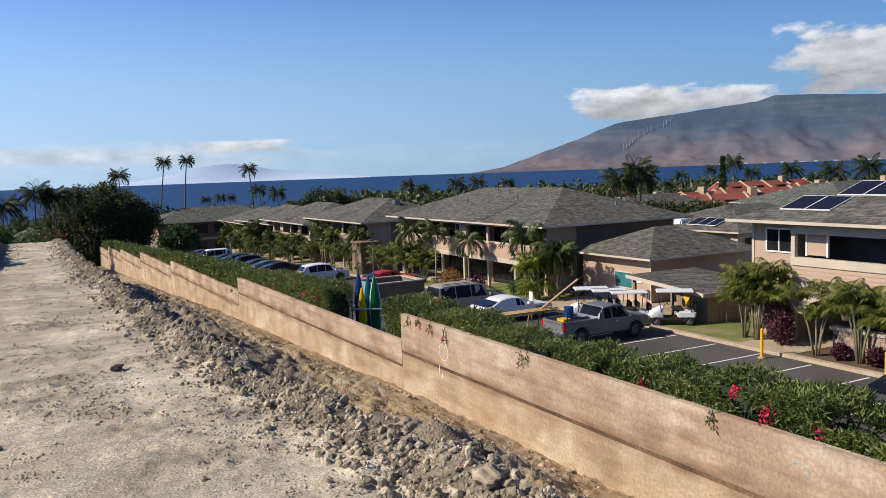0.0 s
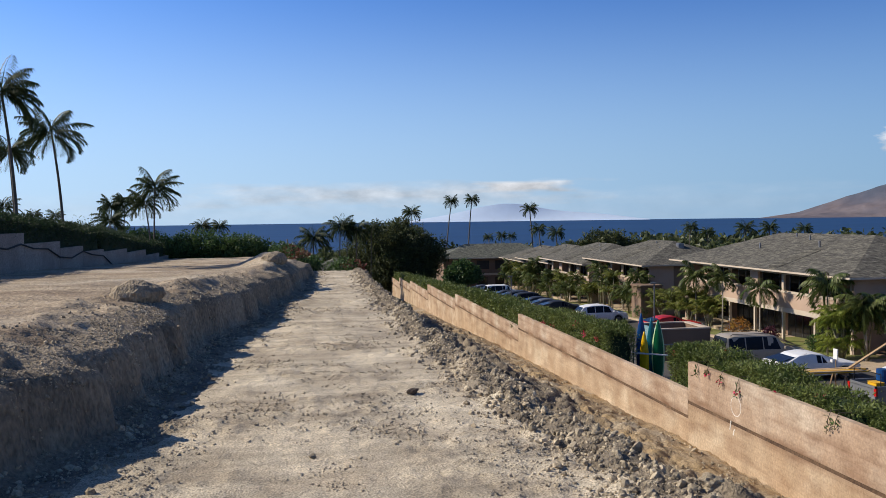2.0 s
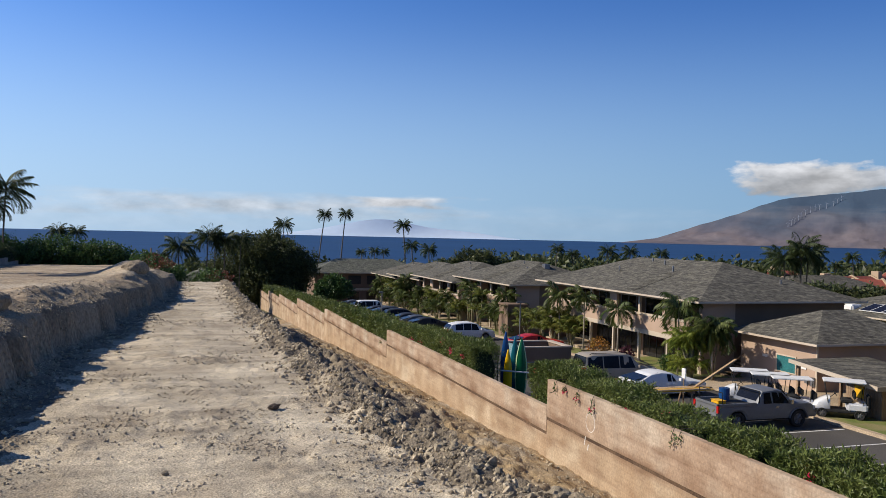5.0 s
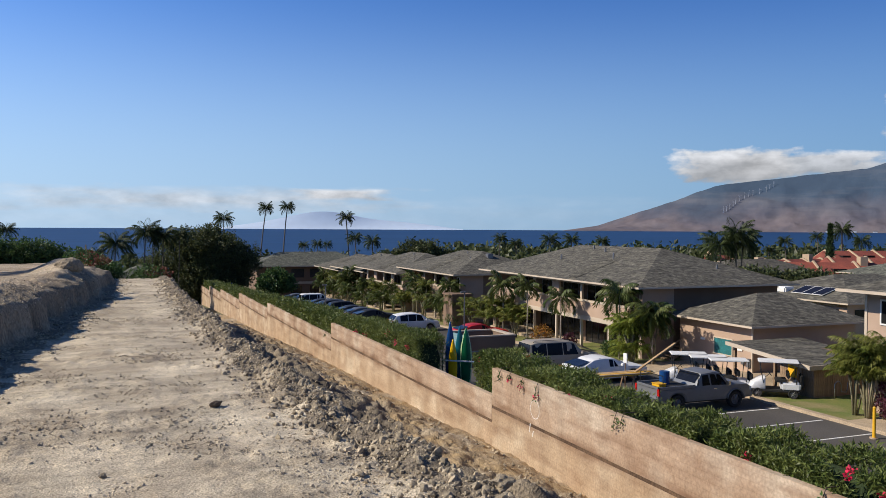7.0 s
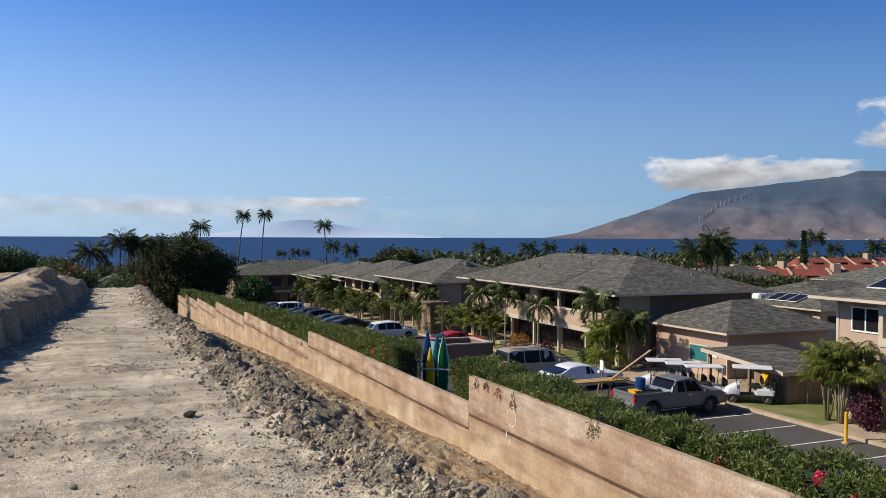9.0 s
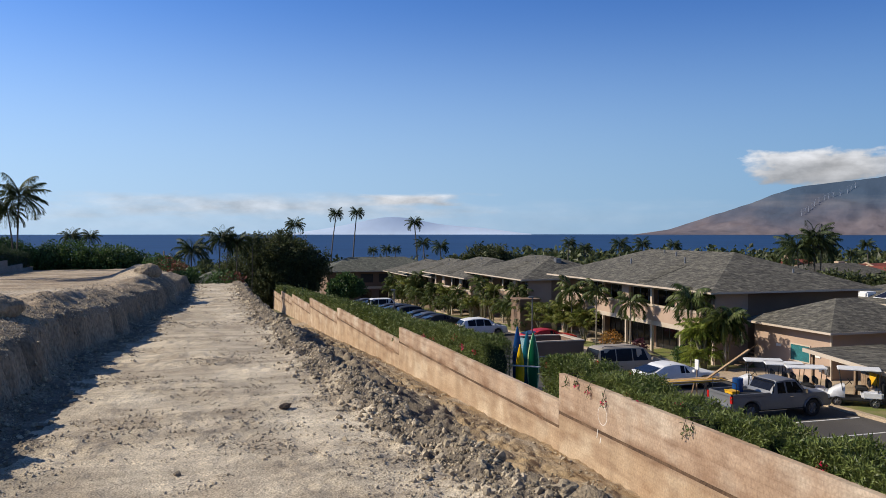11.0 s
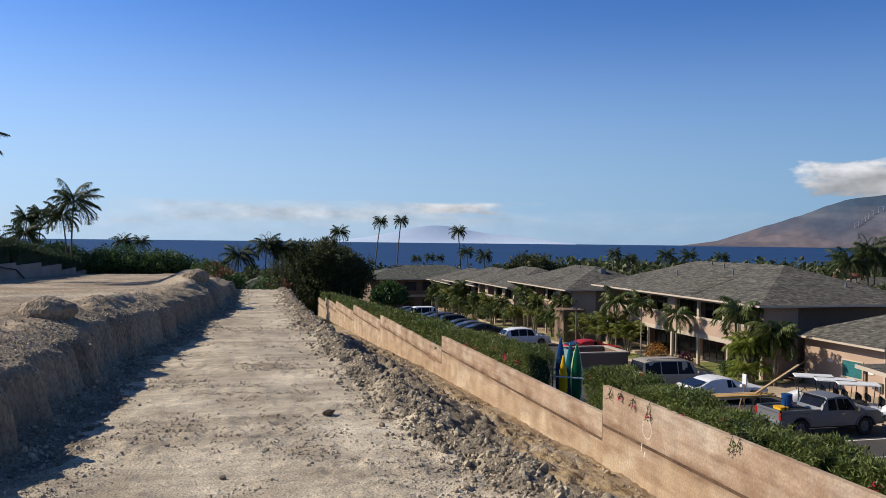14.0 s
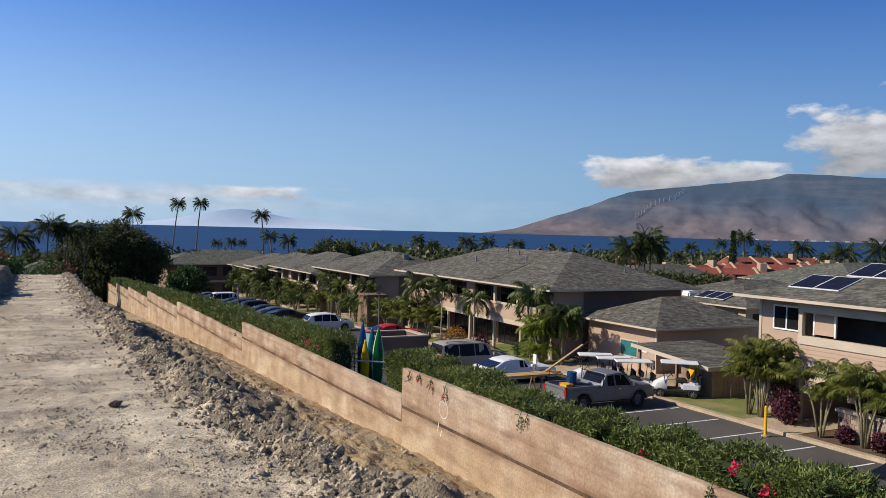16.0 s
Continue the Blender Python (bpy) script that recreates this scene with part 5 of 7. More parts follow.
solar(53.3, 54.6, 3, z0=-2.3, xe=52.5, slope=0.32, d=1.1, group="solar panels on a low roof")

part("skylight", box(53.4, 55.4, -2.1, 54.6, 56.4, -1.55, 0.12), M_WHITE, low_house, "white domed skylight")


def red_house(x, y, w, d, eave, base, rz=0.0):
    """A cream house with a ridged red tile roof between raised cream parapets."""
    b = thing("house", "cream house with red clay tile roof and raised parapets", "house", "red-roofed houses")
    b.matrix_world = pose(x, y, 0, 0, 0, rz)
    part("wall", box(-w / 2, -d / 2, base, w / 2, d / 2, eave), M_CREAM, b)
    V = [(-w / 2 - 0.5, -d / 2 - 0.5, eave), (w / 2 + 0.5, -d / 2 - 0.5, eave), (w / 2 + 0.5, 0, eave + d * 0.26), (-w / 2 - 0.5, 0, eave + d * 0.26), (-w / 2 - 0.5, d / 2 + 0.5, eave), (w / 2 + 0.5, d / 2 + 0.5, eave)]
    roof = part("roof", mesh_of("tile_roof", V, [(0, 1, 2, 3), (3, 2, 5, 4), (0, 3, 4), (1, 5, 2), (0, 4, 5, 1)], M_TILE), None, b)
    n = max(2, int(w // 5))
    for k in range(n + 1):
        xx = -w / 2 + w * k / n
        V = []
        for q in (-0.13, 0.13):
            V += [(xx + q, -d / 2 - 0.6, eave - 0.3), (xx + q, -d / 2 - 0.6, eave + 0.25), (xx + q, 0, eave + d * 0.26 + 0.28), (xx + q, d / 2 + 0.6, eave + 0.25), (xx + q, d / 2 + 0.6, eave - 0.3)]
        part("parapet", mesh_of("roof_parapet", V, [(0, 1, 2, 3, 4), (9, 8, 7, 6, 5), (0, 5, 6, 1), (1, 6, 7, 2), (2, 7, 8, 3), (3, 8, 9, 4), (4, 9, 5, 0)], M_CREAM), None, roof)
        if k < n:
            part("window", box(xx + w / n * 0.25, -d / 2 - 0.04, eave - 2.0, xx + w / n * 0.7, -d / 2 + 0.02, eave - 0.7), M_GLASS, b)
            part("skylight", box(xx + w / n * 0.3, -d * 0.36, eave + d * 0.07, xx + w / n * 0.62, -d * 0.2, eave + d * 0.165), M_GLASS, roof)
    if w > 15:
        part("chimney", box(w * 0.2, -1, eave + 1, w * 0.2 + 1.1, 0.4, eave + d * 0.26 + 0.9), M_CREAM, roof)
    return b


for a_, r_, z_, w_, rz in [(27.3, 150, -3.6, 12, 20), (36.0, 165, -3.4, 16, 0), (41.0, 150, -3.0, 18, -15), (44.5, 165, -2.8, 16, 10), (46.8, 140, -2.3, 18, -25), (50.6, 150, -1.7, 24, -20), (54.5, 165, -1.6, 22, -25), (57.5, 140, -1.0, 18, -30), (49.0, 190, -1.6, 22, -10), (38.5, 190, -3.2, 18, 0), (61, 150, -0.6, 20, -30)]:
    red_house(r_ * math.sin(radians(a_)), r_ * math.cos(radians(a_)), w_, 9, z_ - 1.7, -13, rz)


# ---- vegetation ----
def frond(length, droop, pairs, leaf, width, lift=0.55, hang=0.5, seed=0):
    """Vertices of one feather frond that starts at the origin and arches out along +x."""
    rng = np.random.default_rng(seed)
    t = np.linspace(0, 1, 9)
    ang = lift - droop * t ** 1.2
    dx, dz = np.cos(ang), np.sin(ang)
    px = np.concatenate([[0], np.cumsum((dx[1:] + dx[:-1]) / 2)]) * length / 8
    pz = np.concatenate([[0], np.cumsum((dz[1:] + dz[:-1]) / 2)]) * length / 8
    V = []
    for i in range(8):  # midrib
        w = 0.03 * (1 - t[i]) + 0.006
        V.append([(px[i], -w, pz[i]), (px[i + 1], -w * 0.8, pz[i + 1]), (px[i + 1], w * 0.8, pz[i + 1]), (px[i], w, pz[i])])
    for k in range(pairs):
        f = 0.12 + 0.88 * (k + 0.5) / pairs
        x, z = np.interp(f, t, px), np.interp(f, t, pz)
        L = leaf * (math.sin(math.pi * (0.12 + 0.80 * f)) ** 0.7) * (0.8 + 0.4 * rng.random())
        for s in (-1, 1):
            h = hang * (0.7 + 0.6 * rng.random())
            fw = 0.55 + 0.3 * rng.random()
            mid = (x + L * fw * 0.5, s * L * 0.5 * 0.8, z - L * h * 0.2)
            tip = (x + L * fw, s * L * 0.8, z - L * h)
            V.append([(x, 0, z), (mid[0] - width, mid[1], mid[2]), tip, (mid[0] + width, mid[1], mid[2])])
    return np.array(V)


def crown_mesh(name, n, length, material, lo=-0.5, hi=1.15, pairs=22, leaf=0.75, width=0.05, wind=0.0, seed=1, hang=0.6, droop=1.3, gust=0.0):
    rng = np.random.default_rng(seed)
    A = []
    for k in range(n):
        f = k / max(1, n - 1)
        lift = hi + (lo - hi) * f ** 0.9
        q = frond(length * (0.8 + 0.3 * rng.random()), droop + 0.5 * rng.random(), pairs, leaf, width, lift, hang, seed * 100 + k)
        w = 2.4 * k + rng.random() * 0.6 + wind * math.sin(2.4 * k)
        c, s = math.cos(w), math.sin(w)
        R = np.array([[c, -s, 0], [s, c, 0], [0, 0, 1]])
        q = q @ R.T
        out_ = np.hypot(q[..., 0], q[..., 1]) / length
        q[..., 0] += gust * out_ ** 2
        q[..., 1] -= gust * 0.3 * out_ ** 2
        A.append(q.reshape(-1, 3))
    V = np.concatenate(A)
    return mesh_of(name, V, np.arange(len(V)).reshape(-1, 4), material)


COCO = [crown_mesh("coconut_crown", 30, 3.5, M_COCO, lo=-0.55, hi=1.5, pairs=40, leaf=0.85, width=0.05, seed=s, wind=0.5, hang=0.75, droop=1.05, gust=0.5) for s in (1, 2, 3)]
ARECA = [crown_mesh("areca_crown", 9, 1.75, M_ARECA, lo=0.7, hi=1.5, pairs=28, leaf=0.5, width=0.036, seed=s + 10, hang=0.6, droop=1.35) for s in (1, 2, 3)]
M_PALETRUNK = surface("pale_palm_trunk", (0.40, 0.35, 0.28), (0.28, 0.24, 0.19), rough=0.9, scale=2, fine=14, bump=0.4, stretch=(1, 1, 4))
M_ARECAB = leafy("yellow_green_fronds", (0.16, 0.21, 0.03), (0.28, 0.31, 0.055), rough=0.5, trans=0.4)
BRIGHT = [crown_mesh("areca_crown", 9, 1.7, M_ARECAB, lo=0.1, hi=1.42, pairs=28, leaf=0.55, width=0.04, seed=s + 40, hang=0.6, droop=1.5) for s in (1, 2, 3)]
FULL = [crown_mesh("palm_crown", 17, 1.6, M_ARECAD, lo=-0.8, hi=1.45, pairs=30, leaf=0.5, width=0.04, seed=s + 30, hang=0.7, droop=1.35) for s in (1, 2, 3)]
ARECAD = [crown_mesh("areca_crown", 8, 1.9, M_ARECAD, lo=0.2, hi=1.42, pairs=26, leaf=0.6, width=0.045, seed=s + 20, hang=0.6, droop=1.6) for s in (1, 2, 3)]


def coconut(x, y, base, top, lean=(0, 0), size=1.0, k=0, label="tall coconut palm with a bare leaning trunk", group="coconut palms", stout=1.0):
    p = thing("palm_tree", label, "palm tree", group, (x, y, base))
    h = top - base
    pts = [(lean[0] * f ** 1.7, lean[1] * f ** 1.7, h * f) for f in np.linspace(0, 1, 9)]
    V, F = tube(pts, [stout * size * (0.15 - 0.06 * f + 0.06 * (f < 0.05)) for f in np.linspace(0, 1, 9)], 8)
    part("trunk", mesh_of("palm_trunk", V, F, M_TRUNK, smooth=True), None, p)
    o = part("crown", COCO[k % 3], None, p)
    o.matrix_basis = pose(lean[0], lean[1], h, 0, 0, 77 * k + 31 * x) @ Matrix.Diagonal((size, size, size, 1))
    return p


def areca_clump(x, y, base, h, n=6, k=0, label="bright green areca palm clump with ringed stems", group="areca palms", spread=0.7, size=1.0, crowns=None, low=0.55):
    p = thing("areca_palm", label, "palm", group, (x, y, base))
    rng = np.random.default_rng(k + 50)
    for i in range(n):
        w = 2.4 * i + k
        hh = h * (low + (1 - low) * rng.random()) if n > 1 else h
        r0, r1 = 0.12 * spread, spread * (0.25 + 0.75 * rng.random()) if n > 1 else 0.05
        a, b = (r0 * math.cos(w), r0 * math.sin(w), 0), (r1 * math.cos(w), r1 * math.sin(w), hh)
        m_ = ((a[0] + b[0]) / 2 * 0.8, (a[1] + b[1]) / 2 * 0.8, hh / 2)
        V, F = tube([a, m_, b], [0.06, 0.05, 0.035], 6)
        part("stem", mesh_of("areca_stem", V, F, M_STEM if n > 1 else M_PALETRUNK, smooth=True), None, p)
        o = part("crown", (crowns or ARECA)[(i + k) % 3], None, p)
        s = size * (0.8 + 0.3 * rng.random())
        o.matrix_basis = pose(b[0], b[1], b[2], 0, 0, 53 * i + 29 * k) @ Matrix.Diagonal((s, s, s, 1))
    return p


def tree(x, y, base, blobs, trunk_h, material, count, leaf, label, name="tree", group="", limb_r=0.3, category="tree", core=True):
    """A tapered trunk with limbs to each mass of foliage, and leaves thick on the skin of every mass."""
    p = thing(name, label, category, group, (x, y, base))
    V, F = tube([(0, 0, -0.2), (0.1, 0.05, trunk_h * 0.5), (0, 0, trunk_h)], [limb_r * 1.3, limb_r, limb_r * 0.75], 9)
    part("trunk", mesh_of("tree_trunk", V, F, M_BARK, smooth=True), None, p)
    A = []
    vol = sum(b[3] * b[5] for b in blobs)
    for bx, by, bz, rx, ry, rz in blobs:
        V, F = tube([(0, 0, trunk_h * 0.85), (bx * 0.5, by * 0.5, (trunk_h + bz) / 2), (bx * 0.85, by * 0.85, bz)], [limb_r * 0.6, limb_r * 0.4, limb_r * 0.12], 6)
        part("limb", mesh_of("tree_limb", V, F, M_BARK, smooth=True), None, p)
        n = int(count * rx * rz / vol)
        m_ = n // 14 + 1
        d = RNG.normal(size=(m_, 3))
        d /= np.linalg.norm(d, axis=1)[:, None]
        rad = (0.5 + 0.6 * RNG.random(m_) ** 0.8)[:, None]
        c = d * rad * np.array([rx, ry, rz]) + np.array([bx, by, bz])
        c = np.repeat(c, 14, 0) + RNG.normal(size=(m_ * 14, 3)) * 0.11 * min(rx, rz)
        A.append(c)
    crown = part("crown", leaf_cloud("tree_leaves", np.concatenate(A), leaf, leaf * 0.3, material, up=0.1), None, p)
    return p


def shrub(x, y, base, r, h, material, count, leaf, label, group="shrubs", name="shrub"):
    p = thing(name, label, "shrub", group, (x, y, base))
    n = count
    d = RNG.normal(size=(n, 3))
    d /= np.linalg.norm(d, axis=1)[:, None]
    c = d * (0.35 + 0.65 * RNG.random(n) ** 0.5)[:, None] * np.array([r, r, h / 2]) + np.array([0, 0, h / 2])
    c[:, 0] += 0.2 * r * fbm(c[:, 1] * 2, c[:, 2] * 2)
    for i in range(4):
        w = 1.6 * i
        V, F = tube([(0, 0, -0.05), (0.4 * r * math.cos(w), 0.4 * r * math.sin(w), h * 0.6)], [0.03, 0.012], 5)
        part("stem", mesh_of("shrub_stem", V, F, M_BARK), None, p)
    part("foliage", leaf_cloud("shrub_leaves", c, leaf, leaf * 0.28, material, up=0.4), None, p)
    return p


# coconut palms on the upper side
def bearing(az, r):
    return r * math.sin(radians(az)), r * math.cos(radians(az))


def far_palm(az, el, r, size, k, base=None, lean=(0.6, 0.3), group="palms towards the shore", label="slender coconut palm far off towards the shore"):
    x, y = bearing(az, r)
    top = 3.5 + r * math.tan(radians(el))
    b = base if base is not None else top - 9
    return coconut(x - lean[0], y - lean[1], b, top, lean, size, k, label, group, 1.9)


PALMS_UP = [(-19.05, 8.5, 60, 0.9, -0.42), (-18.75, 4.7, 62, 0.6, -0.2), (-16.35, 6.1, 64, 0.8, -0.36), (-10.25, 2.6, 95, 0.95, 0.2), (-12.08, 1.5, 105, 0.65, 0.1), (-12.87, 1.3, 105, 0.65, 0.1), (-10.91, 1.55, 95, 0.72, -0.3), (-13.01, 0.4, 100, 0.75, 0.2), (-19.08, 1.26, 90, 0.5, 0.1), (-20.65, 1.64, 85, 0.6, 0.1), (-17.38, 0.66, 110, 0.4, 0), (-16.16, 0.61, 110, 0.4, 0), (-7.36, -0.15, 110, 0.5, 0.1), (-6.21, -0.17, 112, 0.5, 0.2)]
for k, (a, e, r, s, ln) in enumerate(PALMS_UP):
    x, y = bearing(a, r)
    top = 3.5 + r * math.tan(radians(e))
    b = float(land(x, y))
    top -= 0.7 * s
    coconut(x - ln * 2, y, min(b, top - 2.0), top, (ln * 2, 0.4), s * 0.9, k, "coconut palm with wind-blown fronds on the upper slope", "palms on the upper slope")
for k, (a, e, s) in enumerate([(9.56, 1.19, 0.85), (10.96, 1.28, 0.85), (14.91, 0.59, 0.9)]):
    far_palm(a, e, 260, s, k, base=-14.5, lean=((2.2, 0.3), (1.6, 0), (-1.2, 0))[k])
SHORE = [(12.04, -1.31, 9), (12.97, -1.22, 9), (13.63, -1.25, 8), (15.5, -0.79, 13), (16.72, -1.05, 14), (25.53, -0.79, 12), (26.58, -1.13, 12), (28.93, -0.87, 15), (30.42, -0.88, 14), (32.45, -0.94, 12), (47.27, -0.08, 16), (48.37, -0.77, 13), (50.73, -0.67, 17), (53.16, -0.86, 20), (55.13, -0.65, 22), (43.98, -0.81, 11), (39.39, -0.85, 11), (43.07, -1.34, 9), (45.87, -0.5, 10), (50.06, -1.29, 12), (52.04, -1.25, 12), (57.0, -0.7, 18), (58.6, -0.9, 15), (60.5, -0.6, 20)]
for k, (a, e, px) in enumerate(SHORE):
    r = 190 + 45 * ((k * 37) % 5) / 5
    far_palm(a, e, r, px / 1467 * r / 2.6, k + 1, base=-13.5, lean=((k % 3 - 1) * 0.8, 0.2))
x, y = bearing(41.07, 125)
for k, (dx, dy, e) in enumerate([(0, 0, -0.45), (1.6, 1.0, -0.9), (-1.4, 1.2, -1.1)]):
    coconut(x + dx, y + dy, -11, 3.5 + 125 * math.tan(radians(e)), (dx * 0.3, 0.2), 0.95, k, "broad coconut palm among the houses", "palms among the houses")
x, y = bearing(6.68, 152)
coconut(x, y, -10.5, 3.5 + 152 * math.tan(radians(0.45)), (0.2, 0), 0.64, 1, "coconut palm rising behind a dark tree", "palms at the road's end")
for k, (a, e, px) in enumerate([(1.71, -0.54, 20), (-0.1, -1.26, 22), (2.83, -0.72, 17), (3.85, -0.63, 11), (-1.2, -1.9, 12), (2.2, -0.5, 12)]):
    r = 118
    x, y = bearing(a, r)
    coconut(x, y, -9.5, 3.5 + r * math.tan(radians(e)), (0.2, 0.1), 1.25 * px / 1467 * r / 2.6, k, "coconut palm beyond the end of the road", "palms at the road's end")

tree(9.8, 134, -9.7, [tuple(1.33 * v for v in b) for b in [(3.0, 0, 5.8, 3.6, 3.4, 3.2), (-0.6, 1, 5.4, 3.2, 3.2, 3.0), (5.6, 1.5, 4.8, 3.0, 3.0, 2.6), (1.2, -1.0, 7.6, 2.8, 2.6, 2.0), (-2.4, -0.5, 2.6, 2.2, 2.0, 2.4), (-3.4, 0.5, 5.0, 1.4, 1.4, 1.2), (0.5, -1.2, 1.8, 2.4, 1.6, 1.6), (3.2, 0.2, 9.2, 1.3, 1.2, 0.9), (-1.2, 0.3, 8.3, 1.2, 1.2, 0.9), (4.0, -1.5, 7.0, 2.6, 2.4, 2.0), (2.0, -2.0, 3.8, 3.4, 2.0, 2.4), (6.8, 0.0, 6.0, 2.0, 2.0, 1.8), (-2.4, -1.0, 0.8, 2.0, 1.4, 1.6), (0.6, -1.6, 0.4, 2.2, 1.4, 1.5), (-3.8, 0, 3.2, 1.5, 1.5, 1.8), (4.6, -0.6, 3.6, 2.4, 2.0, 1.6)]], 5.3, M_LEAF, 60000, 0.36, "large dark broad-crowned tree at the end of the wall", limb_r=0.45)
x, y = bearing(10.1, 118)
tree(x, y, -8.6, [(0, 0, 4.3, 1.9, 1.9, 1.5), (-1.3, 0.3, 3.9, 1.3, 1.3, 1.1), (1.4, -0.2, 4.0, 1.4, 1.3, 1.1), (0.3, 0.2, 5.3, 1.2, 1.2, 0.8)], 3.0, M_LEAFG, 5000, 0.45, "small round tree in front of the far flats", limb_r=0.2)
x, y = bearing(19.9, 210)
tree(x, y, -13, [(-7, 0, 7.2, 5.5, 4, 3.2), (0, 0, 8.6, 6.5, 5, 4.0), (7, 0, 7.4, 5.5, 4, 3.2), (11, 0, 5.6, 3.5, 3.5, 2.6), (-11, 0, 5.6, 3.5, 3.5, 2.6), (3, 2, 9.5, 4, 4, 3)], 5.0, M_LEAF, 16000, 0.75, "wide flat-topped dark tree behind the flats", limb_r=0.6)
x, y = bearing(14.5, 200)
tree(x, y, -13, [(0, 0, 5.0, 3.6, 3, 2.8), (2.5, 0, 4.5, 2.6, 2.5, 2.2)], 3.0, M_LEAFG, 5000, 0.7, "rounded green tree near the shore", limb_r=0.4)
for a, e, r, w, h in [(-7.35, -0.95, 104, 3.6, 2.7), (-4.9, -1.35, 103, 3.0, 2.3), (-11.6, -0.75, 106, 3.0, 2.4), (-9.6, -1.5, 105, 2.8, 2.0)]:
    x, y = bearing(a, r)
    top = 5.0 + r * math.tan(radians(e))
    w *= 1.15
    tree(x, y, top - 2 * h - 1.6, [(0, 0, h + 1.2, w, w * 0.8, h * 0.8), (-w * 0.6, 0, h * 0.8 + 1.0, w * 0.7, w * 0.6, h * 0.7), (w * 0.7, 0, h * 0.8 + 1.0, w * 0.7, w * 0.6, h * 0.7)], 2.0, M_LEAFG, 12000, 0.30, "dense rounded green tree above the terrace", group="trees above the terrace", limb_r=0.3)
x, y = bearing(40.9, 92)
for k in range(5):
    xx, yy = bearing(41.0 + 1.5 * k, 92)
    tree(xx, yy, -7.8, [(0, 0, 5.2 + 0.4 * (k % 2), 2.6, 2.4, 1.5), (1.6, 0.4, 4.9, 1.8, 1.8, 1.4)], 3.0, M_LEAF, 3600, 0.42, "dark green tree between the roofs", group="trees between the roofs", limb_r=0.25)
# Norfolk pine
x, y = bearing(46.6, 170)
pine = thing("pine_tree", "slender dark tiered conifer among red roofs", "tree", "", (x, y, -12))
V, F = tube([(0, 0, 0), (0, 0, 8), (0, 0, 16.2)], [0.3, 0.18, 0.03], 7)
part("trunk", mesh_of("pine_trunk", V, F, M_BARK), None, pine)
hz_ = RNG.random(5200) ** 0.8
rr_ = (1 - hz_) * 2.1 * (0.25 + 0.75 * RNG.random(5200)) * (0.75 + 0.25 * np.sin(hz_ * 70))
wz_ = RNG.random(5200) * 6.28
part("crown", leaf_cloud("pine_needles", np.stack([rr_ * np.cos(wz_), rr_ * np.sin(wz_), 4 + hz_ * 12.2], -1), 0.5, 0.08, M_HEDGE, up=0.2), None, pine)


def far_wood(name, a0, a1, r0, r1, top, n, leaf, label):
    """Far tree tops towards the shore, past counting."""
    a = np.radians(a0 + (a1 - a0) * RNG.random(n // 60))
    r = r0 + (r1 - r0) * RNG.random(n // 60)
    hh = top * (0.7 + 0.5 * RNG.random(n // 60))
    c = np.stack([r * np.sin(a), r * np.cos(a), -13.5 + hh * 0.75], -1)
    c[:, 2] = -14
    d = RNG.normal(size=(len(c), 60, 3)) * 1.5
    up_ = RNG.random((len(c), 60)) ** 0.55
    d[:, :, 2] = up_ * hh[:, None] * (0.8 + 0.2 * RNG.random((len(c), 60)))
    d[:, :, :2] *= (1.25 - up_ ** 3 * 0.8)[:, :, None]
    ob = new(name, leaf_cloud(name, (c[:, None] + d).reshape(-1, 3), leaf, leaf * 0.4, M_LEAF, up=0.2))
    tagged(ob, label, "woods", kind="stuff")


far_wood("far_trees", 22, 66, 175, 300, 11.0, 60000, 1.5, "distant tree tops between houses and sea")
far_wood("far_trees", -30, 22, 190, 320, 7.0, 30000, 1.4, "distant tree tops along the shore")
far_wood("far_trees", 30, 62, 100, 150, 9.0, 22000, 0.85, "garden trees between the red roofs")

# shrubs where the road ends
for k in range(26):
    x = -3.0 + 8.5 * RNG.random()
    y = 72 + 16 * RNG.random()
    red = k % 5 == 0
    shrub(x, y, float(earth(x, y)) - 0.1, 0.8 + 0.6 * RNG.random(), 0.9 + 1.1 * RNG.random(), M_SHRUBRED if red else M_LEAFG, 420, 0.24, "reddish flowering shrub at the road's end" if red else "wild green shrub at the road's end", "shrubs at the road's end")
x, y = bearing(1.6, 112)
back_house(x - 0.5, y, 6, 8, -2.9, 1.2, -9, M_ROOFG, M_STUCCO, "low pale house behind shrubs")

up_ = thing("utility_pole", "thin dark utility pole with a crossarm against the sea", "utility pole", "", (*bearing(-1.75, 125), -9.5))
part("pole", rod((0, 0, 0), (0, 0, 10.2), 0.14, 0.10, seg=8), M_WOOD, up_)
part("crossarm", box(-1.0, -0.06, 9.3, 1.0, 0.06, 9.45), M_WOOD, up_)
for q in (-0.8, 0.0, 0.8):
    part("insulator", rod((q, 0, 9.45), (q, 0, 9.7), 0.06, 0.04, seg=6), M_WHITE, up_)

# palms and shrubs before the flats and the house
F1 = [(30.6, 59.1, -0.75, 1), (30.5, 53.7, -1.15, 1), (30.6, 46.3, -0.35, 1), (30.5, 63.6, -0.9, 1), (31.0, 43.2, -1.4, 1)]
for k, (x, y, top, n_) in enumerate(F1):
    areca_clump(x, y, float(lot_z(y)) + 0.1, top - float(lot_z(y)) - 0.6, 1, k + 3, "single-trunk palm with arching fronds before the flats", "palms before the flats", size=1.1, crowns=FULL)
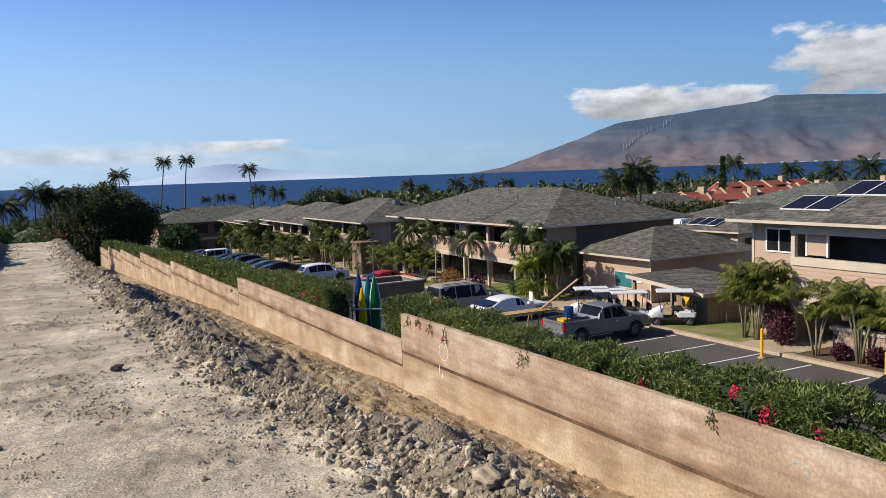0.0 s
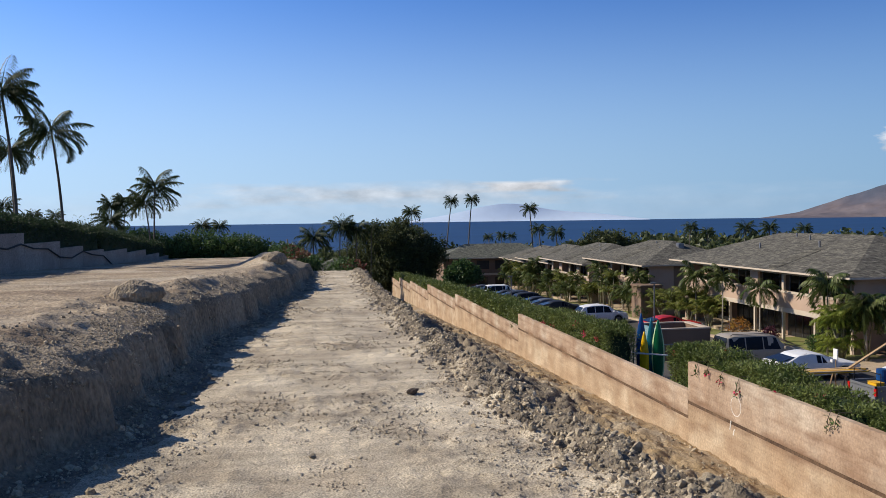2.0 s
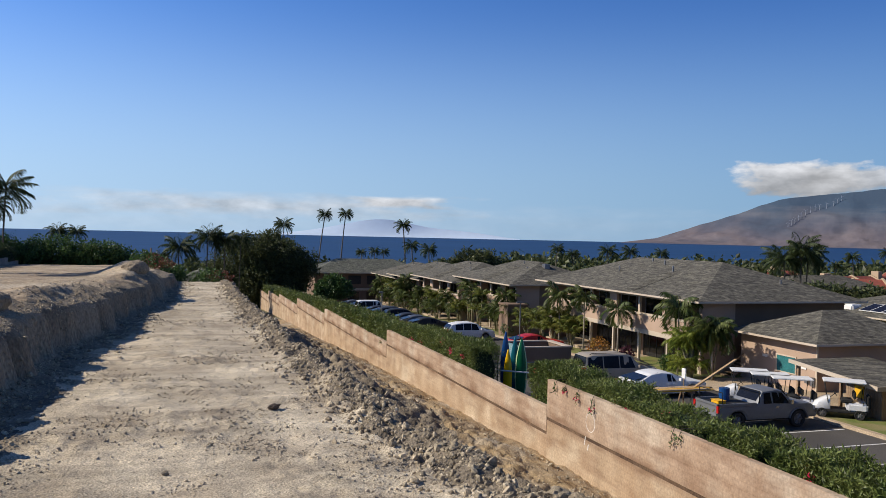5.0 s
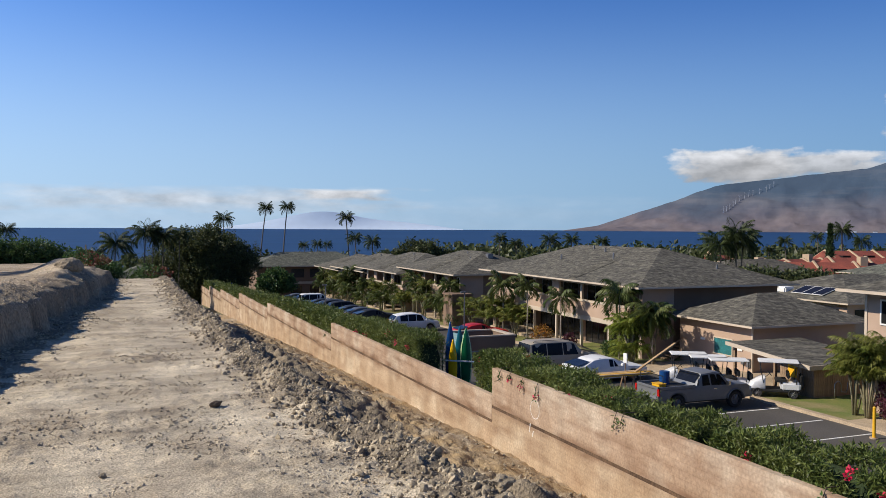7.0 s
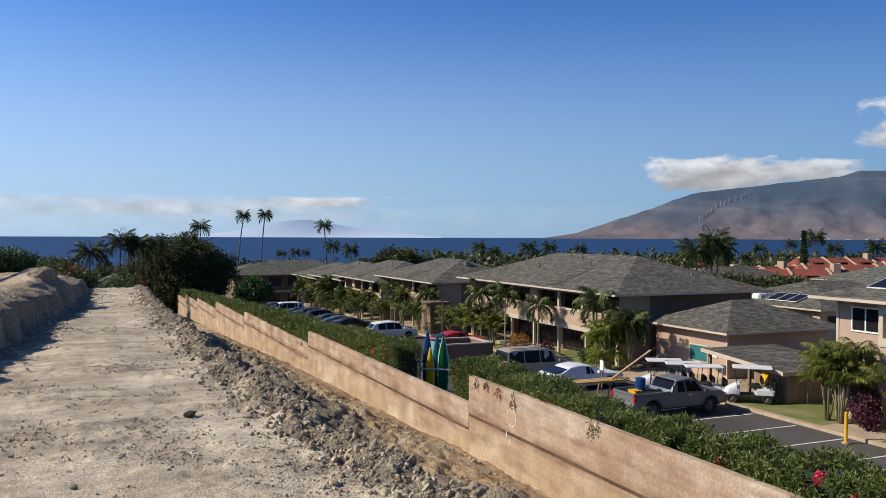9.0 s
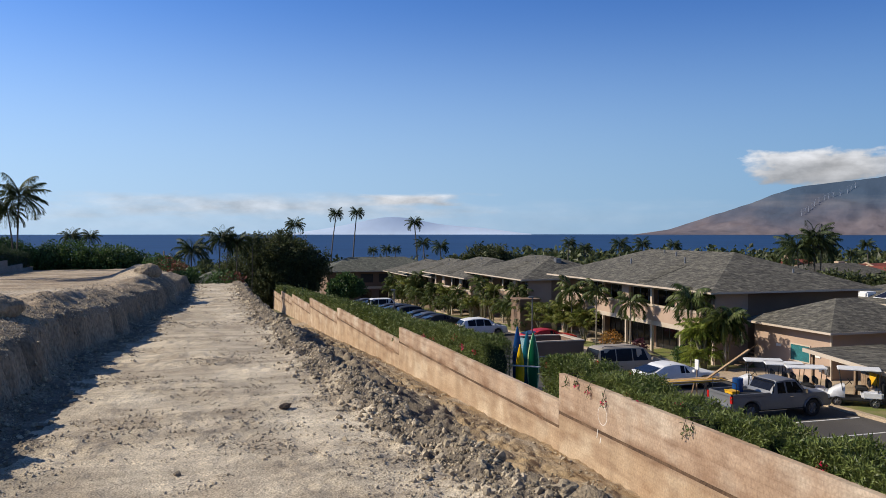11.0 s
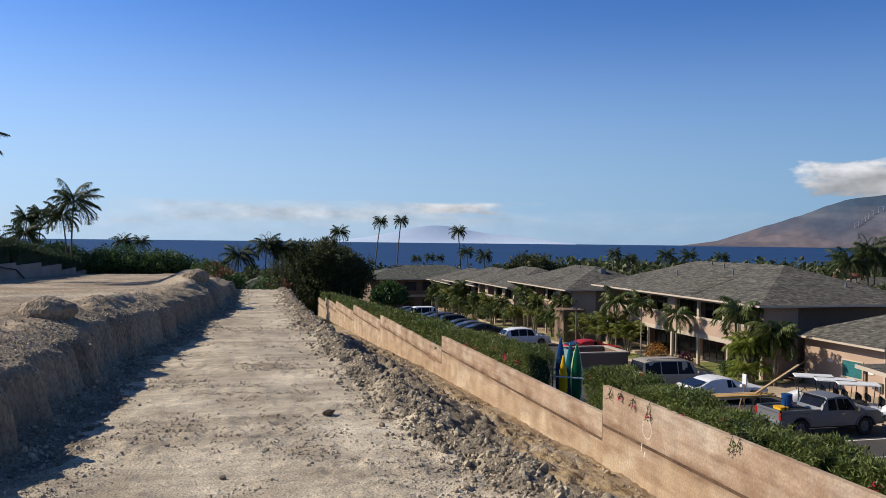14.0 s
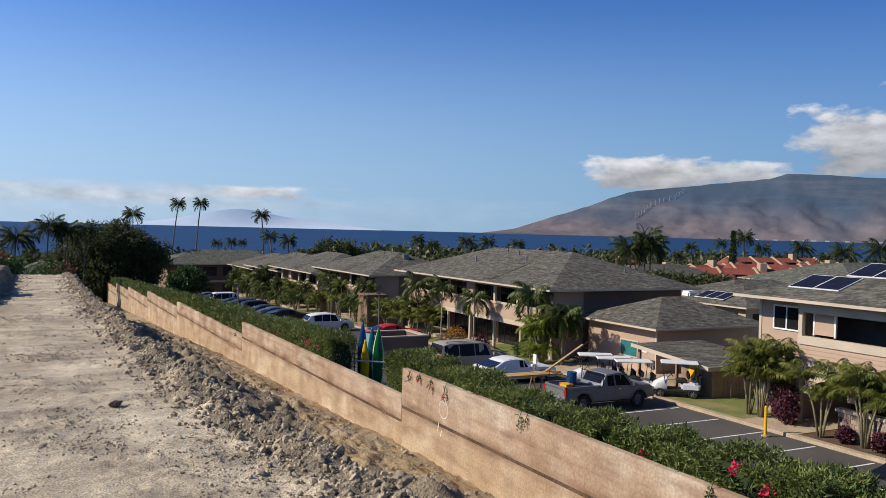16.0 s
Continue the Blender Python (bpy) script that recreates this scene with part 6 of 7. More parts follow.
for k, (x, y, h, n_, s) in enumerate([(30.6, 64.8, 2.6, 7, 0.85), (30.9, 62.0, 2.2, 6, 0.8), (30.8, 67.4, 2.4, 6, 0.8), (31.0, 71.0, 2.2, 6, 0.8)]):
    areca_clump(x, y, float(lot_z(y)) + 0.1, h, n_, k, "green areca palm clump before the flats", "palms before the flats", size=s)
areca_clump(31.2, 43.4, -5.1, 3.5, 3, 5, "tall dark areca palm behind the yellow-green clump", "palms before the flats", size=0.9, spread=0.55, crowns=FULL, low=0.8)
areca_clump(30.4, 44.5, -5.1, 2.7, 14, 3, "dense yellow-green areca palm clump beside the coupe", "palms before the flats", size=0.72, spread=0.75, crowns=BRIGHT, low=0.3)
for k in range(26):
    y = 73.5 + 2.25 * k + 1.6 * RNG.random()
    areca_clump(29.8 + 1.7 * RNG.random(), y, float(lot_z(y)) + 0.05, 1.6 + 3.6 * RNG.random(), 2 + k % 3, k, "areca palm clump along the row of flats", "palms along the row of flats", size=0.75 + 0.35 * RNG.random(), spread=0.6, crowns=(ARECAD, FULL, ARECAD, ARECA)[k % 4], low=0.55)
for k, (x, y, h, n_, s) in enumerate([(30.7, 27.7, 2.6, 5, 0.75), (30.7, 27.0, 3.0, 8, 0.9), (31.2, 26.5, 3.2, 5, 0.85), (30.1, 23.3, 2.5, 4, 0.8), (30.25, 21.4, 2.8, 6, 0.85), (30.2, 19.6, 2.6, 6, 0.85)]):
    areca_clump(x, y, -4.9, h, n_, k + 7, "areca palm clump beside the house", "palms beside the house", size=s)
for x, y, r, h, mt, lb in [(31.0, 26.0, 0.75, 1.9, M_TI, "dark purple-leaved shrub beside the house"), (30.6, 25.5, 0.55, 1.5, M_TI, "dark purple-leaved shrub beside the house"), (30.0, 55.6, 0.9, 1.6, M_CROTON, "orange-leaved croton before the flats"), (30.0, 51.6, 0.6, 1.3, M_TI, "dark purple-leaved shrub before the flats"), (30.2, 20.6, 0.35, 0.8, M_TI, "small red-leaved plant in the bed"), (30.15, 22.2, 0.3, 0.7, M_TI, "small red-leaved plant in the bed"), (31.0, 48.0, 0.6, 1.1, M_LEAFG, "low green shrub before the flats"), (30.2, 74.0, 0.8, 1.3, M_LEAFG, "low green shrub before the flats")]:
    shrub(x, y, float(lot_z(y)) + 0.1, r, h, mt, 700, 0.16, lb, "shrubs by the buildings")

shrub(13.2, 27.9, float(lot_z(28)), 0.9, 3.5, M_SHRUBRED, 4000, 0.13, "red and green bougainvillea bush in the gap of the hedge", "shrubs by the buildings", "bougainvillea")

# sprays of oleander that hang over the wall
for y, drop, fl in [(y_, 0.65 * d_, f_) for y_, d_, f_ in [(25.3, 0.5, 0), (23.7, 0.5, 1), (22.7, 0.7, 1), (18.4, 0.7, 0), (18.1, 0.45, 0), (11.6, 0.45, 0), (24.6, 0.35, 1), (50.3, 0.3, 0)]]:
    sp = thing("oleander_spray", "oleander spray hanging over the wall", "branch", "sprays over the wall", (WALL_X + 0.05, y, wall_top(y)))
    V, F = tube([(0.3, 0, 0.1), (-0.05, 0, 0.12), (-0.14, 0, -0.1), (-0.16, 0.02, -drop)], [0.012, 0.011, 0.01, 0.005], 5)
    part("stem", mesh_of("spray_stem", V, F, M_BARK), None, sp)
    zz = -drop * RNG.random(18)
    part("foliage", leaf_cloud("spray_leaves", np.stack([-0.14 + 0.03 * RNG.normal(size=18), 0.03 * RNG.normal(size=18), zz], -1), 0.12, 0.02, M_LEAFG, up=-0.5), None, sp)
    if fl:
        part("blossom", leaf_cloud("blossom", np.array([-0.17, 0, -drop * 0.8]) + RNG.normal(size=(9, 3)) * 0.04, 0.08, 0.03, M_FLOWER, up=-0.2), None, sp, "pink-red oleander blossom")


# ---- vehicles ----
def paint(name, col, metal=0.0, rough=0.38):
    return surface(name, col, tuple(c * 0.93 for c in col), rough=rough, metal=metal, scale=1, fine=12, bump=0, grain=0.05, spec=0.5)


P_SILVER = paint("silver_grey_car_paint", (0.20, 0.204, 0.212), 0.3, 0.4)
P_BEIGE = paint("champagne_car_paint", (0.36, 0.31, 0.245), 0.0, 0.42)
P_WHITE = paint("white_car_paint", (0.72, 0.72, 0.72))
P_DARK = paint("dark_blue_car_paint", (0.018, 0.021, 0.03), 0, 0.55)
P_BLACK = paint("black_car_paint", (0.012, 0.012, 0.013), 0, 0.55)
P_RED = paint("red_car_paint", (0.45, 0.02, 0.02))
P_GREY = paint("grey_car_paint", (0.12, 0.12, 0.125), 0.4)
M_TAIL = surface("red_lens", (0.45, 0.015, 0.012), (0.4, 0.012, 0.01), rough=0.2, scale=2, fine=10, bump=0)
M_TINT = surface("black_tinted_glass", (0.008, 0.008, 0.009), (0.01, 0.01, 0.011), rough=0.18, scale=2, fine=10, bump=0, spec=0.22)
M_LENS = surface("clear_lens", (0.6, 0.62, 0.64), (0.5, 0.52, 0.54), rough=0.1, scale=2, fine=10, bump=0)

WHEELS = {}


def wheel_meshes(r):
    if r not in WHEELS:
        bm = bmesh.new()
        prof = [(r * 0.62, -0.10), (r * 0.92, -0.115), (r, -0.08), (r, 0.08), (r * 0.92, 0.115), (r * 0.62, 0.10)]
        vs = [[bm.verts.new((p[0] * math.cos(2 * math.pi * k / 20), p[1], p[0] * math.sin(2 * math.pi * k / 20))) for p in prof] for k in range(20)]
        for k in range(20):
            for i in range(6):
                bm.faces.new((vs[k][i], vs[k][(i + 1) % 6], vs[(k + 1) % 20][(i + 1) % 6], vs[(k + 1) % 20][i]))
        ty = bpy.data.meshes.new("tyre")
        bm.to_mesh(ty)
        bm.free()
        ty.materials.append(M_BLACK)
        bm = rod((0, -0.085, 0), (0, 0.085, 0), r * 0.16, seg=10)
        for k in range(6):
            w = math.pi * k / 3
            rod((0, -0.07, 0), (r * 0.6 * math.cos(w), -0.07, r * 0.6 * math.sin(w)), 0.028, seg=5, bm=bm)
            rod((0, 0.07, 0), (r * 0.6 * math.cos(w), 0.07, r * 0.6 * math.sin(w)), 0.028, seg=5, bm=bm)
        rod((0, -0.03, 0), (0, 0.03, 0), r * 0.63, seg=20, bm=bm)
        ri = bpy.data.meshes.new("rim")
        bm.to_mesh(ri)
        bm.free()
        ri.materials.append(M_STEEL)
        WHEELS[r] = ty, ri
    return WHEELS[r]


def wheel(parent, x, y, r):
    ty, ri = wheel_meshes(r)
    t = part("wheel", ty, None, parent)
    t.matrix_basis = pose(x, y, r)
    part("rim", ri, None, t, "grey alloy rim")


def body_shell(L, W, low, belt, top, arches, r):
    """A car body from its side outline: top gives (x, z) along the roof line, belt the shoulder, arches the axles."""
    xs_ = sorted(set(np.round(np.concatenate([np.linspace(0, L, 27)] + [np.linspace(a - r * 1.25, a + r * 1.25, 9) for a in arches]), 3)))
    rings = []
    for x in xs_:
        zt = float(np.interp(x, [p[0] for p in top], [p[1] for p in top]))
        zl = low
        for a in arches:
            if abs(x - a) < r * 1.22:
                zl = max(zl, r + math.sqrt(max(0, (r * 1.22) ** 2 - (x - a) ** 2)) - 0.02)
        zb = min(belt, zt - 0.05)
        zl = min(zl, zb - 0.05)
        end = 1 - 0.10 * max(0, 1 - x / 0.35) ** 2 - 0.12 * max(0, 1 - (L - x) / 0.45) ** 2
        w = W / 2 * end
        f = np.clip((zt - zb) / 0.55, 0, 1)
        wt = w * (0.97 - 0.19 * f)
        half = [(w * 0.93, zl), (w, zl + (zb - zl) * 0.35), (w * 0.985, zb), (wt, zt - 0.05), (wt * 0.86, zt)]
        rings.append([(x, -a, b) for a, b in half] + [(x, a, b) for a, b in half[::-1]])
    V = [v for q in rings for v in q]
    n = 10
    F = []
    for i in range(len(rings) - 1):
        F += [(i * n + k, i * n + (k + 1) % n, (i + 1) * n + (k + 1) % n, (i + 1) * n + k) for k in range(n)]
    F += [tuple(range(n))[::-1], tuple(range((len(rings) - 1) * n, len(rings) * n))]
    return V, F


def car(kind, colour, label, x, y, rz=0.0, group="parked vehicles", roof_rack=False):
    """A parked car, nose along its own +x."""
    spec = {
        "suv": (5.0, 1.95, 0.32, 1.02, [(0, 1.0), (0.03, 1.14), (0.2, 1.78), (0.6, 1.86), (2.75, 1.86), (3.1, 1.78), (3.7, 1.18), (4.65, 1.08), (4.94, 0.94), (5.0, 0.62)], (1.0, 4.0), 0.37),
        "sedan": (4.75, 1.8, 0.24, 0.86, [(0, 0.76), (0.05, 0.94), (0.65, 1.0), (1.3, 1.30), (1.95, 1.38), (2.55, 1.32), (3.45, 0.95), (4.5, 0.84), (4.7, 0.72), (4.75, 0.5)], (0.95, 3.75), 0.32),
        "crossover": (4.6, 1.85, 0.3, 0.95, [(0, 0.85), (0.05, 1.05), (0.45, 1.50), (1.2, 1.64), (2.2, 1.66), (2.8, 1.56), (3.5, 1.08), (4.35, 0.96), (4.55, 0.84), (4.6, 0.55)], (0.9, 3.65), 0.35),
    }[kind]
    L, W, low, belt, top, arches, r = spec
    c = thing("car", label, "car", group, (x, y, float(lot_z(y)) + 0.003), rz)
    V, F = body_shell(L, W, low, belt, top, arches, r)
    me = mesh_of("car_body", V, F, colour, smooth=True)
    me.set_sharp_from_angle(angle=radians(28))
    bd = part("body", me, None, c)
    tx, tz = [p[0] for p in top], [p[1] for p in top]
    roof = [p for p in top if p[1] > belt + 0.45]
    xa, xb = roof[0][0], roof[-1][0]
    zr = max(tz)

    def side(x, f):
        """A point of the cabin side at x, f of the way from belt to roof."""
        zt = float(np.interp(x, tx, tz)) - 0.05
        z = belt + (zt - belt) * f
        w = W / 2 * 0.985
        wt = W / 2 * (0.97 - 0.19 * min(1, (zt - belt) / 0.5))
        return x, (w + (wt - w) * f) + 0.006, z

    n = 3 if kind != "sedan" else 2
    lo, hi = xa - (0.05 if kind == "suv" else -0.25), xb + 0.25
    for s in (-1, 1):
        for k in range(n):
            p, q = lo + (hi - lo) * k / n + 0.03, lo + (hi - lo) * (k + 1) / n - 0.03
            tp = max(p, xa + 0.06)
            tq = min(q, xb - 0.02)
            Q = [side(p, 0.06), side(q, 0.06), side(tq, 0.93), side(tp, 0.93)]
            part("window", mesh_of("side_glass", [(a, s * b, d) for a, b, d in Q], [(0, 1, 2, 3)] if s < 0 else [(3, 2, 1, 0)], M_TINT), None, bd, "tinted side glass")
        part("wing_mirror", box(xb + 0.35, s * W / 2 - 0.02 * s, belt + 0.05, xb + 0.47, s * (W / 2 + 0.19), belt + 0.2, 0.02), colour, c)
        part("tail_light", box(-0.015, s * W * 0.30, belt - 0.22, 0.10, s * W * 0.465, belt + (0.12 if kind != "sedan" else -0.02), 0.015), M_TAIL, c, "red tail light")
        part("headlight", box(L - 0.22, s * W * 0.26, belt - 0.26, L - 0.03, s * W * 0.43, belt - 0.12, 0.02), M_LENS, c, "clear headlight")
        for k in range(2):
            part("door_handle", box(xa + 0.5 + 1.05 * k, s * W * 0.49, belt - 0.14, xa + 0.68 + 1.05 * k, s * (W * 0.49 + 0.03), belt - 0.10), colour, c)
    # rear and front glass lie on the sloping ends of the cabin
    for (p0, p1), nm in (((next(p for p in top if p[1] > belt), roof[0]), "rear_glass"), ((roof[-1], [p for p in top if p[1] > belt][-1]), "windscreen")):
        V = []
        for f in (0.1, 0.9):
            px_, pz_ = p0[0] + (p1[0] - p0[0]) * f, p0[1] + (p1[1] - p0[1]) * f
            wd = W / 2 * (0.74 if pz_ > belt + 0.3 else 0.82)
            out = -0.012 if nm == "rear_glass" else 0.012
            V += [(px_ + out, -wd, pz_ + 0.015), (px_ + out, wd, pz_ + 0.015)]
        part(nm, mesh_of(nm, V, [(0, 1, 3, 2)], M_TINT), None, bd, "tinted glass")
    part("bumper", box(-0.05, -W * 0.46, low + 0.05, 0.12, W * 0.46, low + 0.32, 0.04), colour, c)
    part("bumper", box(L - 0.14, -W * 0.42, low + 0.02, L + 0.03, W * 0.42, low + 0.28, 0.04), colour, c)
    part("number_plate", box(-0.062, -0.16, low + 0.36, -0.04, 0.16, low + 0.5), M_WHITE, c, "plain pale number plate")
    part("underbody", box(0.25, -W * 0.42, low - 0.06, L - 0.25, W * 0.42, low + 0.12), M_BLACK, c)
    for a in arches:
        for s in (-1, 1):
            wheel(c, a, s * (W / 2 - 0.12), r)
    if roof_rack:
        for s in (-1, 1):
            part("roof_rail", tube_mesh("roof_rail", [(xa + 0.2, s * W * 0.33, zr - 0.02), (xa + 0.35, s * W * 0.33, zr + 0.06), (xb - 0.35, s * W * 0.33, zr + 0.06), (xb - 0.2, s * W * 0.33, zr - 0.03)], 0.018, M_BLACK), None, c)
    return c


def tube_mesh(name, pts, r, material, seg=6):
    V, F = tube(pts, [r] * len(pts), seg)
    return mesh_of(name, V, F, material, smooth=True)


def pickup(x, y, rz=0.0):
    """A pickup with an extended cab and an open bed, nose along +x."""
    c = thing("pickup_truck", "silver-grey pickup truck with lumber over its open bed", "pickup truck", "parked vehicles", (x, y, float(lot_z(y)) + 0.003), rz)
    W, L = 1.86, 5.35
    top = [(0, 1.12), (2.05, 1.12), (2.12, 1.20), (2.42, 1.70), (3.2, 1.78), (3.55, 1.70), (4.05, 1.22), (5.05, 1.12), (5.28, 0.98), (5.35, 0.6)]
    V, F = body_shell(L, W, 0.46, 1.10, top, (1.05, 4.35), 0.40)
    me = mesh_of("truck_body", V, F, P_SILVER, smooth=True)
    me.set_sharp_from_angle(angle=radians(28))
    bd = part("body", me, None, c)
    part("bed_floor", box(0.08, -0.72, 1.122, 1.98, 0.72, 1.128), M_BLACK, c, "black bed liner")
    for q in [(0.0, -0.92, 2.05, -0.80), (0.0, 0.80, 2.05, 0.92), (0.0, -0.92, 0.07, 0.92)]:
        part("bed_rail", box(q[0], q[1], 1.08, q[2], q[3], 1.22, 0.02), P_SILVER, c)

    def side(x, f):
        zt = float(np.interp(x, [p[0] for p in top], [p[1] for p in top])) - 0.05
        w, wt = W / 2 * 0.985, W / 2 * (0.97 - 0.19 * min(1, (zt - 1.1) / 0.5))
        return x, w + (wt - w) * f + 0.008, 1.10 + (zt - 1.10) * f

    for s in (-1, 1):
        for p, q, tp, tq in [(2.42, 2.86, 2.5, 2.84), (2.94, 3.85, 2.94, 3.5)]:
            Q = [side(p, 0.1), side(q, 0.1), side(tq, 0.9), side(tp, 0.9)]
            part("window", mesh_of("side_glass", [(a, s * b, d) for a, b, d in Q], [(0, 1, 2, 3)] if s < 0 else [(3, 2, 1, 0)], M_TINT), None, bd, "dark side glass")
        part("wing_mirror", box(3.72, s * 0.93, 1.14, 3.86, s * 1.16, 1.34, 0.02), M_CHROME, c)
        part("tail_light", box(-0.02, s * 0.78, 0.82, 0.06, s * 0.93, 1.14, 0.01), M_TAIL, c, "red tail light")
        part("headlight", box(5.12, s * 0.55, 0.78, 5.33, s * 0.86, 0.96, 0.02), M_LENS, c)
        part("door_handle", box(3.05, s * 0.925, 0.98, 3.22, s * 0.955, 1.02), M_CHROME, c)
        part("arch_flare", tube_mesh("flare", [(4.35 + 0.50 * math.cos(w), s * 0.93, 0.40 + 0.50 * math.sin(w)) for w in np.linspace(0.1, 3.04, 12)], 0.035, P_SILVER), None, c)
    for (p0, p1), nm in (((top[2], top[3]), "rear_glass"), ((top[5], top[6]), "windscreen")):
        V = []
        for f in (0.1, 0.92):
            px_, pz_ = p0[0] + (p1[0] - p0[0]) * f, p0[1] + (p1[1] - p0[1]) * f
            V += [(px_ + (-0.012 if nm == "rear_glass" else 0.012), -0.7, pz_ + 0.01), (px_ + (-0.012 if nm == "rear_glass" else 0.012), 0.7, pz_ + 0.01)]
        part(nm, mesh_of(nm, V, [(0, 1, 3, 2)], M_TINT), None, bd)
    part("bumper", box(-0.16, -0.88, 0.5, 0.02, 0.88, 0.7, 0.03), M_CHROME, c, "chrome rear bumper")
    part("bumper", box(5.22, -0.85, 0.45, 5.42, 0.85, 0.68, 0.04), P_SILVER, c)
    part("underbody", box(0.3, -0.75, 0.38, 5.0, 0.75, 0.5), M_BLACK, c)
    for xx in (0.25, 2.2):
        part("ladder_rack", tube_mesh("rack_hoop", [(xx, -0.86, 1.15), (xx, -0.86, 1.72), (xx, 0.86, 1.72), (xx, 0.86, 1.15)], 0.025, M_BLACK), None, c)
    for a in (1.05, 4.35):
        for s in (-1, 1):
            wheel(c, a, s * 0.80, 0.40)
    return c


pickup(22.75, 32.15)
car("sedan", P_WHITE, "white two-door coupe parked nose to the kerb", 22.9, 39.75)
car("suv", P_BEIGE, "champagne sport utility wagon with roof rails", 22.5, 44.3, roof_rack=True)
car("crossover", P_WHITE, "white crossover car parked nose to the kerb", 23.3, 72.3)
car("sedan", P_RED, "red car mostly hidden behind the bin enclosure", 25.4, 62.2)
for k, (y, kd, pt, lb) in enumerate([(78.0, "sedan", P_BLACK, "black saloon car in the row"), (81.6, "sedan", P_GREY, "dark grey saloon car in the row"), (85.2, "sedan", P_DARK, "dark blue saloon car in the row"), (88.8, "crossover", P_BLACK, "black crossover car in the row"), (92.4, "crossover", P_DARK, "dark blue crossover car in the row"), (96.0, "sedan", P_GREY, "dark grey saloon car in the row"), (99.6, "sedan", P_DARK, "dark blue saloon car in the row"), (104.0, "suv", P_WHITE, "white van-like wagon in the row"), (110.0, "sedan", P_WHITE, "white saloon car in the row"), (115.0, "sedan", P_GREY, "grey saloon car in the row")]):
    car(kd, pt, lb, 22.7, y * 1.03 + 2.5, group="cars in the far row")
car("sedan", P_BLACK, "black car at the near end of the stalls", 24.0, 16.3)


def golf_cart(x, y, rz=0.0, z=-4.88):
    """An open golf cart with a white canopy, nose along +x."""
    c = thing("golf_cart", "white golf cart with a flat white canopy", "golf cart", "golf carts", (x, y, z), rz)
    bm = box(-1.15, -0.55, 0.28, 1.15, 0.55, 0.40, 0.03)
    part("floor_pan", bm, M_BLACK, c)
    part("rear_body", box(-1.18, -0.56, 0.36, -0.25, 0.56, 0.78, 0.09), P_WHITE, c)
    V, F = body_shell(0.75, 1.1, 0.34, 0.7, [(0, 0.98), (0.15, 0.96), (0.5, 0.8), (0.7, 0.66), (0.75, 0.5)], (), 0.1)
    cow = part("front_cowl", mesh_of("front_cowl", V, F, P_WHITE, smooth=True), None, c)
    cow.matrix_basis = pose(0.45, 0, 0)
    part("seat", box(-0.55, -0.5, 0.76, 0.0, 0.5, 0.90, 0.05), M_BLACK, c)
    part("backrest", box(-0.66, -0.5, 0.95, -0.54, 0.5, 1.28, 0.04), M_BLACK, c)
    part("bag_well", box(-1.3, -0.42, 0.5, -1.14, 0.42, 1.15, 0.05), M_BLACK, c)
    part("canopy", box(-1.1, -0.58, 1.72, 0.8, 0.58, 1.79, 0.033), M_WHITE, c, "white moulded canopy")
    for px_, bx_ in ((-1.05, -0.95), (0.72, 0.55)):
        for s in (-1, 1):
            part("canopy_post", rod((bx_, s * 0.5, 0.7), (px_, s * 0.54, 1.75), 0.02, seg=6), M_BLACK, c)
    part("steering_column", rod((0.5, -0.25, 0.8), (0.22, -0.25, 1.08), 0.018, seg=6), M_BLACK, c)
    part("steering_wheel", tube_mesh("steering_wheel", [(0.22 + 0.09 * math.sin(w), -0.25 + 0.17 * math.cos(w), 1.08 + 0.13 * math.sin(w)) for w in np.linspace(0, 6.28, 15)], 0.014, M_BLACK), None, c)
    for a in (-0.82, 0.82):
        for s in (-1, 1):
            wheel(c, a, s * 0.48, 0.23)
    return c


golf_cart(30.45, 32.3, 140)
for x, y in ((28.3, 36.5), (28.6, 35.3), (28.9, 34.1)):
    golf_cart(x, y, 150, float(lot_z(y)))


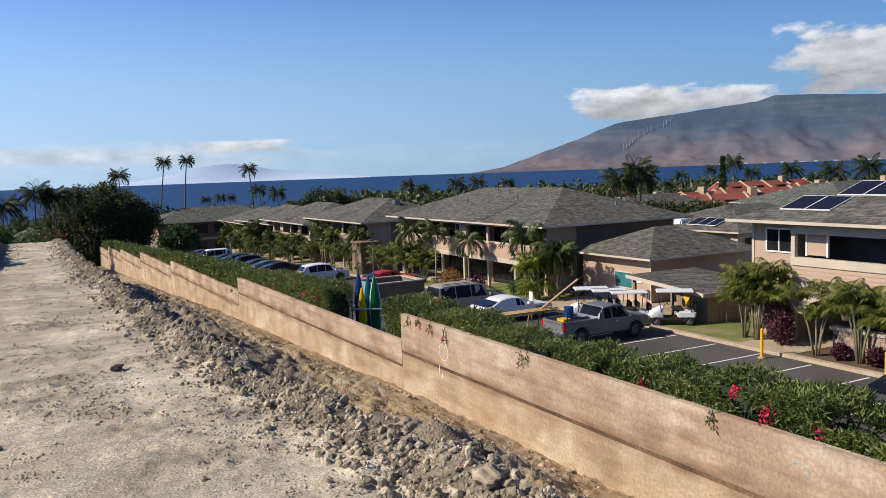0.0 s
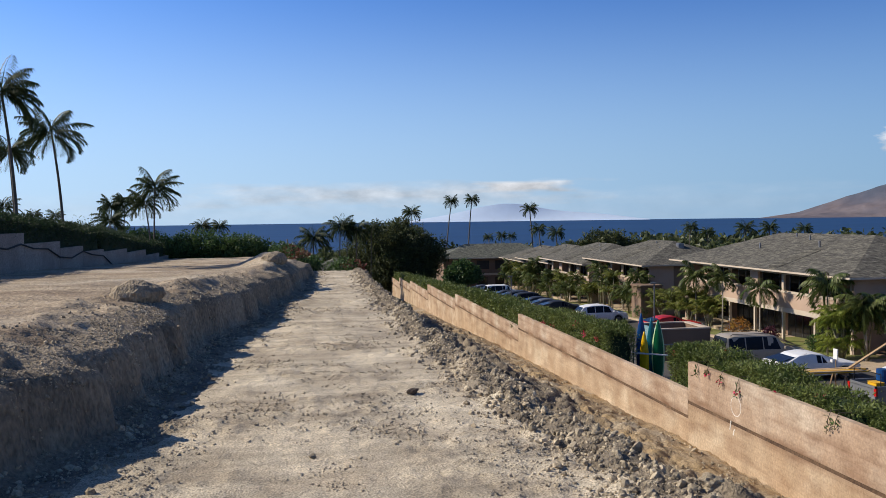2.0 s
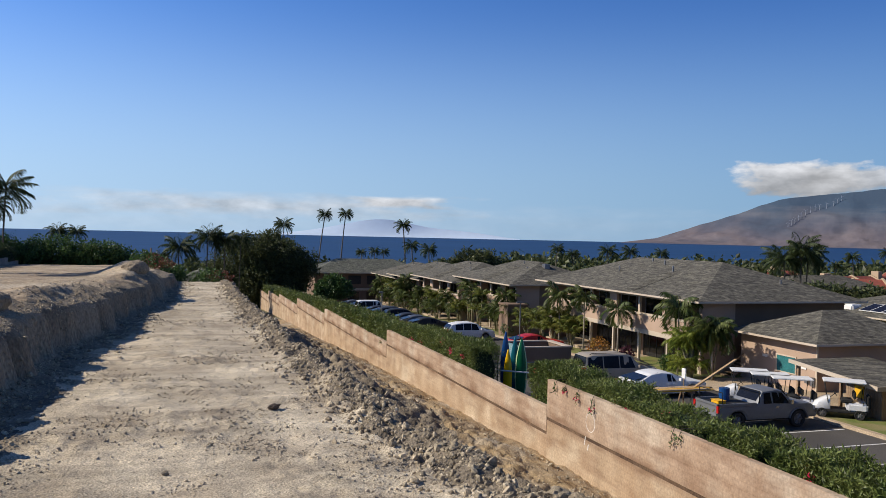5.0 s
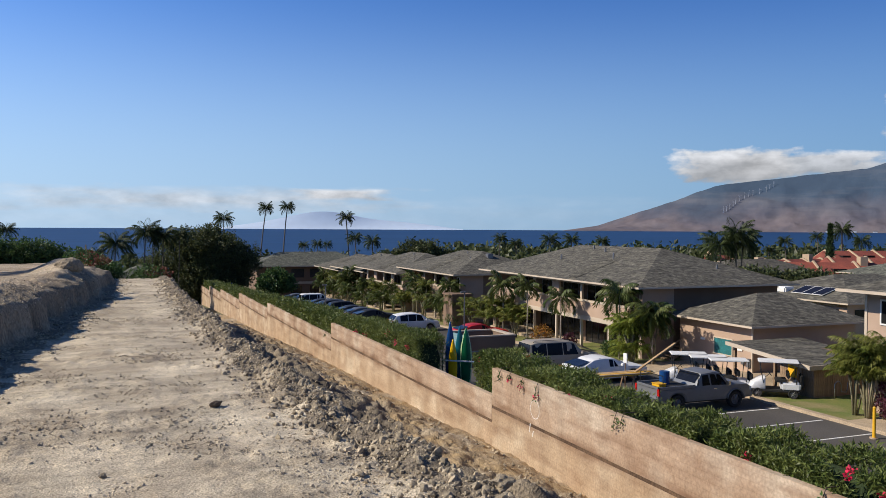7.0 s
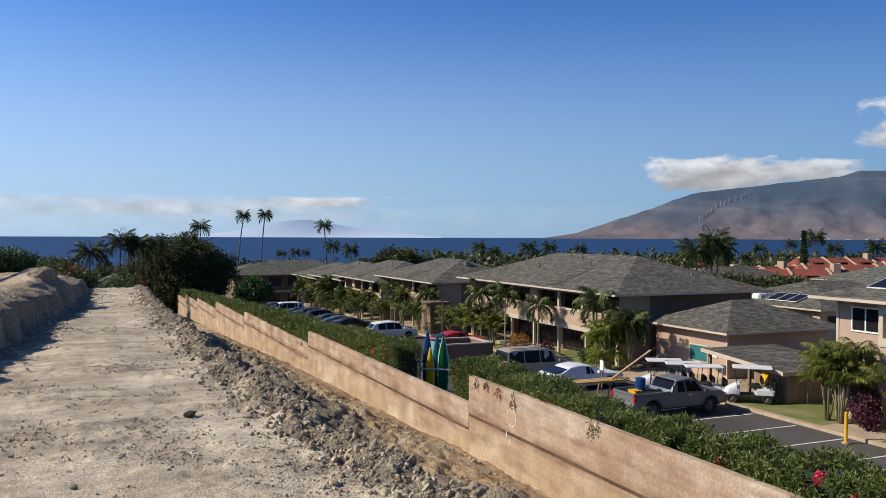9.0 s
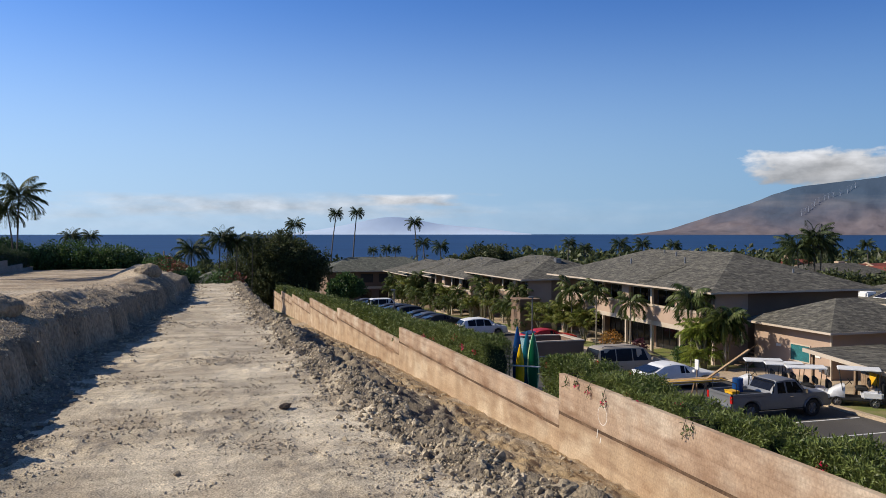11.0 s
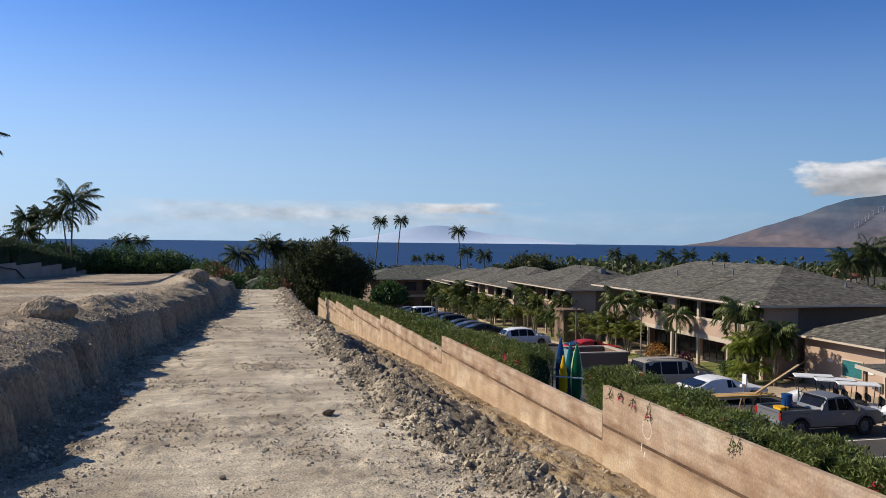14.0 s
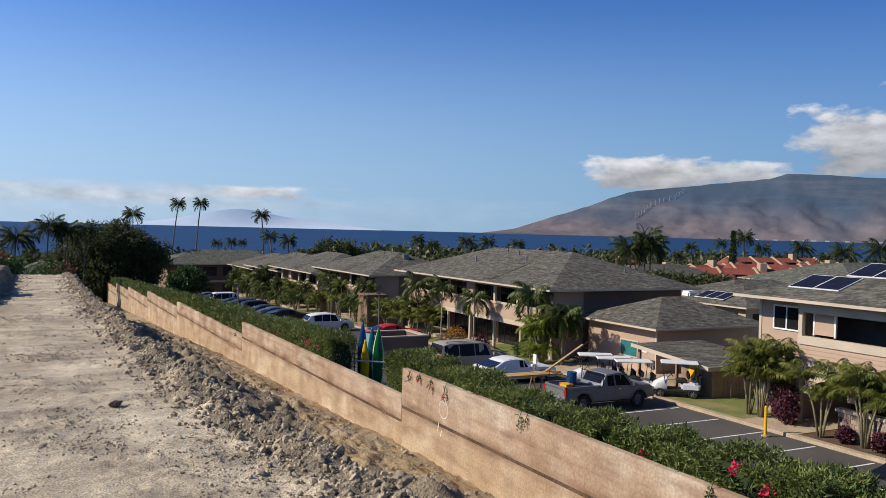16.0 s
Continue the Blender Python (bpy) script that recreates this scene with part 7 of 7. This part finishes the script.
# ---- things in the car park ----
def surfboard(y, x, low, high, width, colour, label, lean=0.0, stripe=None):
    """A paddle board on end: a pointed oval plan with rounded rails and a slight rocker."""
    b = thing("paddle_board", label, "paddle board", "paddle boards in the rack", (x, y, low), 67)
    L = high - low
    V, F = [], []
    n = 22
    for i in range(n + 1):
        f = i / n
        w = width / 2 * max(0.04, (math.sin(math.pi * (0.08 + 0.90 * f)) ** 0.62) * (1 if f < 0.6 else 1 - 0.35 * ((f - 0.6) / 0.4) ** 2))
        th = 0.055 * max(0.15, math.sin(math.pi * (0.05 + 0.9 * f)) ** 0.5)
        z, rock_ = L * f, 0.14 * (f - 0.5) ** 2 * 4 * 0.6
        for a, t_ in ((-1, 0), (-0.8, 1), (0, 1.15), (0.8, 1), (1, 0), (0.8, -1), (0, -1.1), (-0.8, -1)):
            V.append((t_ * th + rock_ + lean * f, a * w, z))
        if i:
            p, q = (i - 1) * 8, i * 8
            F += [(p + k, p + (k + 1) % 8, q + (k + 1) % 8, q + k) for k in range(8)]
    F += [tuple(range(8))[::-1], tuple(range(n * 8, n * 8 + 8))]
    part("deck", mesh_of("board_deck", V, F, colour, smooth=True), None, b)
    part("fin", box(0.07, -0.01, 0.25, 0.24, 0.01, 0.5, 0.004), M_BLACK, b)
    if stripe:
        for edge in ((7, 0, 1), (3, 4, 5)):
            Q = [(V[8 * k + e][0] * 1.04, V[8 * k + e][1] * 1.03, V[8 * k + e][2]) for k in range(n + 1) for e in edge]
            part("rail_stripe", mesh_of("rail_stripe", Q, [(3 * k + e, 3 * k + e + 1, 3 * k + e + 4, 3 * k + e + 3) for k in range(n) for e in (0, 1)], stripe), None, b, "pale rail")
    return b


def gel(name, c):
    return surface(name, c, tuple(v * 0.9 for v in c), rough=0.25, scale=1.5, fine=14, bump=0, grain=0.06)


B_BLUE, B_YEL, B_TEAL, B_GREEN = gel("blue_gelcoat", (0.01, 0.06, 0.20)), gel("yellow_gelcoat", (0.80, 0.50, 0.01)), gel("teal_gelcoat", (0.008, 0.12, 0.17)), gel("green_gelcoat", (0.008, 0.13, 0.05))
surfboard(36.61, 14.72, -4.3, -1.05, 0.46, B_BLUE, "tall blue paddle board on end", -0.1)
surfboard(35.9, 14.57, -4.3, -1.8, 0.42, B_YEL, "shorter yellow paddle board on end", -0.05)
surfboard(36.26, 15.06, -4.3, -1.25, 0.45, B_TEAL, "teal paddle board on end", -0.1)
surfboard(35.93, 15.25, -4.3, -1.3, 0.56, B_GREEN, "broad green paddle board with pale rails", -0.1, gel("pale_green_gelcoat", (0.42, 0.62, 0.34)))
rack = thing("board_rack", "pipe rack holding paddle boards on end", "rack")
for x in (14.1, 16.5):
    part("upright", rod((x, 36.0, -5.05), (x, 36.0, -2.5), 0.03), M_STEEL, rack)
    part("upright", rod((x, 36.9, -5.05), (x, 36.9, -2.5), 0.03), M_STEEL, rack)
    part("foot", box(x - 0.06, 35.0, -5.06, x + 0.06, 37.0, -4.45), M_WOOD, rack)
part("rail", rod((13.95, 35.75, -2.72), (16.3, 34.85, -2.85), 0.035), M_WHITE, rack, "white padded rail")
part("rail", rod((14.1, 36.9, -2.6), (16.5, 36.9, -2.6), 0.03), M_STEEL, rack)
part("tray", box(14.0, 34.9, -4.45, 16.6, 37.0, -4.3, 0.02), M_WOOD, rack)

bin_ = thing("bin_enclosure", "brown walled bin enclosure with pale rim and teal side", "enclosure")
bz = float(lot_z(47)) - 0.1
part("wall", box(20.15, 47.0, bz, 23.40, 47.15, -3.38), M_STUCCO2, bin_)
part("wall", box(23.10, 47.15, bz, 23.40, 50.0, -3.38), M_STUCCO2, bin_)
part("wall", box(20.30, 49.85, bz, 23.25, 50.0, -3.38), M_STUCCO2, bin_)
part("gate", box(20.15, 47.15, bz + 0.1, 20.38, 50.0, -3.4), surface("faded_teal_paint", (0.20, 0.32, 0.34), (0.16, 0.27, 0.29), rough=0.7, scale=1.5, fine=14, bump=0.1), bin_, "faded teal gate")
for q in [(20.1, 46.95, 23.45, 47.2), (23.05, 47.2, 23.45, 50.05), (20.1, 49.8, 23.05, 50.05)]:
    part("rim", box(q[0], q[1], -3.38, q[2], q[3], -3.30, 0.01), M_TRIM, bin_, "cream rim")

for y, lb in ((24.65, 0), (18.95, 0)):
    bo = thing("bollard", "yellow pipe bollard beside the kerb", "bollard", "yellow bollards", (28.35, y, -4.995))
    part("pipe", rod((0, 0, 0), (0, 0, 1.25), 0.065, seg=14), M_YELLOW, bo)
    part("cap", rod((0, 0, 1.25), (0, 0, 1.30), 0.065, 0.03, seg=14), M_YELLOW, bo)
    part("footing", rod((0, 0, 0), (0, 0, 0.05), 0.17, seg=14), M_CONC, bo)
lp = thing("lamp_post", "slim grey car park lamp post", "lamp post", "", (26.3, 62.0, float(lot_z(62))))
part("pole", rod((0, 0, 0), (0, 0, 3.9), 0.06, 0.05, seg=10), M_STEEL, lp)
part("lamp_head", box(-0.35, -0.14, 3.9, 0.15, 0.14, 4.02, 0.03), M_STEEL, lp)
lp2 = thing("lamp_post", "slim grey car park lamp post", "lamp post", "", (20.6, 86.0, float(lot_z(86))))
part("pole", rod((0, 0, 0), (0, 0, 3.8), 0.06, 0.05, seg=10), M_STEEL, lp2)
part("lamp_head", box(-0.35, -0.14, 3.8, 0.15, 0.14, 3.92, 0.03), M_STEEL, lp2)

# lumber on trestles between the parked cars
for x in (20.6, 23.4):
    tr = thing("trestle", "rough timber trestle under stacked lumber", "trestle", "trestles", (x, 34.6, float(lot_z(34.6))))
    part("beam", box(-0.06, -0.6, 1.15, 0.06, 0.6, 1.27), M_WOOD, tr)
    for s in (-1, 1):
        for q in (-1, 1):
            part("leg", rod((q * 0.28, s * 0.5, 0), (0, s * 0.45, 1.18), 0.04, seg=4), M_WOOD, tr)
for k in range(9):
    z = -3.73 + 0.052 * (k // 5) + 0.026
    yy = 34.15 + 0.2 * (k % 5)
    pl = new("plank", box(-2.3, -0.08, -0.024, 2.3, 0.08, 0.024, 0.004) and mesh_of("plank", [(a * 2.4, b * 0.085, c * 0.024) for a in (-1, 1) for b in (-1, 1) for c in (-1, 1)], [(0, 1, 3, 2), (4, 6, 7, 5), (0, 4, 5, 1), (2, 3, 7, 6), (0, 2, 6, 4), (1, 5, 7, 3)], M_LUMBER if k % 3 else M_YELLOW))
    pl.matrix_world = pose(22.1 + 0.25 * math.sin(k * 2.1), yy, z, 0, 0, 1.5 * math.sin(k * 3.3))
    tagged(pl, "pale lumber plank stacked on trestles", "plank", "planks on the trestles")
pole = new("plank", mesh_of("plank", [(a * 1.5, b * 0.07, c * 0.03) for a in (-1, 1) for b in (-1, 1) for c in (-1, 1)], [(0, 1, 3, 2), (4, 6, 7, 5), (0, 4, 5, 1), (2, 3, 7, 6), (0, 2, 6, 4), (1, 5, 7, 3)], M_LUMBER))
pole.matrix_world = pose(24.9, 34.6, -3.05, 0, -27, 4)
tagged(pole, "pale plank propped up at a slant", "plank", "planks on the trestles")
brl = thing("barrel", "blue plastic barrel in the truck bed", "barrel", "", (23.9, 32.4, -3.868))
bm = rod((0, 0, 0), (0, 0, 0.6), 0.24, 0.24, seg=18)
part("drum", bm, B_BLUE, brl)
part("hoop", rod((0, 0, 0.28), (0, 0, 0.33), 0.255, seg=18), B_BLUE, brl)
crt = thing("crate", "yellow plastic crate in the truck bed", "crate", "", (23.3, 32.0, -3.868))
part("bin", box(-0.2, -0.28, 0, 0.2, 0.28, 0.13, 0.02), M_YELLOW, crt)
part("rim", box(-0.22, -0.30, 0.13, 0.22, 0.30, 0.15, 0.01), M_YELLOW, crt)
sg = thing("sign", "small white blank sign on a post", "sign", "", (24.3, 36.2, float(lot_z(36.2))))
part("post", rod((0, 0, 0), (0, 0, 1.55), 0.03), M_WOOD, sg)
part("panel", box(-0.03, -0.16, 1.5, 0.03, 0.16, 2.0, 0.01), M_WHITE, sg)
rk = thing("bike_rack", "bent grey pipe bike rack by the shed", "bike rack", "", (32.6, 30.6, -4.88))
part("hoop", tube_mesh("hoop", [(0, 0, 0), (0, 0, 0.75), (0.12, 0, 0.85), (0.3, 0, 0.85), (0.42, 0, 0.7), (0.42, 0, 0.35), (0.75, 0, 0.3), (0.85, 0, 0.5), (0.85, 0, 0.8)], 0.03, M_STEEL), None, rk)
st = thing("stair", "dark outside stair with slanted handrail", "stair", "", (33.2, 44.2, -5.2))
for k in range(9):
    part("tread", box(0.28 * k, 0.0, 0.18 * k + 0.1, 0.28 * k + 0.3, 1.2, 0.18 * k + 0.16), M_WOOD, st)
part("handrail", rod((0, 0.02, 1.0), (2.5, 0.02, 2.6), 0.04), M_WOOD, st)
part("stringer", rod((0, 0.05, 0.05), (2.5, 0.05, 1.65), 0.09, seg=4), M_WOOD, st)

# chalk marks on the wall
M_CHALK = surface("white_chalk", (0.72, 0.68, 0.62), (0.6, 0.55, 0.5), rough=1, scale=6, fine=40, bump=0)
M_CHALKB = surface("blue_spray_paint", (0.12, 0.34, 0.42), (0.2, 0.4, 0.45), rough=0.9, scale=6, fine=40, bump=0)


def ring_mark(y, z, ry, rz_, mt, label, arc=6.28):
    V, F = [], []
    for k in range(29):
        w = arc * k / 28 + 0.4
        for q in (0.925, 1.0):
            V.append((WALL_X - 0.0165, y + ry * q * math.cos(w), z + rz_ * q * math.sin(w)))
        if k:
            F.append((2 * k - 2, 2 * k - 1, 2 * k + 1, 2 * k))
    o = new("paint_mark", mesh_of("paint_mark", V, F, mt))
    tagged(o, label, "paint mark", "marks on the wall")


ring_mark(22.9, -2.2, 0.3, 0.3, M_CHALK, "white sprayed ring on the wall")
ring_mark(9.6, -1.95, 0.2, 0.13, M_CHALKB, "blue sprayed arc on the wall", 3.4)
for y, z, h in ((23.3, -2.98, 0.3), (23.1, -3.1, 0.2)):
    o = new("paint_mark", mesh_of("paint_mark", [(WALL_X - 0.006, y, z), (WALL_X - 0.006, y - 0.05, z), (WALL_X - 0.006, y - 0.12, z + h), (WALL_X - 0.006, y - 0.07, z + h)], [(0, 1, 2, 3)], M_CHALK))
    tagged(o, "white sprayed stroke on the wall", "paint mark", "marks on the wall")

for y_, x_ in ((114.8, 14.6), (116.0, 14.7)):
    surfboard(y_, x_, -6.9, -4.35, 0.55, B_BLUE, "blue paddle board on end beyond the hedge")
stand = thing("board_rack", "low timber rack under the far blue boards", "rack", "", (0, 0, 0))
part("tray", box(14.2, 114.2, float(lot_z(115)) - 0.05, 15.2, 116.6, -6.9), M_WOOD, stand)

# ---- wind turbines on the far mountain ----
# white greyed in the base colour to stand for haze
M_HAZEWHITE = surface("haze_tinted_white_paint", (0.40, 0.42, 0.47), (0.36, 0.38, 0.43), rough=0.8, scale=0.1, fine=1, bump=0, grain=0.05, spec=0)


def wind_turbine(az, el, k):
    """A white three-bladed turbine with its foot set into the slope."""
    el = radians(el)
    x, y = bearing(az, 4000)
    way = Vector((x, y, 4000 * math.tan(el))).normalized()
    hit, place, _, _ = mountain.ray_cast(Vector((0, 0, 3.5)), way)
    if not hit:
        return
    x, y, foot = place
    w = thing("wind_turbine", "tiny white wind turbine on the hazy mountain slope", "wind turbine", "wind turbines on the mountain", (x, y, foot), -az)
    part("tower", rod((0, 0, -4), (0, 0, 23), 1.1, 0.6, seg=8), M_HAZEWHITE, w)
    part("nacelle", box(-0.9, -2.0, 22.4, 0.9, 2.0, 24.2, 0.3), M_HAZEWHITE, w)
    for q in range(3):
        a = radians(120 * q + 37 * k)
        part("blade", rod((0, -2.4, 23.3), (11 * math.sin(a), -2.4, 23.3 + 11 * math.cos(a)), 0.55, 0.2, seg=5), M_HAZEWHITE, w)


for k, (az, el) in enumerate([(40.3, 1.0), (40.5, 1.12), (40.7, 1.26), (40.9, 1.42), (41.05, 1.6), (41.3, 1.78), (41.6, 1.95), (41.85, 2.06), (42.1, 2.12), (42.5, 2.22), (42.9, 2.36), (43.1, 2.5), (43.35, 2.68)]):
    wind_turbine(az, el, k)

# pale buildings on the far shore, at the foot of the mountain
for k in range(12):
    x, y = bearing(46.5 + 0.85 * k + 0.3 * math.sin(5.1 * k), 4285)
    b_ = thing("far_building", "tiny pale building on the far shore", "building", "buildings on the far shore", (x, y, -14.2), -50)
    w_, h_ = 7 + 5 * abs(math.sin(2.3 * k)), 5 + 3 * abs(math.cos(1.7 * k))
    part("wall", box(-w_, -4, 0, w_, 4, h_, 0.2), M_HAZEWHITE, b_)
    part("roof", box(-w_ - 0.5, -4.5, h_, w_ + 0.5, 4.5, h_ + 1.2, 0.4), M_MTN, b_)
